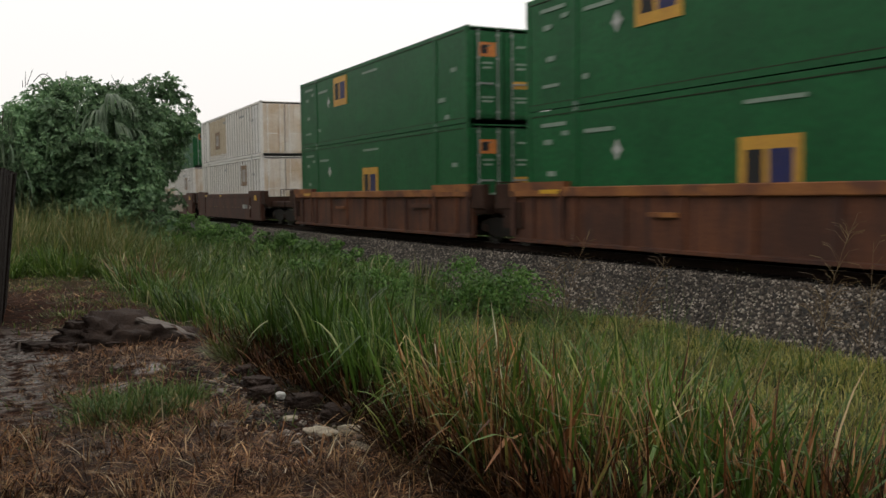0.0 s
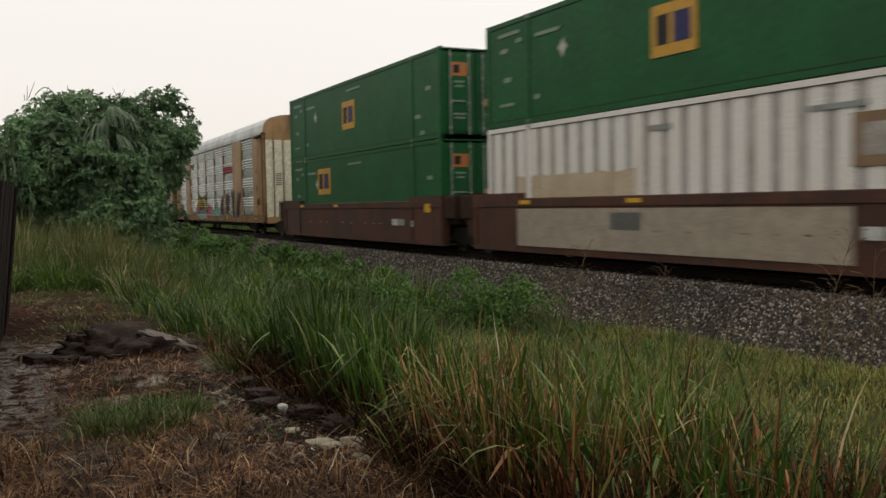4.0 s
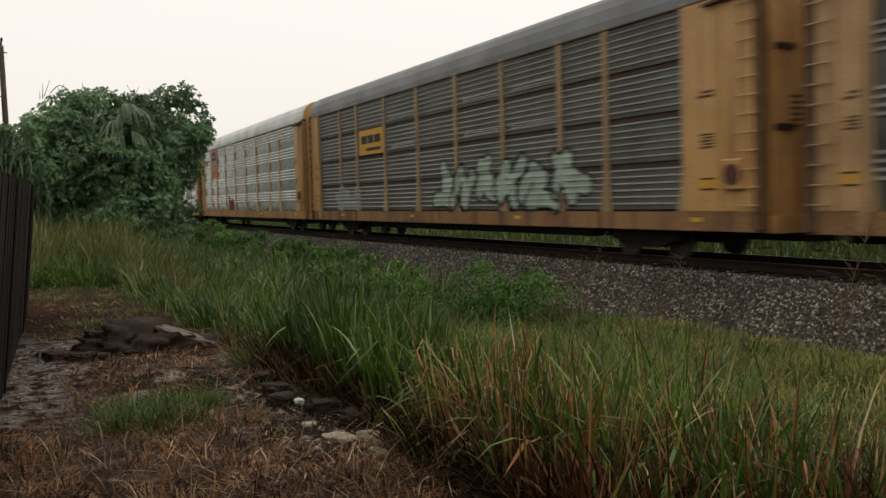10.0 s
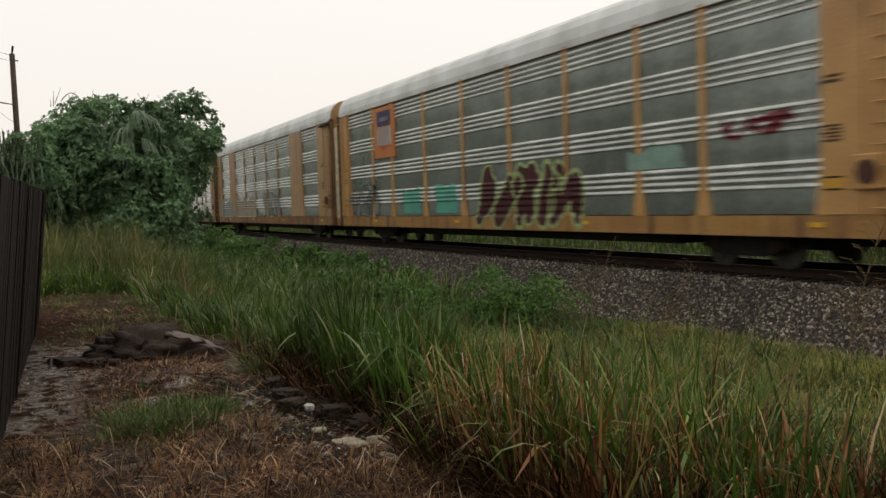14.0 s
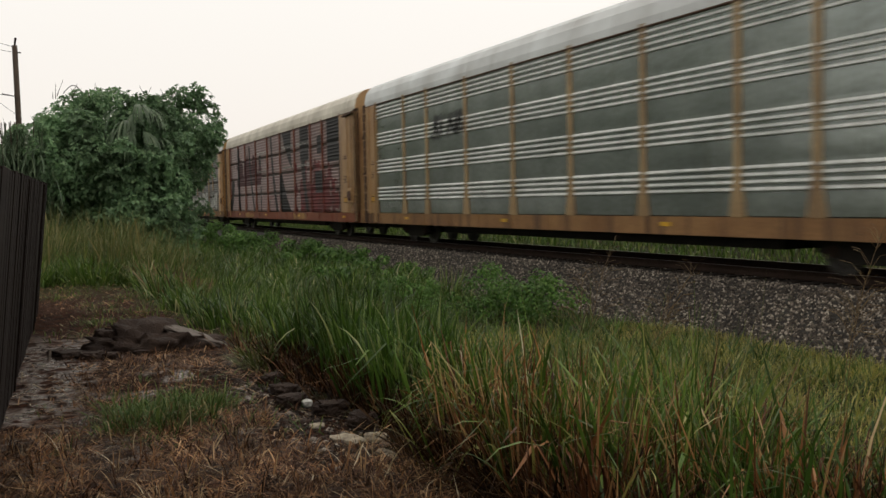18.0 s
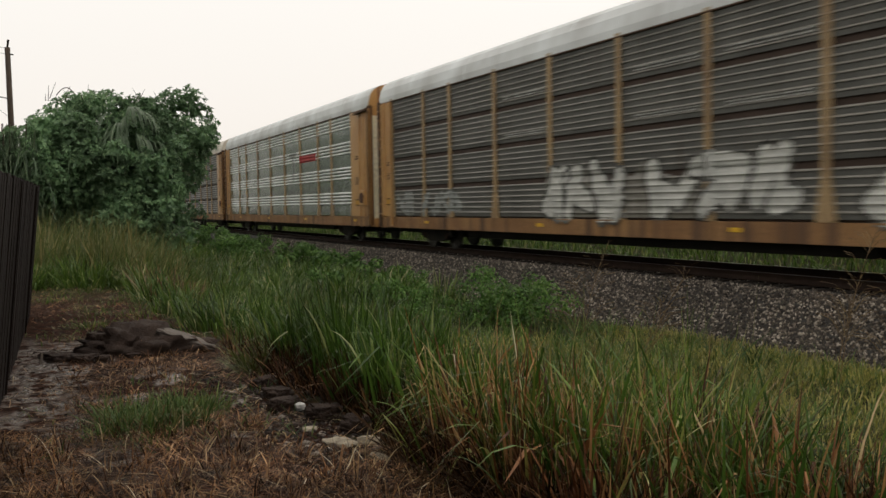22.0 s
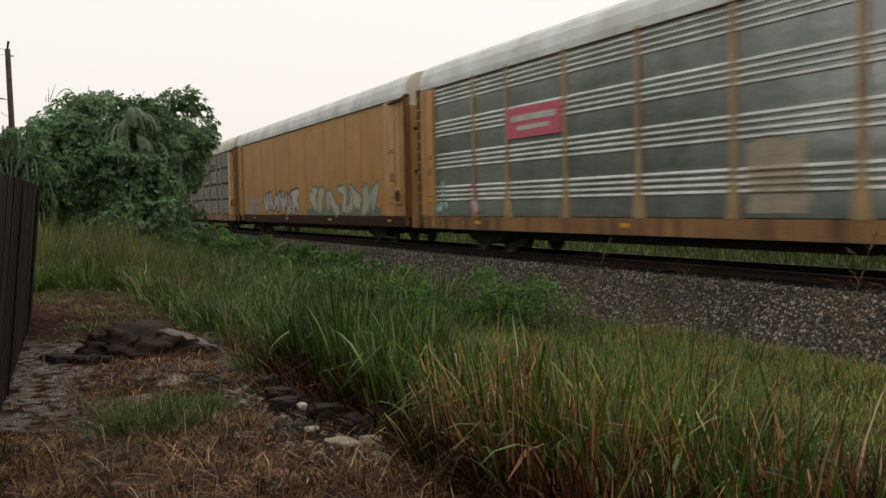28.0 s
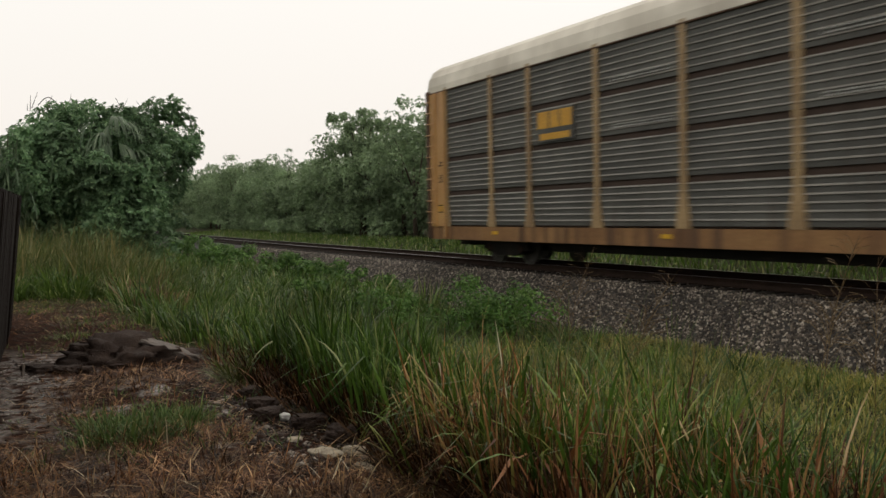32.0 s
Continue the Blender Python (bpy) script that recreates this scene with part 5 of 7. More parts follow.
def well_unit(label, main, top, lead_end, tail_end, plates):
    """A well of a container car; its box bay is 16.5 m long, its ends reach over the trucks."""
    w = thing("well_car", label, "rail car", "cars of the train")
    hl = 8.6
    def side():
        s = Shape()
        s.along([(-1.52, 0.15), (-1.30, 0.15), (-1.30, 1.4), (-1.42, 1.4), (-1.42, 0.24), (-1.52, 0.22)], -hl, hl)
        if main is M_BROWN:
            s = Shape().along([(-1.5, 0.15), (-1.30, 0.15), (-1.30, 1.4), (-1.5, 1.4)], -hl, hl)
        return s.mesh("side_sill", main)
    sm = shared(("wside", main.name), side)
    part("side_sill", sm, w)
    part("side_sill", sm, w, at=pose(0, 0, 0, 0, 0, 180))
    if main is M_RUST:
        rib = shared("wrib", lambda: Shape().add([(-1.42, -0.09, 0.22), (-1.42, 0.09, 0.22), (-1.49, 0.07, 0.22), (-1.49, -0.07, 0.22), (-1.42, -0.09, 1.34), (-1.42, 0.09, 1.34), (-1.49, 0.07, 1.34), (-1.49, -0.07, 1.34)],
                                                  [(0, 1, 2, 3), (3, 2, 6, 7), (7, 6, 5, 4), (0, 3, 7, 4), (1, 5, 6, 2)]).mesh("rib", main))
        for k in range(9):
            for turn in (0, 180):
                part("rib", rib, w, at=pose(0, -7.6 + 1.9 * k, 0, 0, 0, turn))
    tm = shared(("wtop", top.name), lambda: Shape().box(-1.53, -1.36, -hl, hl, 1.34, 1.58, chamfer=0.02).mesh("top_chord", top))
    part("top_chord", tm, w)
    part("top_chord", tm, w, at=pose(0, 0, 0, 0, 0, 180))
    raised = shared(("wraise", top.name, main.name), lambda: Shape().along([(-1.535, 1.50), (-1.33, 1.50), (-1.33, 1.72), (-1.535, 1.72)], -1.27, 1.27).box(-1.545, -1.50, -1.2, -1.05, 0.3, 1.49, mat=1).box(-1.545, -1.50, 1.05, 1.2, 0.3, 1.49, mat=1).mesh("raised_chord", top, main))
    for y in (-hl + 1.28, hl - 1.28):
        for turn in (0, 180):
            part("raised_chord", raised, w, at=pose(0, y, 0, 0, 0, turn))
    part("floor", shared("wfloor", lambda: Shape().box(-1.36, 1.36, -hl + 0.2, hl - 0.2, 0.2, 0.34).mesh("floor", M_DARK)), w)
    for s, reach in ((-1, lead_end), (1, tail_end)):
        def end():
            sh = Shape()
            sh.box(-1.5, -1.3, 0.55, 1.3, 1.0, 1.7, chamfer=0.03).box(1.3, 1.5, 0.55, 1.3, 1.0, 1.7, chamfer=0.03)
            sh.box(-1.35, 1.35, 0.3, 1.2, 0.84, 1.4, chamfer=0.03)
            sh.box(-1.1, 1.1, 0.9, reach, 0.86, 1.16, chamfer=0.04)
            sh.along([(-1.48, 0.5), (-1.38, 0.5), (-1.38, 1.2), (-1.48, 1.2)], 0.0, 0.9)
            for x in (-1.2, 1.2):
                sh.rod((x, reach - 0.15, 0.95), (x, reach - 0.15, 1.75), 0.02, sides=6).rod((x * 0.4, reach - 0.15, 1.75), (x, reach - 0.15, 1.75), 0.02, sides=6)
            return sh.mesh("end_platform", M_DARKRUST)
        part("end_platform", shared(("wend", main.name, reach), end), w, at=pose(0, s * (hl - 0.5), 0, 0, 0, 0 if s > 0 else 180))
    for (y, z, a, b, m) in plates:
        part("side_plate", Shape().box(-1.54, -1.42, y, y + a, z, z + b).mesh("side_plate", m), w)
    return w


STACKS = []


def build_wells():
    """Five stacks: two on the rusty car ahead, three on the brown one that follows."""
    rows = (
        (-101.84, "rusty orange-brown well unit of a container car", M_RUST, M_RUSTTOP, 2.2, 1.9, ("green", "green"), True, True),
        (-82.37, "rusty orange-brown end well unit of a container car", M_RUST, M_RUSTTOP, 1.9, 3.4, ("green", "green"), False, True),
        (-59.15, "brown well unit leading a container car", M_BROWN, M_BROWN, 3.4, 1.9, ("white", "white"), True, True),
        (-39.66, "brown middle well unit of a container car", M_BROWN, M_BROWN, 1.9, 1.9, ("white", "green"), False, True),
        (-20.50, "brown end well unit of a container car", M_BROWN, M_BROWN, 1.9, 2.6, ("green", "green"), False, True))
    for j, (at, label, main, top, lead, tail, boxes, truck_lead, truck_tail) in enumerate(rows):
        plates = [(-5.6, 0.75, 0.5, 0.22, M_SPRAYGREY), (-5.0, 0.75, 0.4, 0.22, M_SPRAYWHITE), (-6.3, 0.72, 0.2, 0.2, M_BOXWHITE), (5.5, 1.42, 0.5, 0.1, M_REFLECT), (1.0, 1.42, 0.5, 0.1, M_REFLECT), (-7.7, 1.2, 0.4, 0.28, M_REFLECT)] + [(y, 0.78, 0.2, 0.035, M_BROWNPLATE) for y in (-3.6, -2.9, -2.1, -0.6, 0.4, 2.3, 3.1, 4.4)] if main is M_BROWN else \
                 [(-6.0, 1.0, 1.6, 0.12, M_BROWN), (2.0, 0.9, 0.9, 0.1, M_RUSTTOP), (6.2, 1.42, 0.9, 0.1, M_REFLECT)]
        if j == 3:
            plates += [(-4.4, 0.32, 10.6, 0.98, M_BEIGE), (1.0, 0.8, 1.1, 0.4, M_SPRAYGREY)]
        w = well_unit(label, main, top, lead, tail, plates)
        if j in (0, 2):
            add_truck(w, -10.6)
        add_truck(w, 9.75 if j not in (1, 4) else 10.6)
        STACKS.append((w, at + 8.075, 0.0))
        kinds = {"green": "dark green", "white": "worn white"}
        logos = (((-1.0, 0.55, 1.5, 1.25), (2.1, 1.5, 1.5, 1.15)), ((-1.0, 0.55, 1.5, 1.25), (2.1, 1.5, 1.5, 1.15)), ((-4.7, 1.35, 1.25, 1.15), (2.15, 0.85, 1.3, 1.05)),
                 ((-5.2, 1.3, 1.0, 0.9), (-0.5, 0.95, 1.4, 1.1)), ((2.5, 1.3, 1.6, 1.1), (-0.5, 0.95, 1.4, 1.1)))[j]
        low = container(boxes[0], kinds[boxes[0]] + " shipping container set low in a well car", logos[0], (1.5, 6.5, 0.3, 1.5) if j == 3 else None)
        high = container(boxes[1], kinds[boxes[1]] + " shipping container stacked on another one", logos[1], (0.4, 5.3, 0.5, 2.68) if j == 2 else None)
        STACKS.append((low, at + 8.075, 0.66))
        STACKS.append((high, at + 8.075, 0.66 + 2.89))


build_wells()


# ---- plants ----
def blades(name, label, xy, tall, wide, lean, mat, category="grass", curl=1.0, base=None, heading=None, tilt=None, steps=5, kinks=0.06, fold=0.0):
    """Grass: each blade a bent tapering strip that springs from the ground and nods at its tip; a few are snapped.
    With a fold the blade is a shallow trough along its midrib."""
    n = len(xy)
    x, y = xy[:, 0].copy(), xy[:, 1].copy()
    z = ground_z(x, y) - 0.03 if base is None else base.copy()
    h = tall * rng.uniform(0.5, 1.1, n)
    w = wide * np.clip(rng.lognormal(-0.1, 0.4, n), 0.4, 1.7) * 0.5
    a = rng.uniform(0, 2 * np.pi, n) if heading is None else heading + rng.normal(0, 0.5, n)
    b = a + np.pi / 2 + rng.normal(0, 0.5, n)
    t0 = np.abs(rng.normal(0, lean * 0.5, n)) if tilt is None else tilt
    nod = np.abs(rng.normal(0, lean, n)) + (rng.uniform(0, 1, n) < 0.42) * rng.uniform(0.4, 2.4, n) * curl
    snap = (rng.uniform(0, 1, n) < kinks) * rng.uniform(1.2, 2.4, n)
    snap_at = rng.uniform(0.45, 0.85, n)
    twist = rng.normal(0, 0.9, n) * (fold > 0)
    dx, dy = np.cos(a), np.sin(a)
    rows = []
    across = 3 if fold else 2
    for k in range(steps):
        t = k / (steps - 1)
        if k:
            m = (k - 0.5) / (steps - 1)
            th = np.minimum(t0 + nod * m ** 2.0 + snap * (m > snap_at), 2.7)
            d = h / (steps - 1)
            x, y, z = x + dx * np.sin(th) * d, y + dy * np.sin(th) * d, z + np.cos(th) * d
        c = np.stack([x, y, z], -1)
        if k == steps - 1:
            rows.append(c)
        else:
            kw = w * (0.75 + 0.5 * t) * (1 - t ** 3)
            sx, sy = np.cos(b + twist * t), np.sin(b + twist * t)
            s = np.stack([sx * kw, sy * kw, 0 * kw], -1)
            if fold:
                low = np.stack([-sy * kw, sx * kw, -0.4 * kw], -1) * fold
                rows += [c - s, c + low, c + s]
            else:
                rows += [c - s, c + s]
    v = np.stack(rows, 1).reshape(-1, 3)
    q = across * (steps - 1) + 1
    kk = np.arange(n)[:, None] * q
    quads = np.concatenate([kk + np.array([across * i + e, across * i + e + 1, across * (i + 1) + e + 1, across * (i + 1) + e]) for i in range(steps - 2) for e in range(across - 1)])
    tris = np.concatenate([kk + np.array([q - 1 - across + e, q - across + e, q - 1]) for e in range(across - 1)])
    return thing(name, label, category, kind="stuff", me=raw_mesh(name, v, quads, tris, mat))


def fans(name, label, n, count, x0, x1, y0, y1, spread, tall, wide, mat, keep=None, fan=0.55, curl=1.0, steps=5, kinks=0.06, uneven=0.35, fold=0.0):
    """Grass in tufts whose blades lean outwards, each tuft of its own height."""
    c = scatter(count * 4, x0, x1, y0, y1, keep)[:count]
    tuft = rng.integers(0, len(c), n)
    off = rng.normal(0, spread, (n, 2))
    r = np.hypot(off[:, 0], off[:, 1]) / spread
    size = rng.uniform(1 - uneven, 1 + uneven * 0.6, len(c))
    wind = rng.uniform(-0.5, 0.5, (len(c), 2))
    head = np.arctan2(off[:, 1] / spread + wind[tuft, 1], off[:, 0] / spread + wind[tuft, 0])
    return blades(name, label, c[tuft] + off, tall * size[tuft], wide, 0.65 * curl, mat, "grass", curl, heading=head, tilt=fan * 0.42 * r + np.abs(rng.normal(0, 0.1, n)), steps=steps, kinks=kinks, fold=fold)


def leaves(places, size, up=0.5, long=1.8):
    """Small bent leaves, each facing away from the middle of its lump and up."""
    centres, out = places
    n = len(centres)
    nrm = rng.normal(0, 0.45, (n, 3)) + out + np.array([0, 0, up])
    nrm /= np.linalg.norm(nrm, axis=1)[:, None]
    d = rng.normal(0, 1, (n, 3)) + out * 0.6 - np.array([0, 0, 0.5])
    d -= (d * nrm).sum(1)[:, None] * nrm
    d /= np.linalg.norm(d, axis=1)[:, None] + 1e-6
    s = np.cross(nrm, d)
    L = (size * rng.uniform(0.6, 1.3, n))[:, None]
    W = L / long * 0.5
    v = np.stack([centres - d * L * 0.5, centres + s * W + nrm * L * 0.05, centres + d * L * 0.5 - nrm * L * 0.12, centres - s * W + nrm * L * 0.05], 1)
    return v.reshape(-1, 3), np.arange(n)[:, None] * 4 + np.array([0, 1, 2, 3])


def sprays(places, size, count=7, long=2.3):
    """Leaves in whorls at the twig ends, each whorl spreading outwards, its leaves nodding."""
    centres, out = places
    n = len(centres)
    grow = out * 0.8 + rng.normal(0, 0.35, (n, 3)) + np.array([0, 0, 0.35])
    grow /= np.linalg.norm(grow, axis=1)[:, None]
    c, g = np.repeat(centres, count, 0), np.repeat(grow, count, 0)
    d = rng.normal(0, 1, (n * count, 3))
    d -= (d * g).sum(1)[:, None] * g
    d /= np.linalg.norm(d, axis=1)[:, None] + 1e-6
    d = d + g * rng.uniform(0.1, 1.1, (n * count, 1))
    d /= np.linalg.norm(d, axis=1)[:, None]
    side = np.cross(d, g)
    side /= np.linalg.norm(side, axis=1)[:, None] + 1e-6
    L = size * rng.uniform(0.65, 1.25, n * count)[:, None]
    W = L / long * 0.5
    sag = np.array([0, 0, -1.0])
    v = np.stack([c, c + d * L * 0.45 + side * W, c + d * L + sag * L * 0.22, c + d * L * 0.45 - side * W], 1)
    return v.reshape(-1, 3), np.arange(n * count)[:, None] * 4 + np.array([0, 1, 2, 3])


def crown_points(clumps, per):
    """Places for leaves on and in lumps (x, y, z, radius), and the ways out of them."""
    out, ways = [], []
    for x, y, z, r in clumps:
        n = max(12, int(per * r * r))
        d = rng.normal(0, 1, (n, 3))
        d /= np.linalg.norm(d, axis=1)[:, None]
        rr = r * rng.uniform(0.35, 1.0, n) ** 0.45 * (1 + 0.25 * np.sin(5 * d[:, 0] + x) * np.cos(4 * d[:, 2] + y))
        out.append(np.array([x, y, z]) + d * rr[:, None] * np.array([1, 1, 0.75]))
        ways.append(d)
    return np.concatenate(out), np.concatenate(ways)


def lumpy(cx, cy, cz, rx, ry, rz, count, r0, r1, low=-0.6):
    """Lumps scattered over an egg."""
    out = []
    while len(out) < count:
        d = rng.normal(0, 1, 3)
        d /= np.linalg.norm(d)
        if d[2] < low:
            continue
        k = rng.uniform(0.55, 1.0)
        out.append((cx + d[0] * rx * k, cy + d[1] * ry * k, cz + d[2] * rz * k, rng.uniform(r0, r1)))
    return out


def tree(name, label, at, clumps, per, size, mat, limbs, trunk_r, group="", whorls=False):
    t = thing(name, label, "tree", group)
    t.location = at
    v, q = (sprays if whorls else leaves)(crown_points(clumps, per), size)
    part("crown", raw_mesh("crown", v, q, np.zeros((0, 3), int), mat), t)
    s = Shape()
    for a, b, r0, r1 in limbs:
        s.rod(a, b, r0, r1, 7)
    part("trunk", s.mesh("trunk", M_BARK, smooth=True), t)
    return t


def limbs_for(clumps, height, r, count=9):
    out = [((0, 0, -0.3), (0.1, 0.05, height * 0.3), r, r * 0.75), ((0.1, 0.05, height * 0.3), (0.0, 0.1, height * 0.6), r * 0.75, r * 0.45)]
    for c in clumps[:count]:
        k = rng.uniform(0.25, 0.55)
        out.append(((0.05, 0.05, height * k), (c[0] * 0.9, c[1] * 0.9, c[2]), r * 0.4, r * 0.1))
    return out


def big_tree():
    """The spreading tree past the end of the fence, with a cabbage palm in it."""
    cl = lumpy(0.3, 0, 2.7, 2.9, 2.2, 2.3, 120, 0.3, 0.62, -0.95) + lumpy(1.8, 0.2, 4.0, 1.6, 1.4, 1.5, 55, 0.22, 0.5) + lumpy(-1.5, -0.3, 2.9, 1.9, 1.9, 1.7, 70, 0.28, 0.58, -0.95) + lumpy(0.2, 0, 4.2, 2.1, 1.4, 1.2, 55, 0.22, 0.48)
    cl += [(-1.3, 0, 4.8, 0.35), (-0.9, 0, 5.05, 0.34), (-0.4, 0, 5.1, 0.4), (-1.75, 0, 4.4, 0.42), (-2.2, 0, 4.0, 0.42), (0.3, 0, 5.2, 0.35), (2.7, 0, 5.35, 0.36), (2.9, 0, 4.9, 0.4), (3.2, 0.1, 4.5, 0.34), (3.35, 0, 4.35, 0.22), (3.2, 0.2, 3.7, 0.3), (2.9, 0.3, 3.2, 0.4), (2.9, 0.2, 2.8, 0.28), (2.5, 0, 1.6, 0.5), (2.1, -0.3, 0.9, 0.6), (1.0, -0.8, 0.8, 0.7), (-0.6, -1.0, 0.8, 0.7), (-2.2, -0.5, 1.1, 0.7)]
    cl += [(0.8 + rng.uniform(-1.2, 0.9), -2.0 + rng.uniform(-0.5, 0.3), rng.uniform(0.6, 3.5), rng.uniform(0.3, 0.55)) for k in range(34)]
    inner = [(c[0] * 0.62, c[1] * 0.62, c[2] * 0.88, c[3] * 1.5) for c in cl[::4]]
    t = tree("broadleaf_tree", "dense dark green broadleaf tree behind the tall grass", (3.2, 30, -0.3), cl + inner, 250, 0.155, L_TREE, limbs_for(cl, 4.5, 0.22, 16), 0.2, whorls=True)
    for k in range(14):
        a = (rng.uniform(-1.7, 2.0), rng.uniform(-0.6, 0.6), rng.uniform(4.9, 5.2))
        tip = (a[0] + rng.uniform(-0.25, 0.25), a[1], a[2] + rng.uniform(0.2, 0.5))
        part("twig", Shape().rod(a, tip, 0.012, 0.005, 5).mesh("twig", M_BARK), t)
    s = Shape()
    for j in range(8):
        u = j / 7
        p = lambda q: (-1.3 + 0.55 * q, 0, 5.22 + 0.25 * math.sin(q * 3.0))
        s.rod(p(u), p(min(u + 1 / 7, 1.0)), 0.014, 0.012, 5)
    part("bare_branch", s.mesh("bare_branch", M_BARK), t, "bare bent branch above the crown")
    palm = thing("cabbage_palm", "cabbage palm with drooping fan fronds among the tree's leaves", "palm tree")
    palm.location = (3.75, 28.7, -0.35)
    part("trunk", Shape().rod((0.2, 1.2, 0), (0.05, 0.6, 4.0), 0.16, 0.14, 9).mesh("trunk", M_BARK, smooth=True), palm)
    for k in range(30):
        a = rng.uniform(0.9 * math.pi, 2.1 * math.pi) if k % 4 else rng.uniform(0, math.pi)
        sag = rng.uniform(0.0, 1.7)
        n = 13
        ang = a + np.linspace(-0.6, 0.6, n) + rng.normal(0, 0.06, n)
        stem = rng.uniform(0.1, 0.7)
        x, y, z = np.full(n, math.cos(a) * stem), np.full(n, math.sin(a) * stem), np.full(n, 5.15 - 0.5 * stem - 0.6 * sag)
        L = rng.uniform(0.9, 1.6) * (1 - 0.3 * np.abs(np.linspace(-1, 1, n))) * rng.uniform(0.6, 1.15, n)
        first = rng.uniform(0.5, 2.3)
        rows = []
        for m in range(5):
            if m:
                th = np.minimum(first + (3.0 - first) * (m / 4) ** 0.6, 3.05)
                d = L / 4
                x, y, z = x + np.cos(ang) * math.sin(th) * d, y + np.sin(ang) * math.sin(th) * d, z + math.cos(th) * d
            wd = (0.009, 0.016, 0.015, 0.011, 0.0)[m]
            c = np.stack([x, y, z], -1)
            side = np.stack([-np.sin(ang) * wd, np.cos(ang) * wd, 0 * ang], -1)
            rows += [c - side, c + side] if m < 4 else [c]
        v = np.stack(rows, 1).reshape(-1, 3)
        kk = np.arange(n)[:, None] * 9
        quads = np.concatenate([kk + np.array([2 * i, 2 * i + 1, 2 * i + 3, 2 * i + 2]) for i in range(3)])
        part("frond", raw_mesh("frond", v, quads, kk + np.array([6, 7, 8]), L_PALM), palm)


def spiky_shrub(x, y, h, label):
    """A stand of cane leaves."""
    n = 1000
    ang = rng.uniform(0, 2 * np.pi, n)
    r = np.abs(rng.normal(0, 0.75, n))
    xy = np.stack([x + r * np.cos(ang), y + r * np.sin(ang)], -1)
    base = rng.uniform(0.2, 0.65, n) * h
    ob = blades("cane_shrub", label, xy, 0.9, 0.04, 0.8, L_PALM, "shrub", base=base)
    stems = Shape()
    for k in range(14):
        a, q = rng.uniform(0, 2 * np.pi), abs(rng.normal(0, 0.6))
        stems.rod((x + 0.5 * q * math.cos(a), y + 0.5 * q * math.sin(a), -0.2), (x + q * math.cos(a), y + q * math.sin(a), h * 0.8), 0.025, 0.012, 5)
    tagged(part("cane", stems.mesh("cane", M_BARK), ob), kind="stuff")


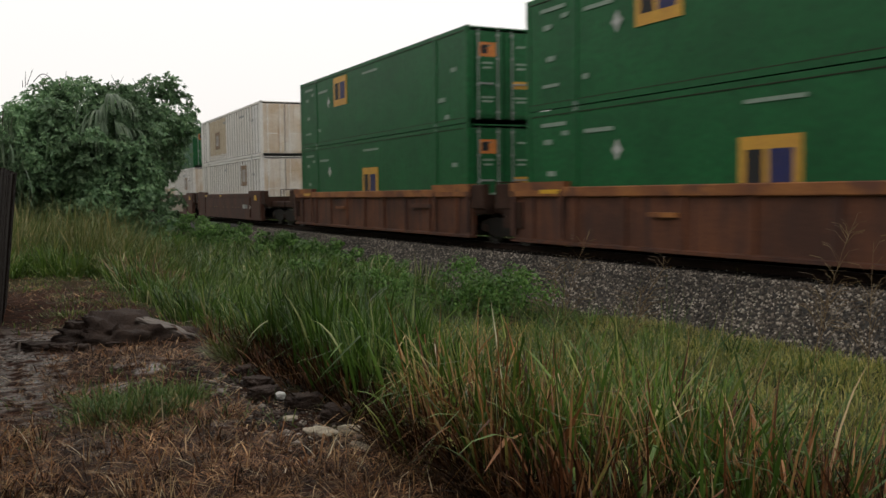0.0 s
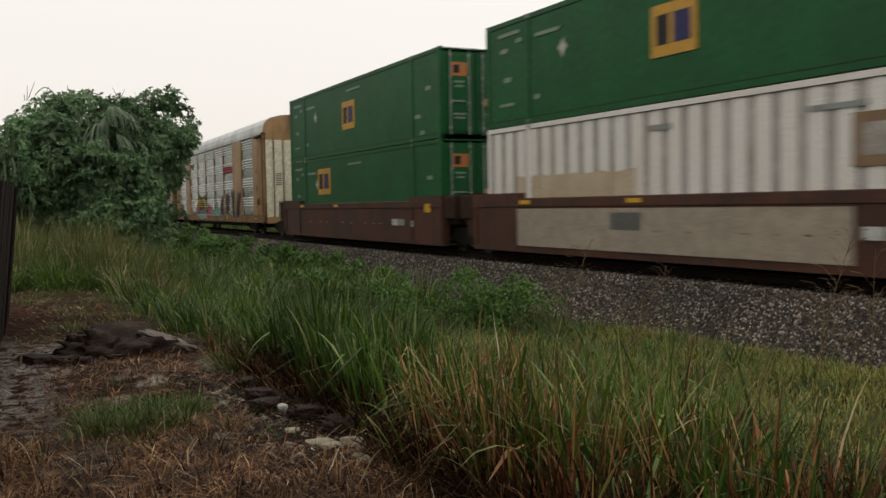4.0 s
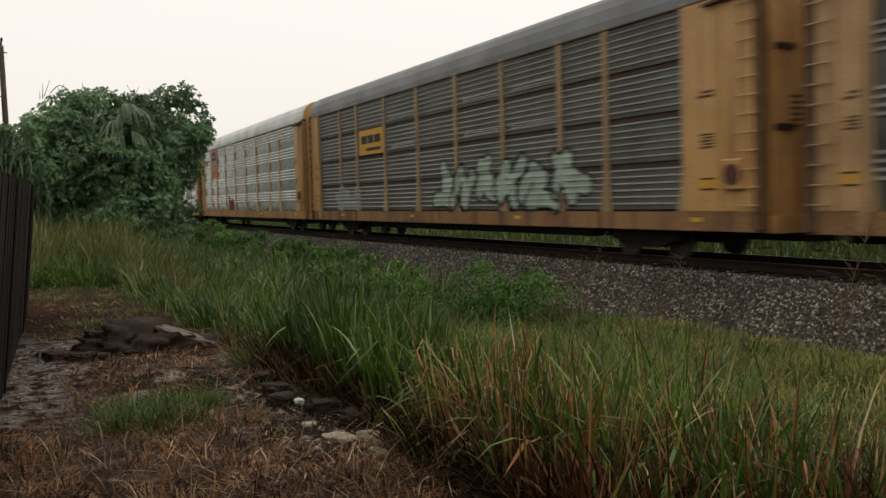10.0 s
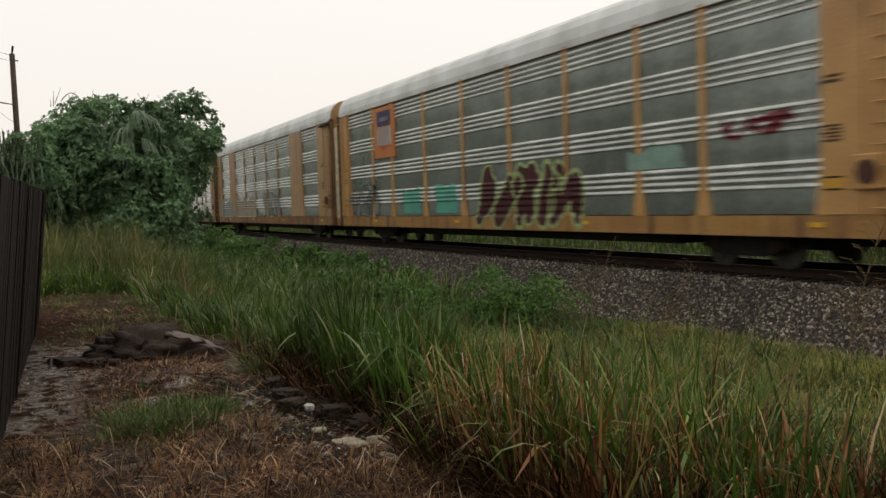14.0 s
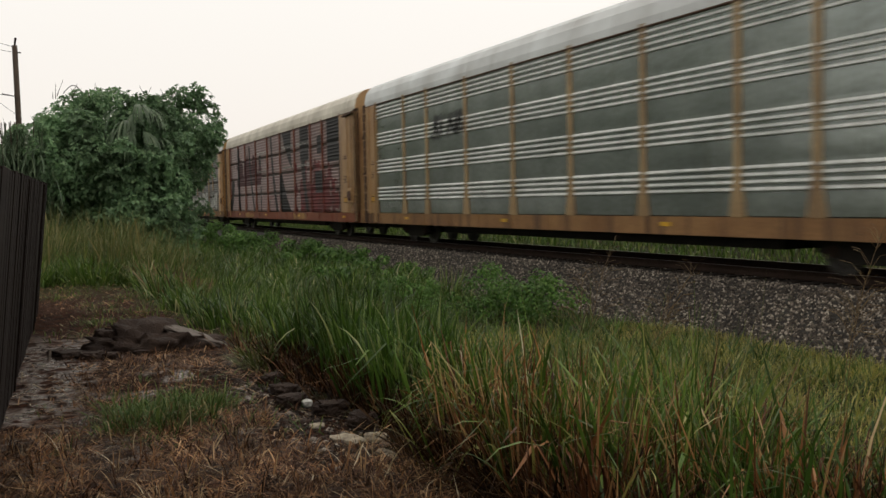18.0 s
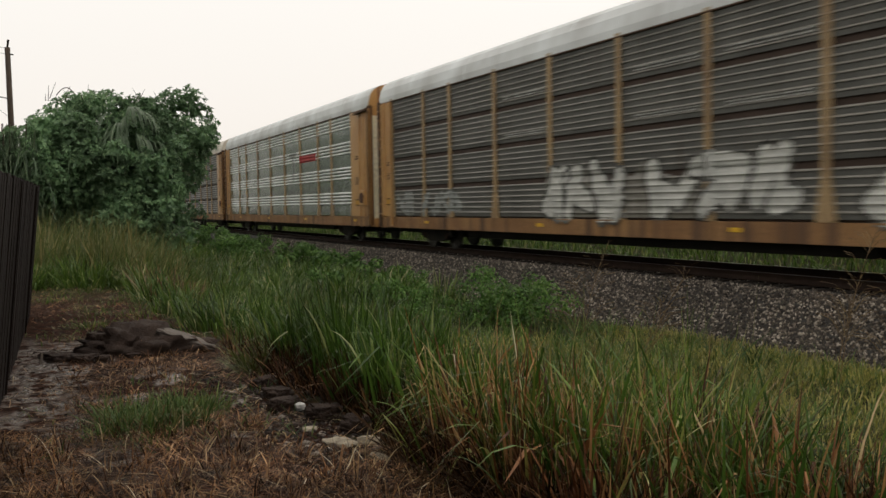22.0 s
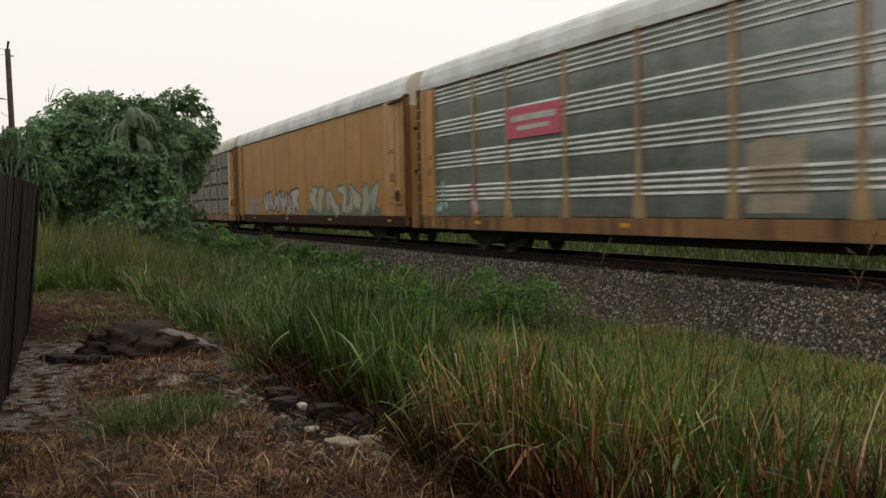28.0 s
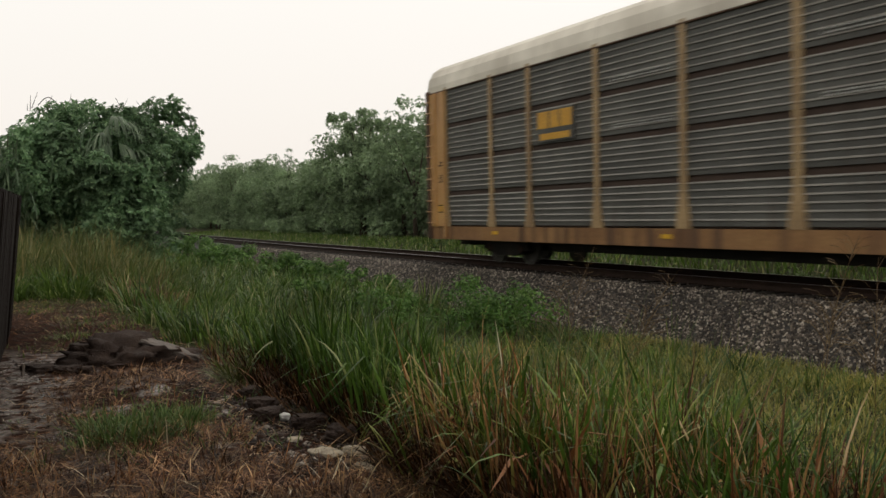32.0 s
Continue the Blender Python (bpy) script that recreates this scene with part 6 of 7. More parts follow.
def woods():
    """Trees along the far side of the track, a few kinds set out again and again."""
    kinds = []
    for k, (h, w) in enumerate(((6.4, 2.9), (7.6, 3.2), (9.2, 3.2), (10.4, 3.6), (5.8, 2.6))):
        cl = lumpy(0, 0, h * 0.55, w, w * 0.9, h * 0.42, 52, 0.45, 1.1, -0.9)
        cl += lumpy(0, 0, h * 0.16, w * 1.05, w * 0.9, h * 0.14, 16, 0.6, 1.0, -0.9)
        kinds.append(tree("woodland_tree", "leafy green tree in the wood beyond the track", (0, 0, -40 - 12 * k), cl, (95, 60, 60, 60, 95)[k], (0.22, 0.23, 0.23, 0.23, 0.22)[k], L_WOOD, limbs_for(cl, h * 0.8, 0.2, 8), 0.2, "wood beyond the track", True))
    g = random.Random(5)
    y, j = 8.0, 0
    used = set()
    while y < 235:
        for row in (0, 1):
            if y < 56:
                kind = g.choice((0, 4, 0))
            elif y < 80:
                kind = g.choice((2, 3, 2))
            elif y < 150:
                kind = g.choice((0, 1, 1, 2)) if y < 118 else g.choice((2, 3))
            else:
                kind = g.choice((2, 3, 3))
            yy = y + g.uniform(-0.8, 0.8)
            x = CENTRE + 13.2 + row * 4.6 + g.uniform(-0.8, 0.8) + float(bend(yy))
            m = pose(x, yy, float(ground_z(np.array(x), np.array(yy))) - 0.05, 0, 0, g.uniform(0, 360))
            if kind in used:
                copy_thing(kinds[kind], m)
            else:
                kinds[kind].matrix_basis = m
                used.add(kind)
        y += 4.3 if y < 110 else 5.5
    # unseen trees added behind the camera and along the near side, to darken the cars' reflections
    belt = []
    for h in (6.5, 17.0):
        cl = lumpy(0, 0, h * 0.5, 2.9, 2.7, h * 0.45, 34 if h < 10 else 80, 0.7, 1.2, -0.9)
        belt.append(tree("belt_tree", "unseen leafy green tree added behind the fence to darken reflections in the cars", (-30, 0, -0.1), cl, 45, 0.5, L_WOOD, limbs_for(cl, h * 0.8, 0.2, 6), 0.2, "belt behind the fence"))
    belt[0].matrix_basis = pose(-29, -46, -0.1)
    belt[1].matrix_basis = pose(-11, 38, -0.1)
    for k in range(1, 22):
        copy_thing(belt[0], pose(-27 - g.uniform(0, 5), -46 + 5.2 * k + g.uniform(-1, 1), -0.1, 0, 0, g.uniform(0, 360)))
    for k in range(8):
        copy_thing(belt[0], pose(-8 + 5 * k, -34 + g.uniform(-2, 2), -0.1, 0, 0, g.uniform(0, 360)))
    for k in range(1, 30):
        copy_thing(belt[1], pose(-9.5 - g.uniform(0, 3), 38 + 5 * k + g.uniform(-1, 1), -0.1, 0, 0, g.uniform(0, 360)))
    for k in set(range(5)) - used:
        kinds[k].matrix_basis = pose(60 + 5 * k, 60, -0.2)
    # a taller, thin-crowned tree with gaps, and a few sprays above the wood
    cl = [(rng.normal(0, 1.1), rng.normal(0, 0.9), rng.uniform(7.2, 10.4), rng.uniform(0.25, 0.5)) for k in range(60)]
    tree("thin_crowned_tree", "tall thin-crowned tree that stands above the wood", (29.6, 72, -0.3), cl, 260, 0.2, L_WOOD, limbs_for(cl, 8.0, 0.22, 34), 0.2, whorls=True)
    for (x, y, h) in ((30.2, 94, 9.0), (30.6, 101, 7.6), (28.6, 27.5, 7.2), (28.4, 21.0, 7.8), (28.8, 24.5, 6.9)):
        cl = [((1.15 - t) * rng.normal(0, 0.8), (1.15 - t) * rng.normal(0, 0.8), h * t, 0.2 + 0.45 * (1.05 - t)) for t in rng.uniform(0.5, 1.0, 26)]
        tree("sapling", "slender tree with sprays of big leaves", (x, y, -0.3), cl, 420, 0.17, L_WOOD, limbs_for(cl, h * 0.8, 0.09, 12), 0.1)


def scatter(n, x0, x1, y0, y1, keep=None):
    """Places on the plan, measured from the bent line of the track."""
    u, y = rng.uniform(x0, x1, n), rng.uniform(y0, y1, n)
    p = np.stack([u + bend(y), y], -1)
    return p if keep is None else p[keep(u, y)]


def patchy(u, y, s=1.0):
    return np.sin(u * 1.9 * s + 1.3 * np.sin(y * 0.7 * s)) * np.cos(y * 1.1 * s + 0.8 * np.sin(u * s))


def tufts(n, count, x0, x1, y0, y1, spread, keep=None):
    """Places gathered in tufts."""
    c = scatter(count * 2, x0, x1, y0, y1, keep)[:count]
    p = c[rng.integers(0, len(c), n)]
    return p + rng.normal(0, spread, (n, 2))


def meadow():
    az = lambda u, y: np.degrees(np.arctan2(u, y))
    far = lambda u, y: np.hypot(u, y)
    # the tall stand on the bank, nearest the camera
    near = lambda u, y: (far(u, y) > 3.9) & (far(u, y) < 6.7) & (az(u, y) < 59 - 2.5 * far(u, y) + 2 * np.sin(5 * y)) & (az(u, y) > 26.3 + 1.0 * np.sin(6 * y))
    back = lambda u, y: near(u, y) & (far(u, y) > 4.5)
    mid = lambda u, y: near(u, y) & (far(u, y) > 5.0)
    wing = lambda u, y: (far(u, y) > 4.0) & (far(u, y) < 6.0) & (az(u, y) > 42) & (az(u, y) < 57)
    fans("tall_grass", "broad green grass blades with nodding tips on the bank", 2700, 110, 2.5, 5.0, 2.2, 6.4, 0.1, 0.92, 0.022, L_BLADE, back, 0.22, 0.6, 9, 0.5, fold=0.45)
    fans("tall_grass", "deep green blades among the taller grass", 1500, 90, 2.4, 5.0, 2.2, 6.4, 0.1, 0.68, 0.021, L_DEEP, near, 0.18, 0.4, 8, 0.25, fold=0.4)
    fans("tall_grass", "tall loose grass on the bank", 260, 16, 3.2, 4.5, 4.2, 5.8, 0.12, 1.25, 0.018, L_BLADE, near, 0.2, 0.4, 9, 0.25, fold=0.4)
    fans("tall_grass", "narrow green and straw blades in the stand", 2400, 100, 2.4, 5.0, 2.2, 6.4, 0.11, 0.9, 0.011, L_GRASS, back, 0.25, 0.6, 8, 0.35)
    fans("dry_leaves", "broad russet dead blades in the tall grass", 2100, 110, 2.4, 4.9, 2.2, 6.2, 0.09, 0.76, 0.023, L_DEAD, back, 0.25, 0.45, 9, 0.55, fold=0.5)
    fans("russet_stems", "russet dead stems in the tall grass", 6000, 150, 2.3, 5.0, 2.2, 6.4, 0.1, 0.58, 0.012, L_STEM, near, 0.18, 0.35, 6, 0.2)
    fans("russet_stems", "low tangle of dead stems coloured dark for the shade in the stand", 13000, 240, 2.3, 5.0, 2.2, 6.4, 0.11, 0.56, 0.014, L_SHADE, near, 0.9, 1.0, 5, 0.2)
    fans("dry_leaves", "broad dry straw-coloured leaves in the tall grass", 260, 70, 2.4, 4.6, 2.4, 6.0, 0.1, 0.88, 0.022, L_STRAW, mid, 0.2, 0.5, 9, 0.7, fold=0.4)
    fans("dry_leaves", "narrow pale leaves with snapped tips in the tall grass", 420, 90, 2.4, 4.9, 2.2, 6.3, 0.1, 0.92, 0.013, L_STRAW, mid, 0.2, 0.4, 8, 0.75)
    fans("russet_stems", "tall russet stems in the tall grass", 420, 60, 2.4, 4.6, 2.4, 6.0, 0.08, 0.95, 0.014, L_DEAD, near, 0.16, 0.3, 7, 0.2)
    fans("tall_grass", "loose green grass at the side of the stand", 1500, 60, 3.1, 5.2, 2.4, 5.0, 0.13, 0.95, 0.018, L_DEEP, wing, 0.4, 0.7, 8, 0.35, fold=0.4)
    fans("dry_leaves", "dead blades at the side of the stand", 900, 60, 3.1, 5.2, 2.4, 5.0, 0.12, 0.8, 0.018, L_DEAD, wing, 0.35, 0.5, 7, 0.4, fold=0.4)
    fans("russet_stems", "low stems at the side of the stand, coloured dark for its shade", 11000, 140, 3.1, 5.4, 2.2, 5.2, 0.13, 0.7, 0.013, L_SHADE, wing, 0.7, 0.9, 5, 0.2)
    fans("tall_grass", "tall green grass on the bank beside the camera", 2200, 70, 2.4, 5.0, -6, 0.9, 0.11, 0.8, 0.018, L_GRASS, None, 0.3, 0.7, 5, 0.15)
    blades("short_grass", "short grass at the foot of the ballast", scatter(7000, 4.0, 10.8, -8, 2.4), 0.24, 0.014, 0.8, L_BLOND)
    # the bank's edge
    fans("tall_grass", "deep green grass on the edge of the bank", 3100, 70, 2.52, 3.5, 5.8, 9.2, 0.11, 0.9, 0.021, L_DEEP, None, 0.16, 0.45, 8, 0.25, fold=0.4)
    fans("russet_stems", "stems under the edge of the bank, coloured dark for its shade", 8500, 120, 2.32, 3.3, 4.9, 9.0, 0.1, 0.48, 0.013, L_SHADE, None, 0.5, 0.6, 5, 0.2)
    fans("tall_grass", "green grass on the edge of the bank", 900, 40, 2.7, 3.9, 6.6, 10.5, 0.12, 0.8, 0.019, L_BLADE, None, 0.2, 0.5, 8, 0.3, fold=0.4)
    fans("russet_stems", "dead stems at the edge of the bare strip", 800, 40, 2.12, 2.7, 6.6, 10.5, 0.1, 0.4, 0.011, L_STEM, None, 1.0, 1.0, 5, 0.3)
    fans("dry_leaves", "yellow grass at the edge of the bank", 420, 7, 2.15, 2.4, 8.2, 9.2, 0.1, 0.42, 0.014, L_OLIVE, None, 0.9, 1.2, 6)
    fans("tall_grass", "rough green grass above the ditch", 5200, 170, 2.3, 5.2, 9, 20, 0.15, 0.6, 0.021, L_MEADOW, None, 0.3, 0.7, 7, 0.3, fold=0.35)
    fans("tall_grass", "deep green tufts above the ditch", 3600, 90, 2.3, 5.0, 9.0, 20, 0.14, 0.62, 0.021, L_DEEP, None, 0.3, 0.6, 7, 0.25, fold=0.35)
    fans("rough_grass", "olive tufts above the ditch", 2600, 90, 2.4, 6.5, 10, 20, 0.15, 0.52, 0.018, L_OLIVE, None, 0.4, 0.9, 6, 0.25)
    fans("dry_leaves", "pale dead blades above the ditch", 420, 90, 2.4, 6.0, 8, 18, 0.14, 0.55, 0.018, L_STRAW, None, 0.5, 0.9, 6, 0.5)
    # the ditch and the foot of the ballast
    fans("ditch_grass", "low green grass in the ditch", 17000, 620, 3.2, 10.5, 6.4, 27, 0.16, 0.36, 0.013, L_MEADOW, None, 1.0, uneven=0.5)
    fans("ditch_grass", "deep green tufts in the ditch", 7000, 190, 3.6, 9.8, 9, 27, 0.15, 0.48, 0.015, L_DEEP, None, 0.9, uneven=0.5)
    fans("ditch_grass", "olive tufts in the ditch", 5000, 150, 3.6, 10.2, 8, 27, 0.16, 0.42, 0.013, L_OLIVE, None, 0.9, uneven=0.5)
    blades("short_grass", "short yellowish grass at the foot of the ballast", scatter(30000, 3.4, 10.9, 2.4, 13, lambda u, y: far(u, y) > 6.4), 0.24, 0.011, 0.9, L_BLOND)
    fans("short_grass", "olive tufts in the short grass", 6500, 260, 4.2, 10.6, 2.4, 12, 0.12, 0.3, 0.009, L_OLIVE, lambda u, y: far(u, y) > 6.2, 1.0, uneven=0.5)
    # farther along the bank
    fans("rough_grass", "rough grass between fence and track", 9000, 230, 1.2, 9.8, 19, 36, 0.3, 0.85, 0.03, L_MEADOW, None, 0.6)
    fans("rough_grass", "deep green tufts between fence and track", 4000, 90, 2.6, 9.4, 19, 36, 0.28, 0.85, 0.03, L_DEEP, None, 0.6)
    fans("seeding_grass", "tall pale seeding grass by the end of the fence", 8500, 170, -1.6, 4.0, 20.0, 29, 0.3, 1.5, 0.02, L_SEED, None, 0.35, 0.8, 6)
    fans("seeding_grass", "green grass at the foot of the seeding grass", 3800, 90, -1.2, 3.4, 18.8, 21.5, 0.28, 0.75, 0.022, L_MEADOW, None, 0.7, 1.0)
    fans("dead_grass", "russet dead grass beside the bare strip", 900, 11, 2.3, 3.4, 15.5, 19, 0.17, 0.72, 0.02, L_RUSSET, None, 0.5, 0.7, 5, 0.2)
    blades("rough_grass", "rough grass along the line", scatter(15000, -3, 11.0, 34, 90), 0.55, 0.065, 0.4, L_MEADOW)
    blades("rough_grass", "green verge beyond the track", scatter(19000, 17.8, 27, 6, 120), 0.42, 0.05, 0.45, L_MEADOW)
    blades("rough_grass", "grass behind the fence", scatter(5000, -6, -0.9, 2, 24), 0.4, 0.03, 0.4, L_MEADOW)
    # straw on the bare strip
    lying = lambda p: dict(tilt=rng.uniform(1.15, 1.6, len(p)), base=ground_z(p[:, 0], p[:, 1]) + rng.uniform(0.0, 0.025, len(p)))
    open_mulch = lambda u, y: (y < 5.0 + 0.4 * np.sin(7 * u) + rng.normal(0, 0.15, len(u))) | (u < 1.5 + 0.2 * np.sin(5 * y) + rng.normal(0, 0.12, len(u)))
    for n, area, size, wide, keep in ((17000, (-0.5, 2.25, 3.4, 6.7), 0.17, 0.0055, open_mulch), (7000, (0.15, 2.2, 6.6, 9.7), 0.19, 0.006, lambda u, y: (patchy(u, y, 1.4) > -0.3) & (u > 0.3 + 0.08 * (y - 6) + rng.normal(0, 0.22, len(u))) & ((u < 1.6 + rng.normal(0, 0.12, len(u))) | (y > 8))), (2600, (0.4, 2.2, 10.5, 19), 0.2, 0.008, None)):
        p = scatter(n, *area, keep)
        blades("cut_straw", "brown cut straw lying on the bare strip", p, size, wide, 0.2, L_HAY, "straw", 0.5, steps=5, **lying(p))
    fans("cut_straw", "brown matted tufts of dead grass on the bare strip", 15000, 420, -0.5, 2.2, 3.4, 6.6, 0.06, 0.2, 0.0055, L_HAY, lambda u, y: (y < 5.3) | (u < 1.6), 1.7, 1.3, steps=6, uneven=0.7)
    fans("cut_straw", "pale arching stalks on the matted straw", 1700, 230, -0.5, 2.2, 3.4, 6.4, 0.06, 0.24, 0.005, L_STRAW, lambda u, y: (y < 5.2) | (u < 1.5), 1.7, 1.4, steps=6, uneven=0.7)
    fans("cut_straw", "brown stubble tufts on the bare strip", 5000, 220, 0.5, 1.7, 6.6, 9.8, 0.07, 0.15, 0.006, L_HAY, None, 1.7, 1.2, steps=5, uneven=0.6)
    p = scatter(6000, -0.3, 2.2, -3, 3.6)
    blades("cut_straw", "brown cut straw lying on the bare strip", p, 0.14, 0.006, 0.15, L_HAY, "straw", 0.3, **lying(p))
    p = scatter(900, -0.4, 2.2, 3.7, 9.0)
    blades("cut_straw", "long pale stalks lying in the straw", p, 0.24, 0.005, 0.2, L_STRAW, "straw", 0.6, **lying(p))
    spot = lambda u, y: ((u - 0.95) / 0.5) ** 2 + ((y - 6.75) / 0.5) ** 2 + 0.5 * np.sin(9 * u + 6 * y) < 0.9
    fans("grass_tuft", "low green grass on the bare strip", 3000, 90, 0.2, 1.9, 5.9, 7.8, 0.06, 0.21, 0.009, L_LAWN, spot, 0.8, 1.1, steps=6, uneven=0.7)
    fans("grass_tuft", "thin green grass round the tuft", 700, 60, 0.2, 2.0, 5.8, 8.2, 0.08, 0.16, 0.008, L_LAWN, None, 1.0, 1.1, uneven=0.6)
    fans("grass_tuft", "low green grass on the bare strip", 2600, 50, 0.5, 2.3, 11.2, 19.5, 0.22, 0.15, 0.010, L_MEADOW, None, 0.9, uneven=0.5)
    # seed stalks and long stems that stand out of the stand
    p = scatter(60, 3.2, 5.6, 4.0, 7.5)
    blades("seed_stalks", "thin seed stalks standing above the tall grass", p, 1.5, 0.006, 0.25, L_OLIVE, "grass", 0.2, steps=7)
    p = scatter(60, 3.4, 4.7, 2.9, 4.9)
    blades("leaning_stems", "long thin stems leaning over the short grass", p, 1.3, 0.011, 0.35, L_OLIVE, "grass", 0.4, heading=-0.45, tilt=rng.uniform(0.35, 0.95, len(p)), steps=8)
    p = scatter(12, 2.2, 2.5, 4.8, 6.4)
    blades("leaning_stems", "long pale blades leaning over the bare strip", p, 0.62, 0.016, 0.6, L_SEED, "grass", 1.0, heading=2.5, tilt=rng.uniform(0.5, 1.0, len(p)), steps=9, fold=0.4)


def seed_heads():
    """Branched seed heads on tall arching stalks, against the ballast."""
    for x, y, h, way in ((3.4, 4.95, 1.72, 0.3), (3.75, 4.75, 1.62, -0.6), (3.55, 5.2, 1.5, 0.9), (4.0, 5.1, 1.4, 0.0), (4.15, 3.55, 2.0, 0.1), (4.3, 3.3, 1.95, 0.6), (4.35, 3.75, 1.75, 0.2)):
        s = thing("seed_stalk", "tall wild grass stalk with a branched seed head", "grass stalk", "seed stalks")
        s.location = (x, y, float(ground_z(np.array(x), np.array(y))))
        spine = lambda t: Vector((0.34 * h * math.cos(way) * t ** 3 * 0.6, 0.34 * h * math.sin(way) * t ** 3 * 0.6, h * (t - 0.06 * t ** 4)))
        st = Shape().tube([(0, 0, -0.05)] + [spine(k / 9) for k in range(1, 10)], [0.0032 - 0.00025 * k for k in range(10)])
        part("stem", st.mesh("stem", L_RUSSET), s)
        sp = Shape()
        for k in range(34):
            t = rng.uniform(0.62, 0.99)
            a = rng.uniform(0, 2 * np.pi)
            L = 0.34 * (1.2 - t)
            p = spine(t)
            q = p + Vector((0.6 * L * math.cos(a), 0.6 * L * math.sin(a), 0.75 * L))
            e = q + Vector((0.5 * L * math.cos(a), 0.5 * L * math.sin(a), 0.1 * L))
            sp.rod(p, q, 0.0013, 0.001, 3, caps=False).rod(q, e, 0.0011, 0.0018, 3, caps=False)
        tagged(part("seed_head", sp.mesh("seed_head", L_RUSSET), s), kind="stuff")


def weeds():
    """Low broad-leaved weeds, each clump a thing."""
    g = random.Random(9)
    spots = [(8.6, 14.5, 0.8), (9.0, 15.2, 0.7), (8.2, 14.9, 0.5), (8.0, 15.6, 0.42), (7.2, 16.2, 0.4), (8.3, 18.2, 0.45), (7.8, 18.9, 0.4), (9.2, 20.5, 0.45), (9.4, 23, 0.6), (8.8, 25.5, 0.6), (9.6, 27, 0.6), (9.0, 30, 0.7), (9.8, 33.5, 0.7), (8.6, 37, 0.8), (9.9, 42, 0.9), (6.6, 14.4, 0.3), (9.3, 49, 1.0), (7.4, 22, 0.5)]
    for x, y, s in spots:
        x += float(bend(y))
        z = float(ground_z(np.array(x), np.array(y)))
        cl = [(g.uniform(-s, s), g.uniform(-s, s), g.uniform(0.1, 1.35) * s, g.uniform(0.3, 0.5) * s) for k in range(13)]
        w = thing("weed_clump", "low leafy green weed at the ballast's foot", "weed", "weeds along the ballast")
        w.location = (x, y, z)
        v, q = leaves(crown_points(cl, 1500), 0.075 if y < 22 else 0.12, 0.6, 1.7)
        part("foliage", raw_mesh("foliage", v, q, np.zeros((0, 3), int), L_WEED), w)
        st = Shape()
        for c in cl[:6]:
            st.rod((0, 0, -0.05), c[:3], 0.012, 0.005, 5)
        tagged(part("stalk", st.mesh("stalk", M_BARK), w), kind="stuff")


big_tree()
spiky_shrub(0.5, 28.6, 4.9, "tall cane-leaved shrub beside the pole")
spiky_shrub(-0.7, 28.0, 4.3, "cane-leaved shrub behind the fence")
woods()
meadow()
seed_heads()
weeds()


# ---- ballast stones ----
def stones():
    n = 60000
    t = rng.uniform(0, 1, n)
    u = np.where(t < 0.8, rng.uniform(10.8, 12.9, n), rng.uniform(12.9, 17.4, n))
    y = 5 + 45 * rng.uniform(0, 1, n) ** 1.5
    z = np.interp(u, (10.7, 11.4, 12.55, 12.8, 16.0, 16.3, 17.9), (-1.0, -0.74, -0.24, -0.2, -0.2, -0.26, -0.85))
    c = np.stack([u + bend(y), y, z + 0.005], -1)
    o = np.array([(1, 0, 0), (-1, 0, 0), (0, 1, 0), (0, -1, 0), (0, 0, 1), (0, 0, -1)], float)
    size = rng.uniform(0.017, 0.04, n)[:, None, None] * rng.uniform(0.6, 1.25, (n, 6, 1))
    a = rng.uniform(0, 2 * np.pi, n)
    tilt = rng.uniform(-0.7, 0.7, n)
    ca, sa, ct, s2 = np.cos(a), np.sin(a), np.cos(tilt), np.sin(tilt)
    R = np.stack([np.stack([ca, -sa * ct, sa * s2], -1), np.stack([sa, ca * ct, -ca * s2], -1), np.stack([0 * a, s2, ct], -1)], 1)
    v = np.einsum("nij,nkj->nki", R, o[None] * size) + c[:, None]
    tri = np.array([(0, 2, 4), (2, 1, 4), (1, 3, 4), (3, 0, 4), (2, 0, 5), (1, 2, 5), (3, 1, 5), (0, 3, 5)])
    f = (np.arange(n)[:, None, None] * 6 + tri[None]).reshape(-1, 3)
    m = leafy("crushed_granite", [(0.0, (0.012, 0.009, 0.007)), (0.5, (0.052, 0.042, 0.033)), (0.8, (0.145, 0.120, 0.096)), (1.0, (0.40, 0.355, 0.295))], 0.7, 0)
    thing("ballast_stones", "loose grey crushed-granite ballast stones beside the track", "ballast", kind="stuff", me=raw_mesh("ballast_stones", v.reshape(-1, 3), np.zeros((0, 4), int), f, m))


stones()


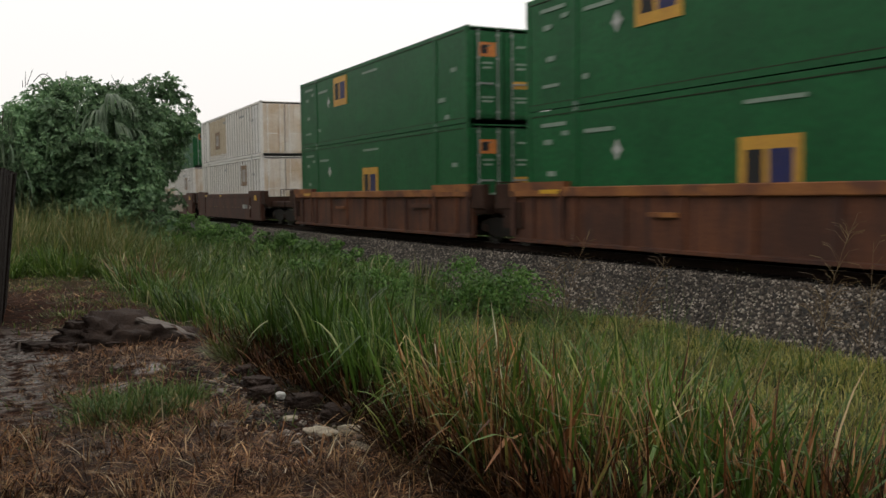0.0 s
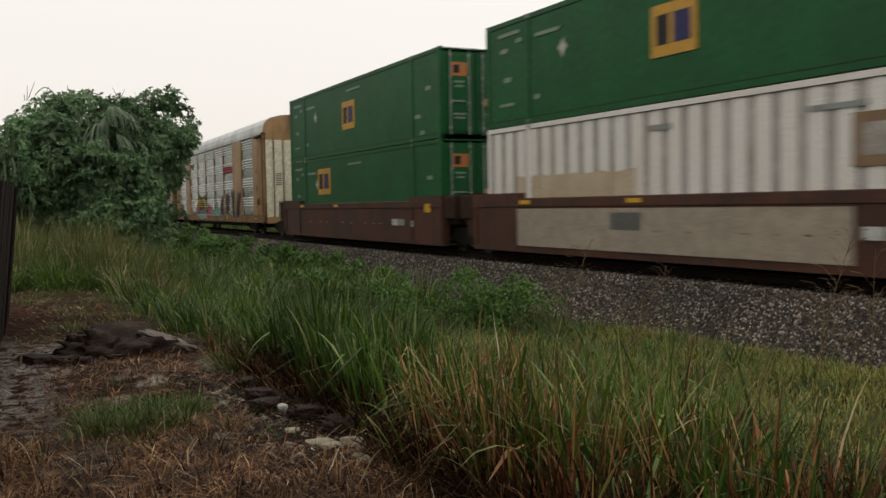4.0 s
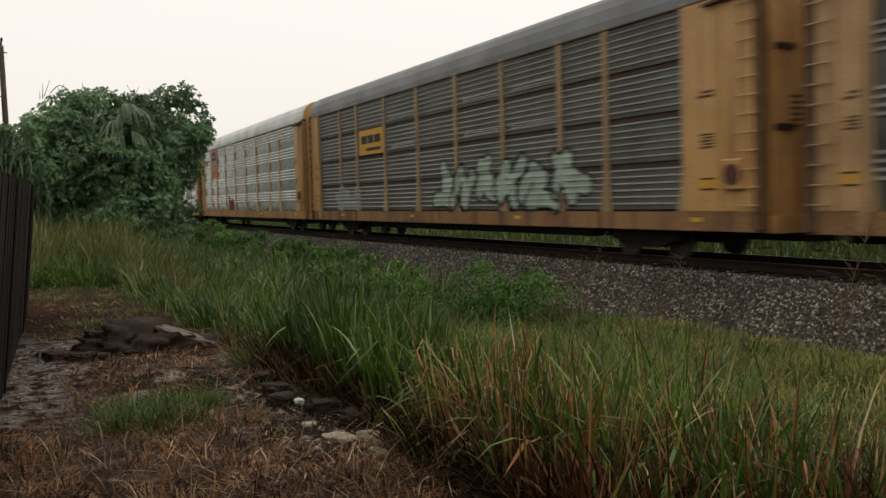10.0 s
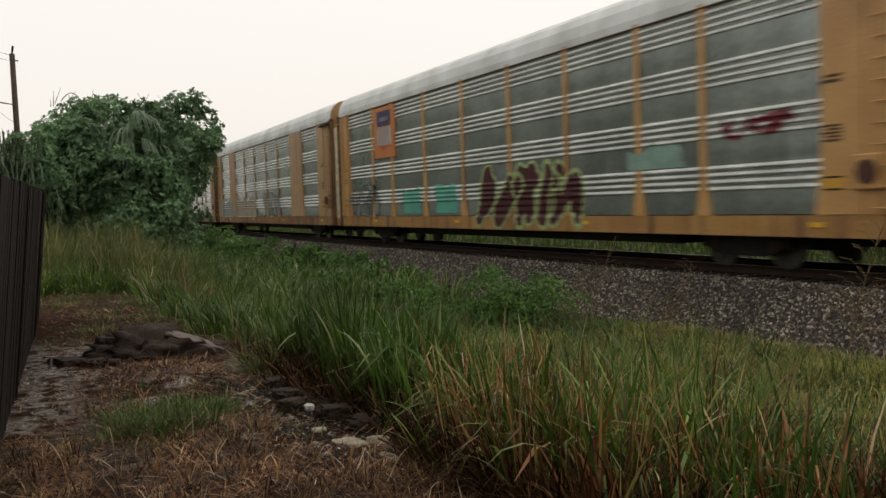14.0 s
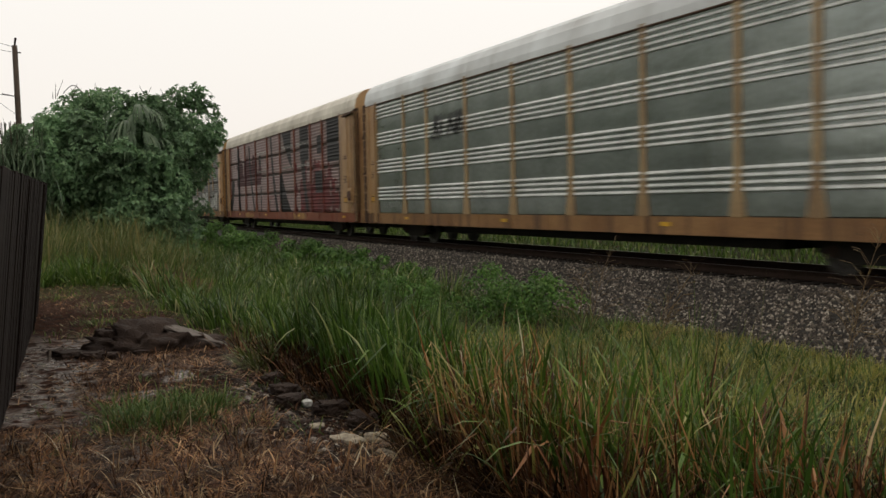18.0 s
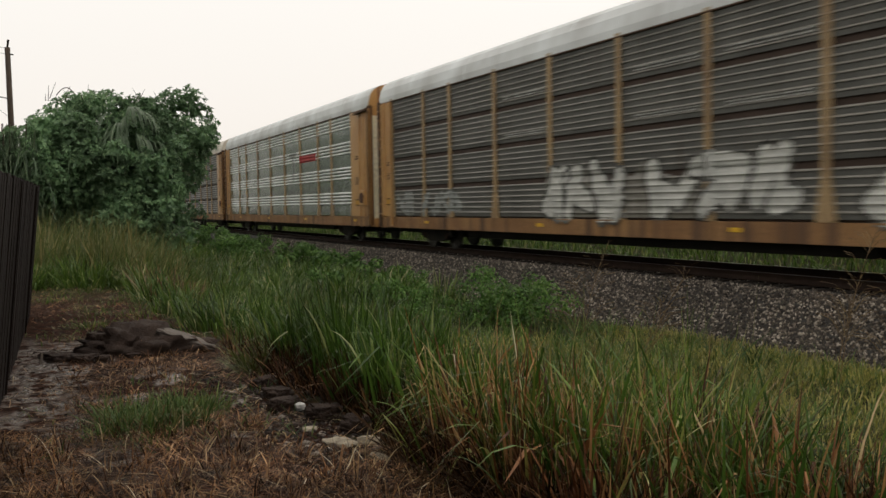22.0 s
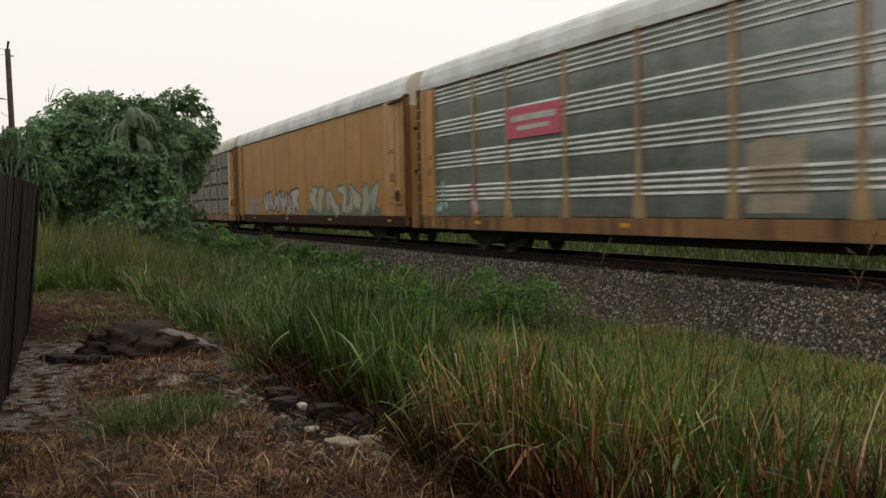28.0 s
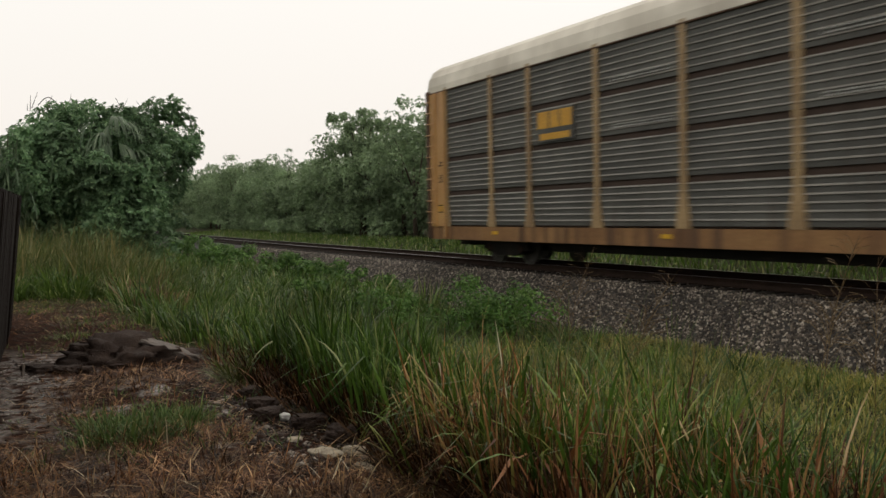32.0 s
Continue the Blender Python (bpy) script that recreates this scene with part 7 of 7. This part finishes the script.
# ---- fence, pole, wires ----
def build_fence():
    f = thing("wooden_fence", "dark stained upright-board wooden fence along the bare strip", "fence")
    f.location = (-0.53, 0, 0)
    f.rotation_euler = (radians(0.8), radians(6.0), radians(-3.9))
    g = random.Random(3)
    bd = [Shape().box(-0.012, 0.012, -0.0705, 0.0705, -0.35, 1.62 + d, chamfer=0.003).mesh("board", M_FENCE) for d in (0.0, 0.012, -0.012, 0.006)]
    y = -4.0
    while y < 14.25:
        part("board", g.choice(bd), f, at=pose(g.uniform(-0.004, 0.004), y, 0, 0, g.uniform(-0.2, 0.2), g.uniform(-1, 1)))
        y += 0.142
    for z in (0.3, 0.85, 1.4):
        part("rail", Shape().box(-0.065, -0.03, -4.1, 14.2, z - 0.045, z + 0.045).mesh("rail", M_FENCE), f)
    post = Shape().box(-0.155, -0.066, -0.045, 0.045, -0.6, 1.56, chamfer=0.005).mesh("post", M_FENCE)
    for k in range(8):
        part("post", post, f, at=pose(0, -3.9 + 2.42 * k, 0))
    batten = Shape().box(0.018, 0.032, -0.03, 0.03, -0.3, 1.6, chamfer=0.004).mesh("batten", M_FENCE)
    for y in (4.2, 8.4, 12.4):
        part("batten", batten, f, at=pose(0, y, 0))


build_fence()


def build_pole():
    p = thing("utility_pole", "leaning weathered wooden utility pole behind the trees", "utility pole")
    p.location = (1.36, 60, -0.2)
    part("shaft", Shape().rod((0, 0, -0.5), (-0.12, 0, 11.3), 0.19, 0.15, 12).mesh("shaft", M_POLE, smooth=True), p)
    part("top_insulator", Shape().rod((-0.12, 0, 11.3), (-0.05, 0, 11.75), 0.05, 0.07, 8).mesh("top_insulator", M_DARK), p)
    part("bracket", Shape().rod((-0.12, 0, 8.3), (-0.9, 0, 8.45), 0.03, 0.03, 6).rod((-0.12, 0, 10.9), (0.2, 0, 10.9), 0.04, 0.04, 6).mesh("bracket", M_DARK), p)
    for z, tx, tz in ((11.2, -14, 13.6), (10.9, -14, 11.6), (8.3, -14, 9.6), (7.2, -10, 15.5)):
        s = Shape()
        for k in range(10):
            q = lambda i: (1.24 + (tx - 1.24) * i / 10, 60 - 18 * i / 10, z - 0.2 + (tz - z) * i / 10 - 0.5 * math.sin(math.pi * i / 10))
            s.rod(q(k), q(k + 1), 0.012, 0.012, 5, caps=False)
        thing("overhead_wire", "thin black overhead wire from the pole", "wire", "wires on the pole", me=s.mesh("overhead_wire", M_WIRE))


build_pole()


# ---- things on the bare strip ----
def lumpstone(name, label, at, size, mat, category, seed, tilt=(0, 0, 0), group="", rough=0.12, flat=True):
    bm = bmesh.new()
    bmesh.ops.create_icosphere(bm, subdivisions=2 if rough < 0.2 else 4, radius=1.0)
    noise.seed_set(seed)
    for v in bm.verts:
        k = 1 + 0.35 * noise.noise(v.co * 1.6 + Vector((seed, 0, 0))) + rough * noise.noise(v.co * 5) + rough * 0.5 * noise.noise(v.co * 11)
        if flat:
            v.co = Vector((max(-0.85, min(0.85, v.co.x * k)) * size[0], max(-0.85, min(0.85, v.co.y * k)) * size[1], max(-0.6, min(0.7, v.co.z * k)) * size[2]))
        else:
            v.co = Vector((v.co.x * k * size[0], v.co.y * k * size[1], v.co.z * k * size[2]))
    me = bpy.data.meshes.new(name)
    bm.to_mesh(me)
    bm.free()
    me.materials.append(mat)
    me.polygons.foreach_set("use_smooth", [rough > 0.2] * len(me.polygons))
    ob = thing(name, label, category, group, me=me)
    ob.matrix_world = pose(at[0], at[1], at[2], *tilt)
    return ob


lumpstone("earth_mound", "dark mound of wet earth on the bare strip", (1.42, 10.1, -0.08), (0.62, 0.5, 0.27), M_SLAB, "mound", 4, (0, 4, -10), rough=0.35, flat=False)
lumpstone("earth_mound", "dark block of broken earth at the mound's end", (1.02, 10.25, 0.05), (0.17, 0.2, 0.16), M_SLAB, "mound", 14, (0, 0, 20), rough=0.35)
lumpstone("broken_slab", "worn grey slab lying aslant on the earth mound", (1.83, 9.98, 0.07), (0.38, 0.2, 0.035), M_WETSTONE, "slab", 8, (6, 22, -8), rough=0.25)
for k, (x, y, a, b) in enumerate(((0.62, 9.9, 0.2, 0.16), (0.8, 9.75, 0.16, 0.14), (0.95, 9.6, 0.1, 0.1), (0.5, 10.1, 0.14, 0.12), (1.25, 9.6, 0.1, 0.08), (2.0, 7.1, 0.12, 0.14), (1.95, 6.7, 0.15, 0.12), (2.12, 6.3, 0.13, 0.16), (2.05, 7.6, 0.1, 0.16), (2.2, 5.85, 0.12, 0.15))):
    lumpstone("dirt_clod", "dark clod of wet earth", (x, y, -0.05), (a, b, 0.09), M_SLAB, "clod", 40 + k, (0, 0, 37 * k), rough=0.5, group="clods of earth")


def clods():
    """Crumbs of earth, stalk and stone along the edge of the bank and on the wet silt."""
    for label, n, area, big, stops in (("small dark crumbs of earth along the bank's edge", 2600, (1.6, 2.35, 4.6, 9.5), 0.013, [(0.0, (0.012, 0.008, 0.006)), (0.7, (0.035, 0.022, 0.016)), (1.0, (0.07, 0.05, 0.038))]),
                                       ("small pale stone chips in the wet earth", 200, (1.6, 2.25, 4.7, 7.4), 0.013, [(0.0, (0.12, 0.10, 0.085)), (1.0, (0.36, 0.32, 0.27))]),
                                       ("dark crumbs on the bare strip", 700, (0.1, 1.7, 6.5, 11.0), 0.009, [(0.0, (0.012, 0.008, 0.006)), (0.8, (0.045, 0.028, 0.02)), (1.0, (0.09, 0.065, 0.05))])):
        p = scatter(n, *area)
        c = np.stack([p[:, 0], p[:, 1], ground_z(p[:, 0], p[:, 1]) + 0.004], -1)
        o = np.array([(1, 0, 0), (-1, 0, 0), (0, 1, 0), (0, -1, 0), (0, 0, 0.5), (0, 0, -0.5)], float)
        v = o[None] * big * rng.lognormal(0, 0.5, (n, 1, 1)) * rng.uniform(0.5, 1.4, (n, 6, 1)) + rng.normal(0, 0.004, (n, 6, 3)) + c[:, None]
        tri = np.array([(0, 2, 4), (2, 1, 4), (1, 3, 4), (3, 0, 4), (2, 0, 5), (1, 2, 5), (3, 1, 5), (0, 3, 5)])
        f = (np.arange(n)[:, None, None] * 6 + tri[None]).reshape(-1, 3)
        thing("earth_crumbs", label, "soil", kind="stuff", me=raw_mesh("earth_crumbs", v.reshape(-1, 3), np.zeros((0, 4), int), f, leafy("crumbs", stops, 0.8, 0)))


clods()
lumpstone("flat_stone", "pale flat limestone piece at the edge of the bank", (1.95, 5.48, -0.05), (0.09, 0.15, 0.025), M_STONE, "stone", 21, (0, 0, 30), "stones at the bank's edge")
lumpstone("flat_stone", "pale flat limestone piece at the edge of the bank", (2.03, 5.03, -0.05), (0.05, 0.11, 0.03), M_STONE, "stone", 22, (0, 0, 15), "stones at the bank's edge")
lumpstone("flat_stone", "small grey limestone piece at the edge of the bank", (2.15, 5.5, -0.07), (0.07, 0.09, 0.04), M_STONE, "stone", 23, (0, 0, 60), "stones at the bank's edge")
lumpstone("flat_stone", "small pale stone in the wet earth", (1.9, 5.95, -0.06), (0.06, 0.05, 0.025), M_STONE, "stone", 24, (0, 0, 0), "stones at the bank's edge")
lumpstone("crumpled_litter", "crumpled white paper litter on the dark earth", (2.04, 6.63, -0.05), (0.05, 0.06, 0.04), M_LITTER, "litter", 31)
stick = Shape().rod((0, 0, 0), (0.03, 0.25, 0.1), 0.018, 0.012, 6).mesh("stick", M_BARK)
so = thing("stick", "short dark stick poking out of the mud", "stick", me=stick)
so.location = (0.38, 9.7, -0.07)


# ---- what moves ----
# Seconds and the place of the first autorack's leading end along the track.
RUN = [
    (0, 106.25), (1, 91.27), (2, 76.28), (3, 61.14), (4, 46.23), (5, 31.30), (6, 16.13), (7, 0.85), (8, -14.35), (9, -29.26), (10, -44.46), (11, -59.59), (12, -74.22), (13, -89.47), (14, -104.47), (15, -119.67), (16, -134.86), (17, -150.02), (18, -164.71), (19, -179.65), (20, -194.62), (21, -209.46), (22, -224.21), (23, -239.17), (24, -254.01), (25, -269.04), (26, -283.92), (27, -298.79), (28, -313.66), (29, -328.57), (30, -343.47), (31, -358.22), (32, -372.87)]


def on_track(s, half, z):
    """The pose of a car whose middle lies at s, its trucks half apart from it."""
    a = Vector((CENTRE + float(bend(s - half)), s - half, 0))
    b = Vector((CENTRE + float(bend(s + half)), s + half, 0))
    d = b - a
    return Matrix.LocRotScale(((a + b) / 2) + Vector((0, 0, z)), Euler((0, 0, -math.atan2(d.x, d.y))), None)


def motions():
    for k, car in enumerate(RACKS):
        walk(car, [(t, on_track(s + PITCH * k + HALF, 9.75, 0.0)) for t, s in RUN])
    for ob, at, z in STACKS:
        walk(ob, [(t, on_track(s + at, 8.6, z)) for t, s in RUN])


motions()
